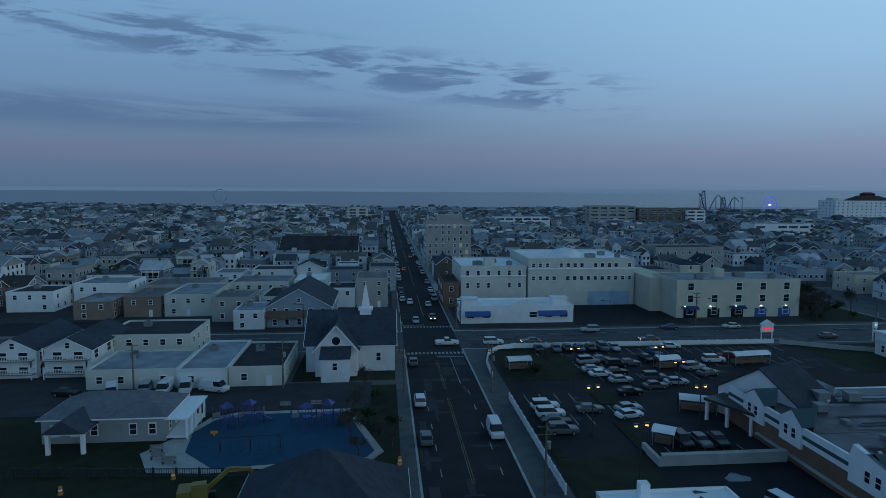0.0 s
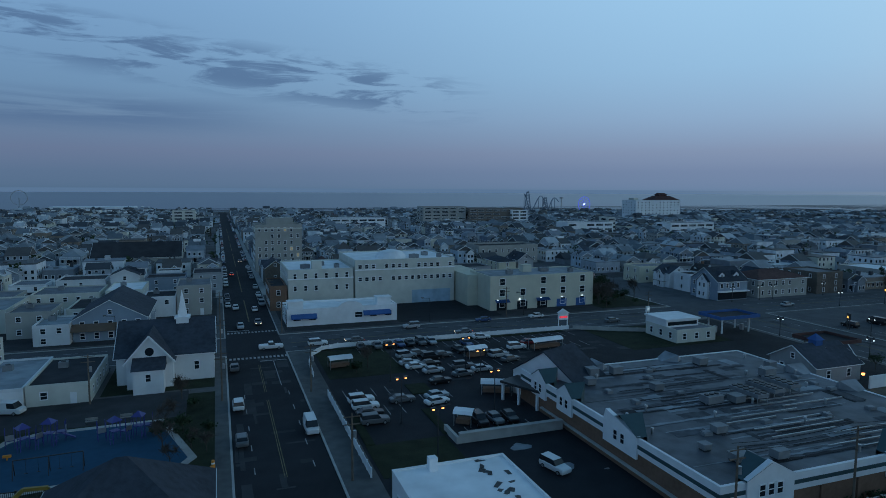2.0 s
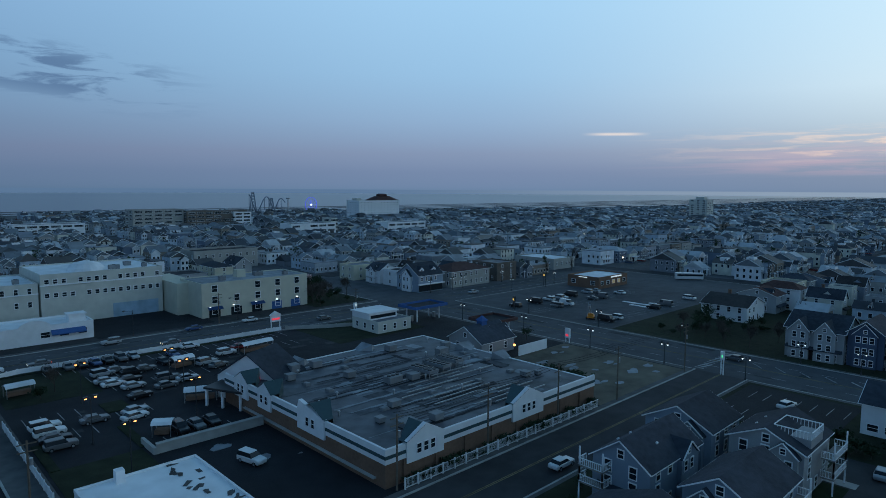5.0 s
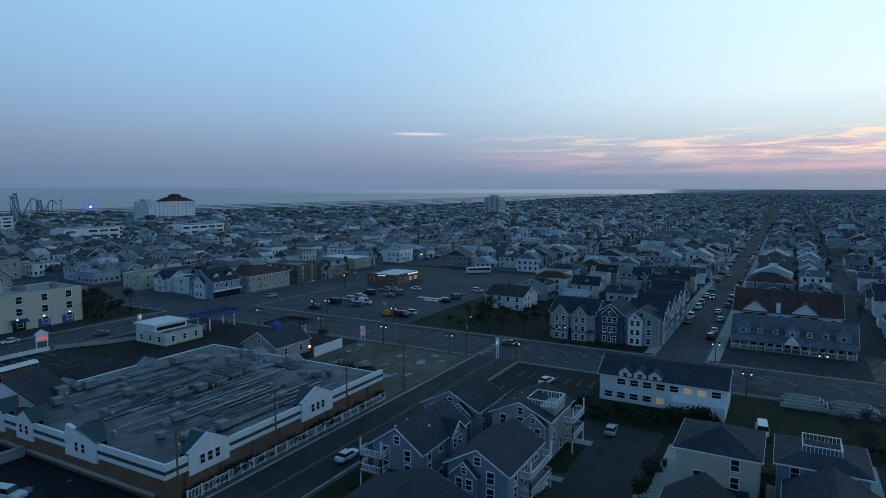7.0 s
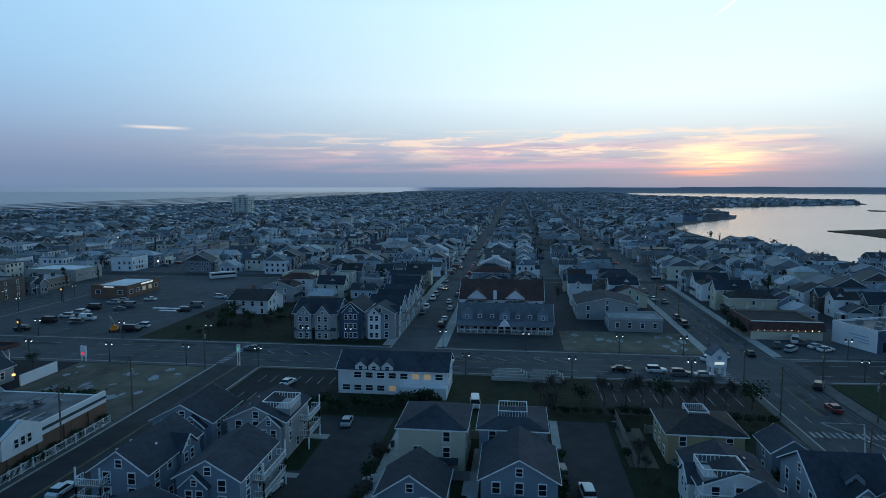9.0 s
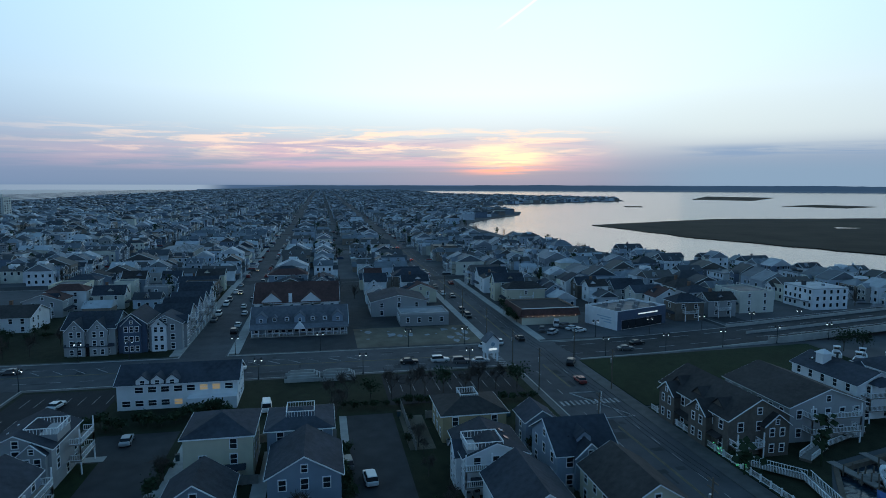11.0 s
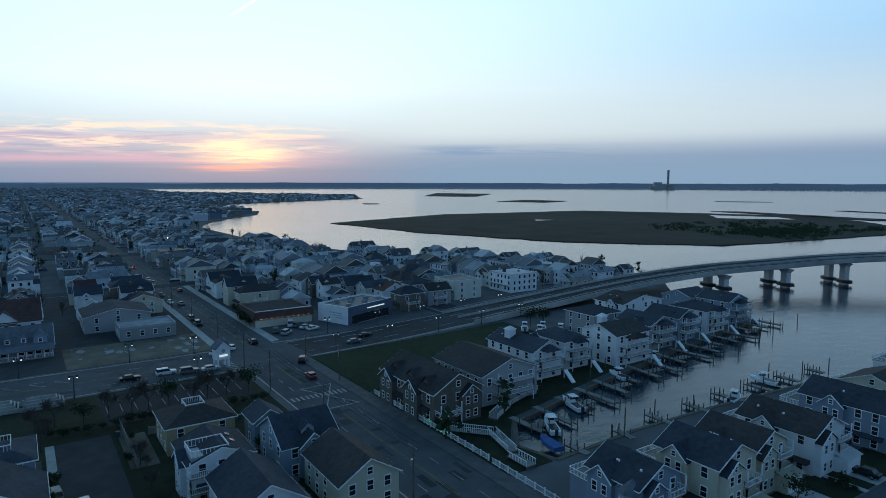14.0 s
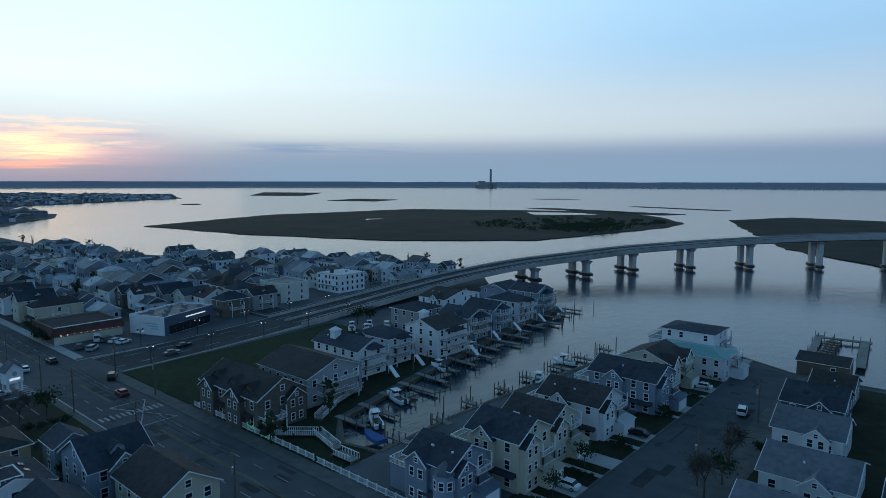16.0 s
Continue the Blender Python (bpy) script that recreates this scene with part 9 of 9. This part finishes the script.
rnd = random.Random(77)
plots = []
xs = [-828 + 140 * i for i in range(6)] + [11.5, 152.5] + [290 + 140 * i for i in range(33)]
bands_e = [(-78, -5.5), (5.5, 71), (81, 143)]
bands = [(161 if i == 0 else 235.5 + 78 * (i - 1), 224.5 + 78 * i) for i in range(12)]
south = [(-160.5, -92), (-225, -169.5), (-300, -232), (-370, -305), (-440, -375), (-520, -450), (-600, -525), (-700, -605), (-800, -705), (-900, -805)]
for xa, xb in zip(xs, xs[1:]):
    wa = 10.5 if xa == 152.5 else (6.5 if xa == 11.5 else 5)
    wb = 10.5 if xb == 152.5 else (6.5 if xb == 11.5 else 5)
    rows = list(bands) + (bands_e + south if xa > 100 else [])
    for y0, y1 in rows:
        if xa > 2600 and rnd.random() < .15:
            continue
        x = xa + wa + 2.5
        core = y0 < 310 and y0 > 150 and -300 < xa < 300
        while x < xb - wb - 9:
            flat = rnd.random() < (.5 if core else .1)
            w = rnd.uniform(10, 16) if flat else rnd.uniform(6.4, 9.2)
            for row in (0, 1):
                d = rnd.uniform(10, 15.5)
                hh = rnd.uniform(4.2, 7.6)
                cy = y0 + 3.5 + d / 2 + rnd.uniform(0, 3) if row == 0 else y1 - 3.5 - d / 2 - rnd.uniform(0, 3)
                if rnd.random() < .94 and free(x + w / 2, cy, w / 2, d / 2):
                    plots.append((x + w / 2, cy, w, d, hh, "flat" if flat else ("hip" if rnd.random() < .2 else "gable"), rnd.choice("xyy")))
            for row in (0, 1):                # rear houses and sheds inside the block
                if y1 - y0 < 58:
                    continue
                w2, d2, h2 = min(w, rnd.uniform(5.5, 8.6)), rnd.uniform(7, 10.5), rnd.choice((2.8, 3.6, 4.8, 5.6, 6.2))
                cy = y0 + 21.5 + d2 / 2 if row == 0 else y1 - 21.5 - d2 / 2
                if abs(cy - (y0 + y1) / 2) > d2 / 2 and rnd.random() < .82 and free(x + w / 2, cy, w2 / 2, d2 / 2):
                    plots.append((x + w / 2, cy, w2, d2, h2, "flat" if rnd.random() < .12 else "gable", rnd.choice("xy")))
            x += w + rnd.uniform(1.2, 3.2)

for gx in range(187, 300, 10):              # tight rows beside the bridge ramp
    for gy in range(-262, -142, 14):
        x, y, w, d = gx + rnd.uniform(-1, 1), gy + rnd.uniform(-1.5, 1.5), rnd.uniform(6.8, 8.6), rnd.uniform(9.5, 12)
        if free(x, y, w / 2, d / 2) and not any(abs(x - p[0]) < (w + p[2]) / 2 + .6 and abs(y - p[1]) < (d + p[3]) / 2 + .6 for p in plots):
            plots.append((x, y, w, d, rnd.uniform(4.8, 8.2), rnd.choice(("gable", "gable", "hip")), rnd.choice("xy")))
plots.sort(key=lambda p: math.hypot(p[0] - 30, p[1] - 10))
NEAR = [p for p in plots if p[4] > 3.7][:84]
near_set = set(NEAR)
walls = (M_SIDING_W, M_SIDING_G, M_SIDING_B, M_SIDING_Y, M_SIDING_W, M_STUCCO_W, M_CEDAR)
tops = (M_SHINGLE, M_SHINGLE_B, M_SHINGLE, M_RED, M_SHINGLE)
names = {M_SIDING_W: "white", M_SIDING_G: "grey", M_SIDING_B: "blue-grey", M_SIDING_Y: "cream", M_STUCCO_W: "off-white", M_CEDAR: "dark cedar"}
rn = random.Random(4)
for (x, y, w, d, h, rf, rg) in NEAR:
    wl = rn.choice(walls)
    vis = ("W" if x > 40 else "E") + ("S" if y > -60 else "N")
    b = building("town_house", (x - w / 2, y - d / 2, x + w / 2, y + d / 2), h, rf, rg, rn.uniform(1.8, 3.0), wall=wl, top=(M_GROOF if rn.random() < .6 else M_BLACKROOF) if rf == "flat" else rn.choice(tops), storeys=2 if h < 6.6 else 3,
                 label="%s two-storey %s house in a dense street" % (names[wl], {"gable": "gabled", "hip": "hip-roofed", "flat": "flat-roofed"}[rf]), group="town houses", sides=vis, gap=4.5, win=(.9, 1.3), z=.02, trim=rf == "gable", chimney=rn.random() < .25 and rf != "flat")
    if rf == "gable" and rn.random() < .6:
        a, sg = (w, vis[0]) if rg == "y" else (d, vis[1])
        o = (w if rg == "y" else d) * .34
        dormer(b, side_pose(sg, rn.uniform(-2, 2), h - .1, (2 * o) if sg in "WE" else w, d if sg in "WE" else 2 * o), rn.uniform(2, 3.4), .9, wl, M_SHINGLE, o + .5)
    if rn.random() < .75 and rf != "flat":
        s = vis[0]
        balcony(b, side_pose(s, 0, h * .42, w, d), min(w, d) * .7, 1.6, drop=h * .42)
    if rn.random() < .55 and rf == "gable":
        s = vis[1] if rg == "x" else vis[0]
        cross_gable(b, s, rn.uniform(-1, 1), rn.uniform(3, 4), rn.uniform(.6, 1.6), h * rn.uniform(.7, .95), 1.6, wl, M_SHINGLE, w, d, 3.0, 1)
    if rn.random() < .4:
        pent(b, vis[1], h * .5, w * .9, w, d, M_SHINGLE)

fw_, fr_, fg_, tr_, dc = Shape(), Shape(), Shape(), Shape(), Shape()


def small_car(x, y, lx, ly):
    dc.taper(x - lx, y - ly, .25, x + lx, y + ly, .95, .95).taper(x - lx * .62, y - ly * .9, .95, x + lx * .55, y + ly * .9, 1.5, .8)


def wing(x, y, a, b, h, rise, sy):
    """A lower gabled front that faces the street."""
    y0, y1 = y - b, y + b
    fw_.poly([(x - a, y0, 0), (x + a, y0, 0), (x + a, y0, h), (x, y0, h + rise), (x - a, y0, h), (x - a, y1, 0), (x + a, y1, 0), (x + a, y1, h), (x, y1, h + rise), (x - a, y1, h)], [(0, 1, 2, 3, 4), (9, 8, 7, 6, 5), (1, 6, 7, 2), (5, 0, 4, 9)])
    k = rise / a
    for sg in (-1, 1):
        fr_.poly([(x + sg * (a + .3), y0 - .3, h - k * .3 + .06), (x, y0 - .3, h + rise + .06), (x, y1 + .3, h + rise + .06), (x + sg * (a + .3), y1 + .3, h - k * .3 + .06), (x + sg * (a + .3), y0 - .3, h - k * .3 + .2), (x, y0 - .3, h + rise + .2), (x, y1 + .3, h + rise + .2), (x + sg * (a + .3), y1 + .3, h - k * .3 + .2)], [(4, 5, 6, 7), (0, 1, 5, 4), (2, 3, 7, 6), (3, 0, 4, 7)])
        e = y + sy * (b + .34)
        tr_.poly([(x + sg * (a + .3), e, h - k * .3 - .1), (x, e, h + rise - .1), (x, e, h + rise + .18), (x + sg * (a + .3), e, h - k * .3 + .18)], [(0, 1, 2, 3)])
    for z in (1.6, 4.2):
        if z < h - .7:
            for u in (-.5, .5):
                pane(x + u * a, y + sy * (b + .02), z, 0, sy)


def pane(u, v, z, sx, sy, hw=.48, hz=.68):
    """A white-framed dark pane on a wall that faces x or y."""
    if sx:
        tr_.poly([(u + sx * .015, v - hw - .13, z - hz - .13), (u + sx * .015, v + hw + .13, z - hz - .13), (u + sx * .015, v + hw + .13, z + hz + .16), (u + sx * .015, v - hw - .13, z + hz + .16)], [(0, 1, 2, 3)])
        fg_.poly([(u + sx * .04, v - hw, z - hz), (u + sx * .04, v + hw, z - hz), (u + sx * .04, v + hw, z + hz), (u + sx * .04, v - hw, z + hz)], [(0, 1, 2, 3)])
    else:
        tr_.poly([(u - hw - .13, v + sy * .015, z - hz - .13), (u + hw + .13, v + sy * .015, z - hz - .13), (u + hw + .13, v + sy * .015, z + hz + .16), (u - hw - .13, v + sy * .015, z + hz + .16)], [(0, 1, 2, 3)])
        fg_.poly([(u - hw, v + sy * .04, z - hz), (u + hw, v + sy * .04, z - hz), (u + hw, v + sy * .04, z + hz), (u - hw, v + sy * .04, z + hz)], [(0, 1, 2, 3)])



def far_house(x, y, w, d, h, rf, rg, detail):
    a, b = w / 2, d / 2
    rise = (a if rg == "y" else b) * .55 if rf != "flat" else 0
    rise = min(rise, 3.2)
    if rf == "gable" and rg == "y":
        fw_.poly([(x - a, y - b, 0), (x + a, y - b, 0), (x + a, y - b, h), (x, y - b, h + rise), (x - a, y - b, h), (x - a, y + b, 0), (x + a, y + b, 0), (x + a, y + b, h), (x, y + b, h + rise), (x - a, y + b, h)], [(0, 1, 2, 3, 4), (9, 8, 7, 6, 5), (1, 6, 7, 2), (5, 0, 4, 9)])
    elif rf == "gable":
        fw_.poly([(x - a, y - b, 0), (x - a, y + b, 0), (x - a, y + b, h), (x - a, y, h + rise), (x - a, y - b, h), (x + a, y - b, 0), (x + a, y + b, 0), (x + a, y + b, h), (x + a, y, h + rise), (x + a, y - b, h)], [(4, 3, 2, 1, 0), (5, 6, 7, 8, 9), (2, 7, 6, 1), (9, 4, 0, 5)])
    else:
        fw_.poly([(x + i * a, y + j * b, z) for z in (0, h) for i, j in ((-1, -1), (1, -1), (1, 1), (-1, 1))], [(0, 1, 5, 4), (1, 2, 6, 5), (2, 3, 7, 6), (3, 0, 4, 7)])
    o = .35
    if rf == "flat":
        fr_.box(x - a - .1, y - b - .1, h, x + a + .1, y + b + .1, h + .35)
    elif rf == "hip":
        r = abs(a - b)
        e = [(x - r, y), (x + r, y)] if a > b else [(x, y - r), (x, y + r)]
        pts = [(x + i * (a + o), y + j * (b + o), h - .1) for i, j in ((-1, -1), (1, -1), (1, 1), (-1, 1))] + [(*q, h + rise) for q in e]
        fr_.poly(pts, [(3, 2, 1, 0)] + ([(0, 1, 5, 4), (1, 2, 5), (2, 3, 4, 5), (3, 0, 4)] if a > b else [(0, 1, 4), (1, 2, 5, 4), (2, 3, 5), (3, 0, 4, 5)]))
    elif rg == "y":
        k = rise / a
        fr_.poly([(x - a - o, y - b - o, h - k * o + .1), (x, y - b - o, h + rise + .12), (x + a + o, y - b - o, h - k * o + .1), (x - a - o, y + b + o, h - k * o + .1), (x, y + b + o, h + rise + .12), (x + a + o, y + b + o, h - k * o + .1)], [(0, 1, 4, 3), (1, 2, 5, 4), (0, 2, 1), (3, 4, 5), (0, 3, 5, 2)])
    else:
        k = rise / b
        fr_.poly([(x - a - o, y - b - o, h - k * o + .1), (x - a - o, y, h + rise + .12), (x - a - o, y + b + o, h - k * o + .1), (x + a + o, y - b - o, h - k * o + .1), (x + a + o, y, h + rise + .12), (x + a + o, y + b + o, h - k * o + .1)], [(3, 4, 1, 0), (4, 5, 2, 1), (1, 2, 0), (5, 4, 3), (2, 5, 3, 0)])
    sy, sx = (-1 if y > -60 else 1), (-1 if x > 30 else 1)
    if h > 3 and rf == "flat" and x < 1500:   # roof plant, hatches and a lower annex
        for i in range(rn.randrange(1, 4)):
            u, v, g = x + rn.uniform(-.7, .7) * a, y + rn.uniform(-.7, .7) * b, rn.uniform(.4, 1.1)
            fr_.box(u - g, v - g * .8, h + .3, u + g, v + g * .8, h + rn.uniform(.9, 2.2))
        if rn.random() < .6:
            fw_.box(x - a * .8, y + sy * b - .9, 2.7, x + a * .8, y + sy * b + .9, 2.95)
    if h > 3 and rf != "flat" and x < 1700:
        q = rn.random()
        if rn.random() < .55 and h > 4:
            wa_ = a * rn.uniform(.36, .6)
            wing(x + rn.choice((-1, 1)) * (a - wa_) * rn.uniform(.5, 1), y + sy * b, wa_, rn.uniform(1.2, 2.4), h * rn.uniform(.6, 1.0), wa_ * rn.uniform(.6, .85), sy)
        if q < .75:                            # porches and decks with posts and rails
            ww = a * rn.uniform(.5, .95)
            out = rn.uniform(1.6, 2.6)
            for zz in ((2.6,), (2.6, 5.2), (h * .55,))[rn.randrange(3)]:
                if zz > h - .5:
                    continue
                y_0, y_1 = sorted((y + sy * b, y + sy * (b + out)))
                fw_.box(x - ww, y_0, zz, x + ww, y_1, zz + .2)
                e = y + sy * (b + out - .1)
                tr_.box(x - ww, e - .05, zz + 1.0, x + ww, e + .05, zz + 1.12)
                tr_.box(x - ww, e - .03, zz + .3, x + ww, e + .03, zz + .42)
                for u in (-ww, -ww / 3, ww / 3, ww):
                    tr_.box(x + u - .08, e - .08, 0 if zz < 3 else zz - 2.4, x + u + .08, e + .08, zz + 1.1)
                pane(x + rn.uniform(-.3, .3) * ww, y + sy * (b + .02), zz - 1.4, 0, sy, ww * .5, 1.0)
        if rg == "y" and rf == "gable":        # side dormers
            for u in ([y + rn.uniform(-.4, .4) * b] if q > .3 else [y - b * .45, y + b * .45]):
                g = rn.uniform(1.0, 1.7)
                x0_, x1_ = (x - a * .85, x) if sx < 0 else (x, x + a * .85)
                fw_.poly([(x0_, u - g, h - .1), (x0_, u + g, h - .1), (x0_, u, h + 1.9), (x1_, u - g, h - .1), (x1_, u + g, h - .1), (x1_, u, h + 1.9)], [(2, 1, 0), (3, 4, 5)])
                fr_.poly([(x0_, u - g - .2, h - .1), (x0_, u, h + 2.0), (x0_, u + g + .2, h - .1), (x1_, u - g - .2, h - .1), (x1_, u, h + 2.0), (x1_, u + g + .2, h - .1)], [(0, 1, 4, 3), (1, 2, 5, 4)])
                pane(x0_ if sx < 0 else x1_, u, h + .6, sx, 0, .35, .45)
        if rn.random() < .3:
            fr_.box(x + a * .3 - .35, y - .35, h, x + a * .3 + .35, y + .35, h + rise + .9)
        if rn.random() < .10 and h > 5:        # railed roof deck
            fw_.box(x - 1.8, y - 1.6, h, x + 1.8, y + 1.6, h + rise * .9)
            for x0_, y0_, x1_, y1_ in ((-1.9, -1.7, 1.9, -1.6), (-1.9, 1.6, 1.9, 1.7), (-1.9, -1.6, -1.8, 1.6), (1.8, -1.6, 1.9, 1.6)):
                tr_.box(x + x0_, y + y0_, h + rise * .9, x + x1_, y + y1_, h + rise * .9 + .9)
        if x < 900 and rn.random() < .4:
            small_car(x + rn.uniform(-.6, .6) * a, y + sy * (b + 4.6), .85, 2.2)
    if detail and rf == "gable" and h > 3:      # pale rake and eave boards
        if rg == "y":
            e = y + (-1 if y > -60 else 1) * (b + o + .03)
            q = [(x - a - o, e, h - rise / a * o), (x, e, h + rise), (x + a + o, e, h - rise / a * o)]
        else:
            e = x + (-1 if x > 30 else 1) * (a + o + .03)
            q = [(e, y - b - o, h - rise / b * o), (e, y, h + rise), (e, y + b + o, h - rise / b * o)]
        for p0, p1 in zip(q, q[1:]):
            tr_.poly([(p0[0], p0[1], p0[2] - .12), (p1[0], p1[1], p1[2] - .12), (p1[0], p1[1], p1[2] + .14), (p0[0], p0[1], p0[2] + .14)], [(0, 1, 2, 3)])
    if detail and h > 3:
        for z in ((1.7, 4.4) if h < 7.2 else (1.7, 4.2, 6.6)):
            if z > h - .8:
                continue
            for i in range(int(w / 2.4)):
                if rn.random() < .85:
                    pane(x - a + 1.3 + i * 2.4, y + sy * b, z, 0, sy)
            for i in range(int(d / 2.8)):
                if rn.random() < .85:
                    pane(x + sx * a, y - b + 1.5 + i * 2.8, z, sx, 0)


lights = Shape()
for p in plots:
    if p in near_set:
        continue
    far_house(*p, math.hypot(p[0], p[1]) < 700)
    if rn.random() < .02:
        sx, sy = (-1 if p[0] > 30 else 1), (-1 if p[1] > -60 else 1)
        s = .35 + math.hypot(p[0], p[1]) / 2500
        lights.box(p[0] - s, p[1] + sy * p[3] / 2 - .2, 2.4, p[0] + s, p[1] + sy * p[3] / 2 + .2, 2.4 + 1.6 * s)
town = thing("distant_houses", 0, 0, 0, 0, "dense distant streets of pale gabled beach houses", "houses", kind="stuff")
for nm, sh, m in (("walls", fw_, M_FARWALL), ("roofs", fr_, M_FARROOF), ("windows", fg_, M_GLASS), ("rake_boards", tr_, M_TRIM), ("porch_lights", lights, M_HEAD)):
    tagged(part(nm, sh, m, town), kind="stuff")

# far trees between the houses: evergreens and bare crowns
ft, bt = Shape(), Shape()
TOWN_LOTS = SKIP + [(p[0] - p[2] / 2, p[1] - p[3] / 2, p[0] + p[2] / 2, p[1] + p[3] / 2) for p in NEAR]
for i in range(6200):
    x, y = rn.uniform(-700, 2400) if rn.random() < .6 else rn.uniform(-300, 800), rn.uniform(-500, 900)
    if not inside(x, y - 5, LAND) or not inside(x, y + 75, LAND) or any(a - 2 < x < c + 2 and b - 2 < y < d + 2 for a, b, c, d in TOWN_LOTS):
        continue
    if any(abs(y - c) < w * .62 for c, w, q0, q1 in XR) or any(abs(x - c) < w * .62 for c, w, q0, q1 in YR):
        continue
    bare = rn.random() < .55
    h, r = rn.uniform(4, 9), rn.uniform(1.6, 3.6)
    near_by = math.hypot(x, y) < 700
    sh = bt if bare else ft
    sh.tube(x, y, 0, h * .6, .16, .08, 5)
    for j in range((34 if bare else 46) if near_by else 16):
        a, k, z = rn.uniform(0, 6.28), abs(rn.gauss(0, .5)) * r, rn.uniform(.35, 1) * h
        q = Vector((x + math.cos(a) * k, y + math.sin(a) * k, z))
        if bare and near_by:
            sh.beam((x + (q.x - x) * .25, y + (q.y - y) * .25, z * .55), tuple(q), rn.uniform(.025, .06))
            continue
        s_ = rn.uniform(.35, .85)
        u = Vector((rn.gauss(0, 1), rn.gauss(0, 1), rn.gauss(0, 1))).normalized() * s_
        v = u.orthogonal().normalized() * s_ * (.3 if bare else .8)
        sh.poly([tuple(q - u), tuple(q + v), tuple(q + u), tuple(q - v)], [(0, 1, 2, 3)])
tagged(new("distant_trees", ft.data("distant_trees", M_LEAF)), "dark evergreen trees scattered between houses", "trees", kind="stuff")
tagged(new("distant_bare_trees", bt.data("distant_bare_trees", M_TWIG)), "bare brown winter trees scattered between houses", "trees", kind="stuff")

# distant cars along the long streets
for row in KERB_FAR:
    small_car(*row)
for i in range(420):
    if rn.random() < .6:
        small_car(rn.uniform(480, 2200), rn.choice((-79.5, -90.5, -4.2, 4.2, 147, 157)), 2.2, .9)
    else:
        small_car(rn.choice((6.3, 16.7, 147, 158)), rn.uniform(460, 900), .9, 2.2)
tagged(new("distant_cars", dc.data("distant_cars", M_FARCAR)), "distant parked cars along the streets and drives", "cars", kind="stuff")
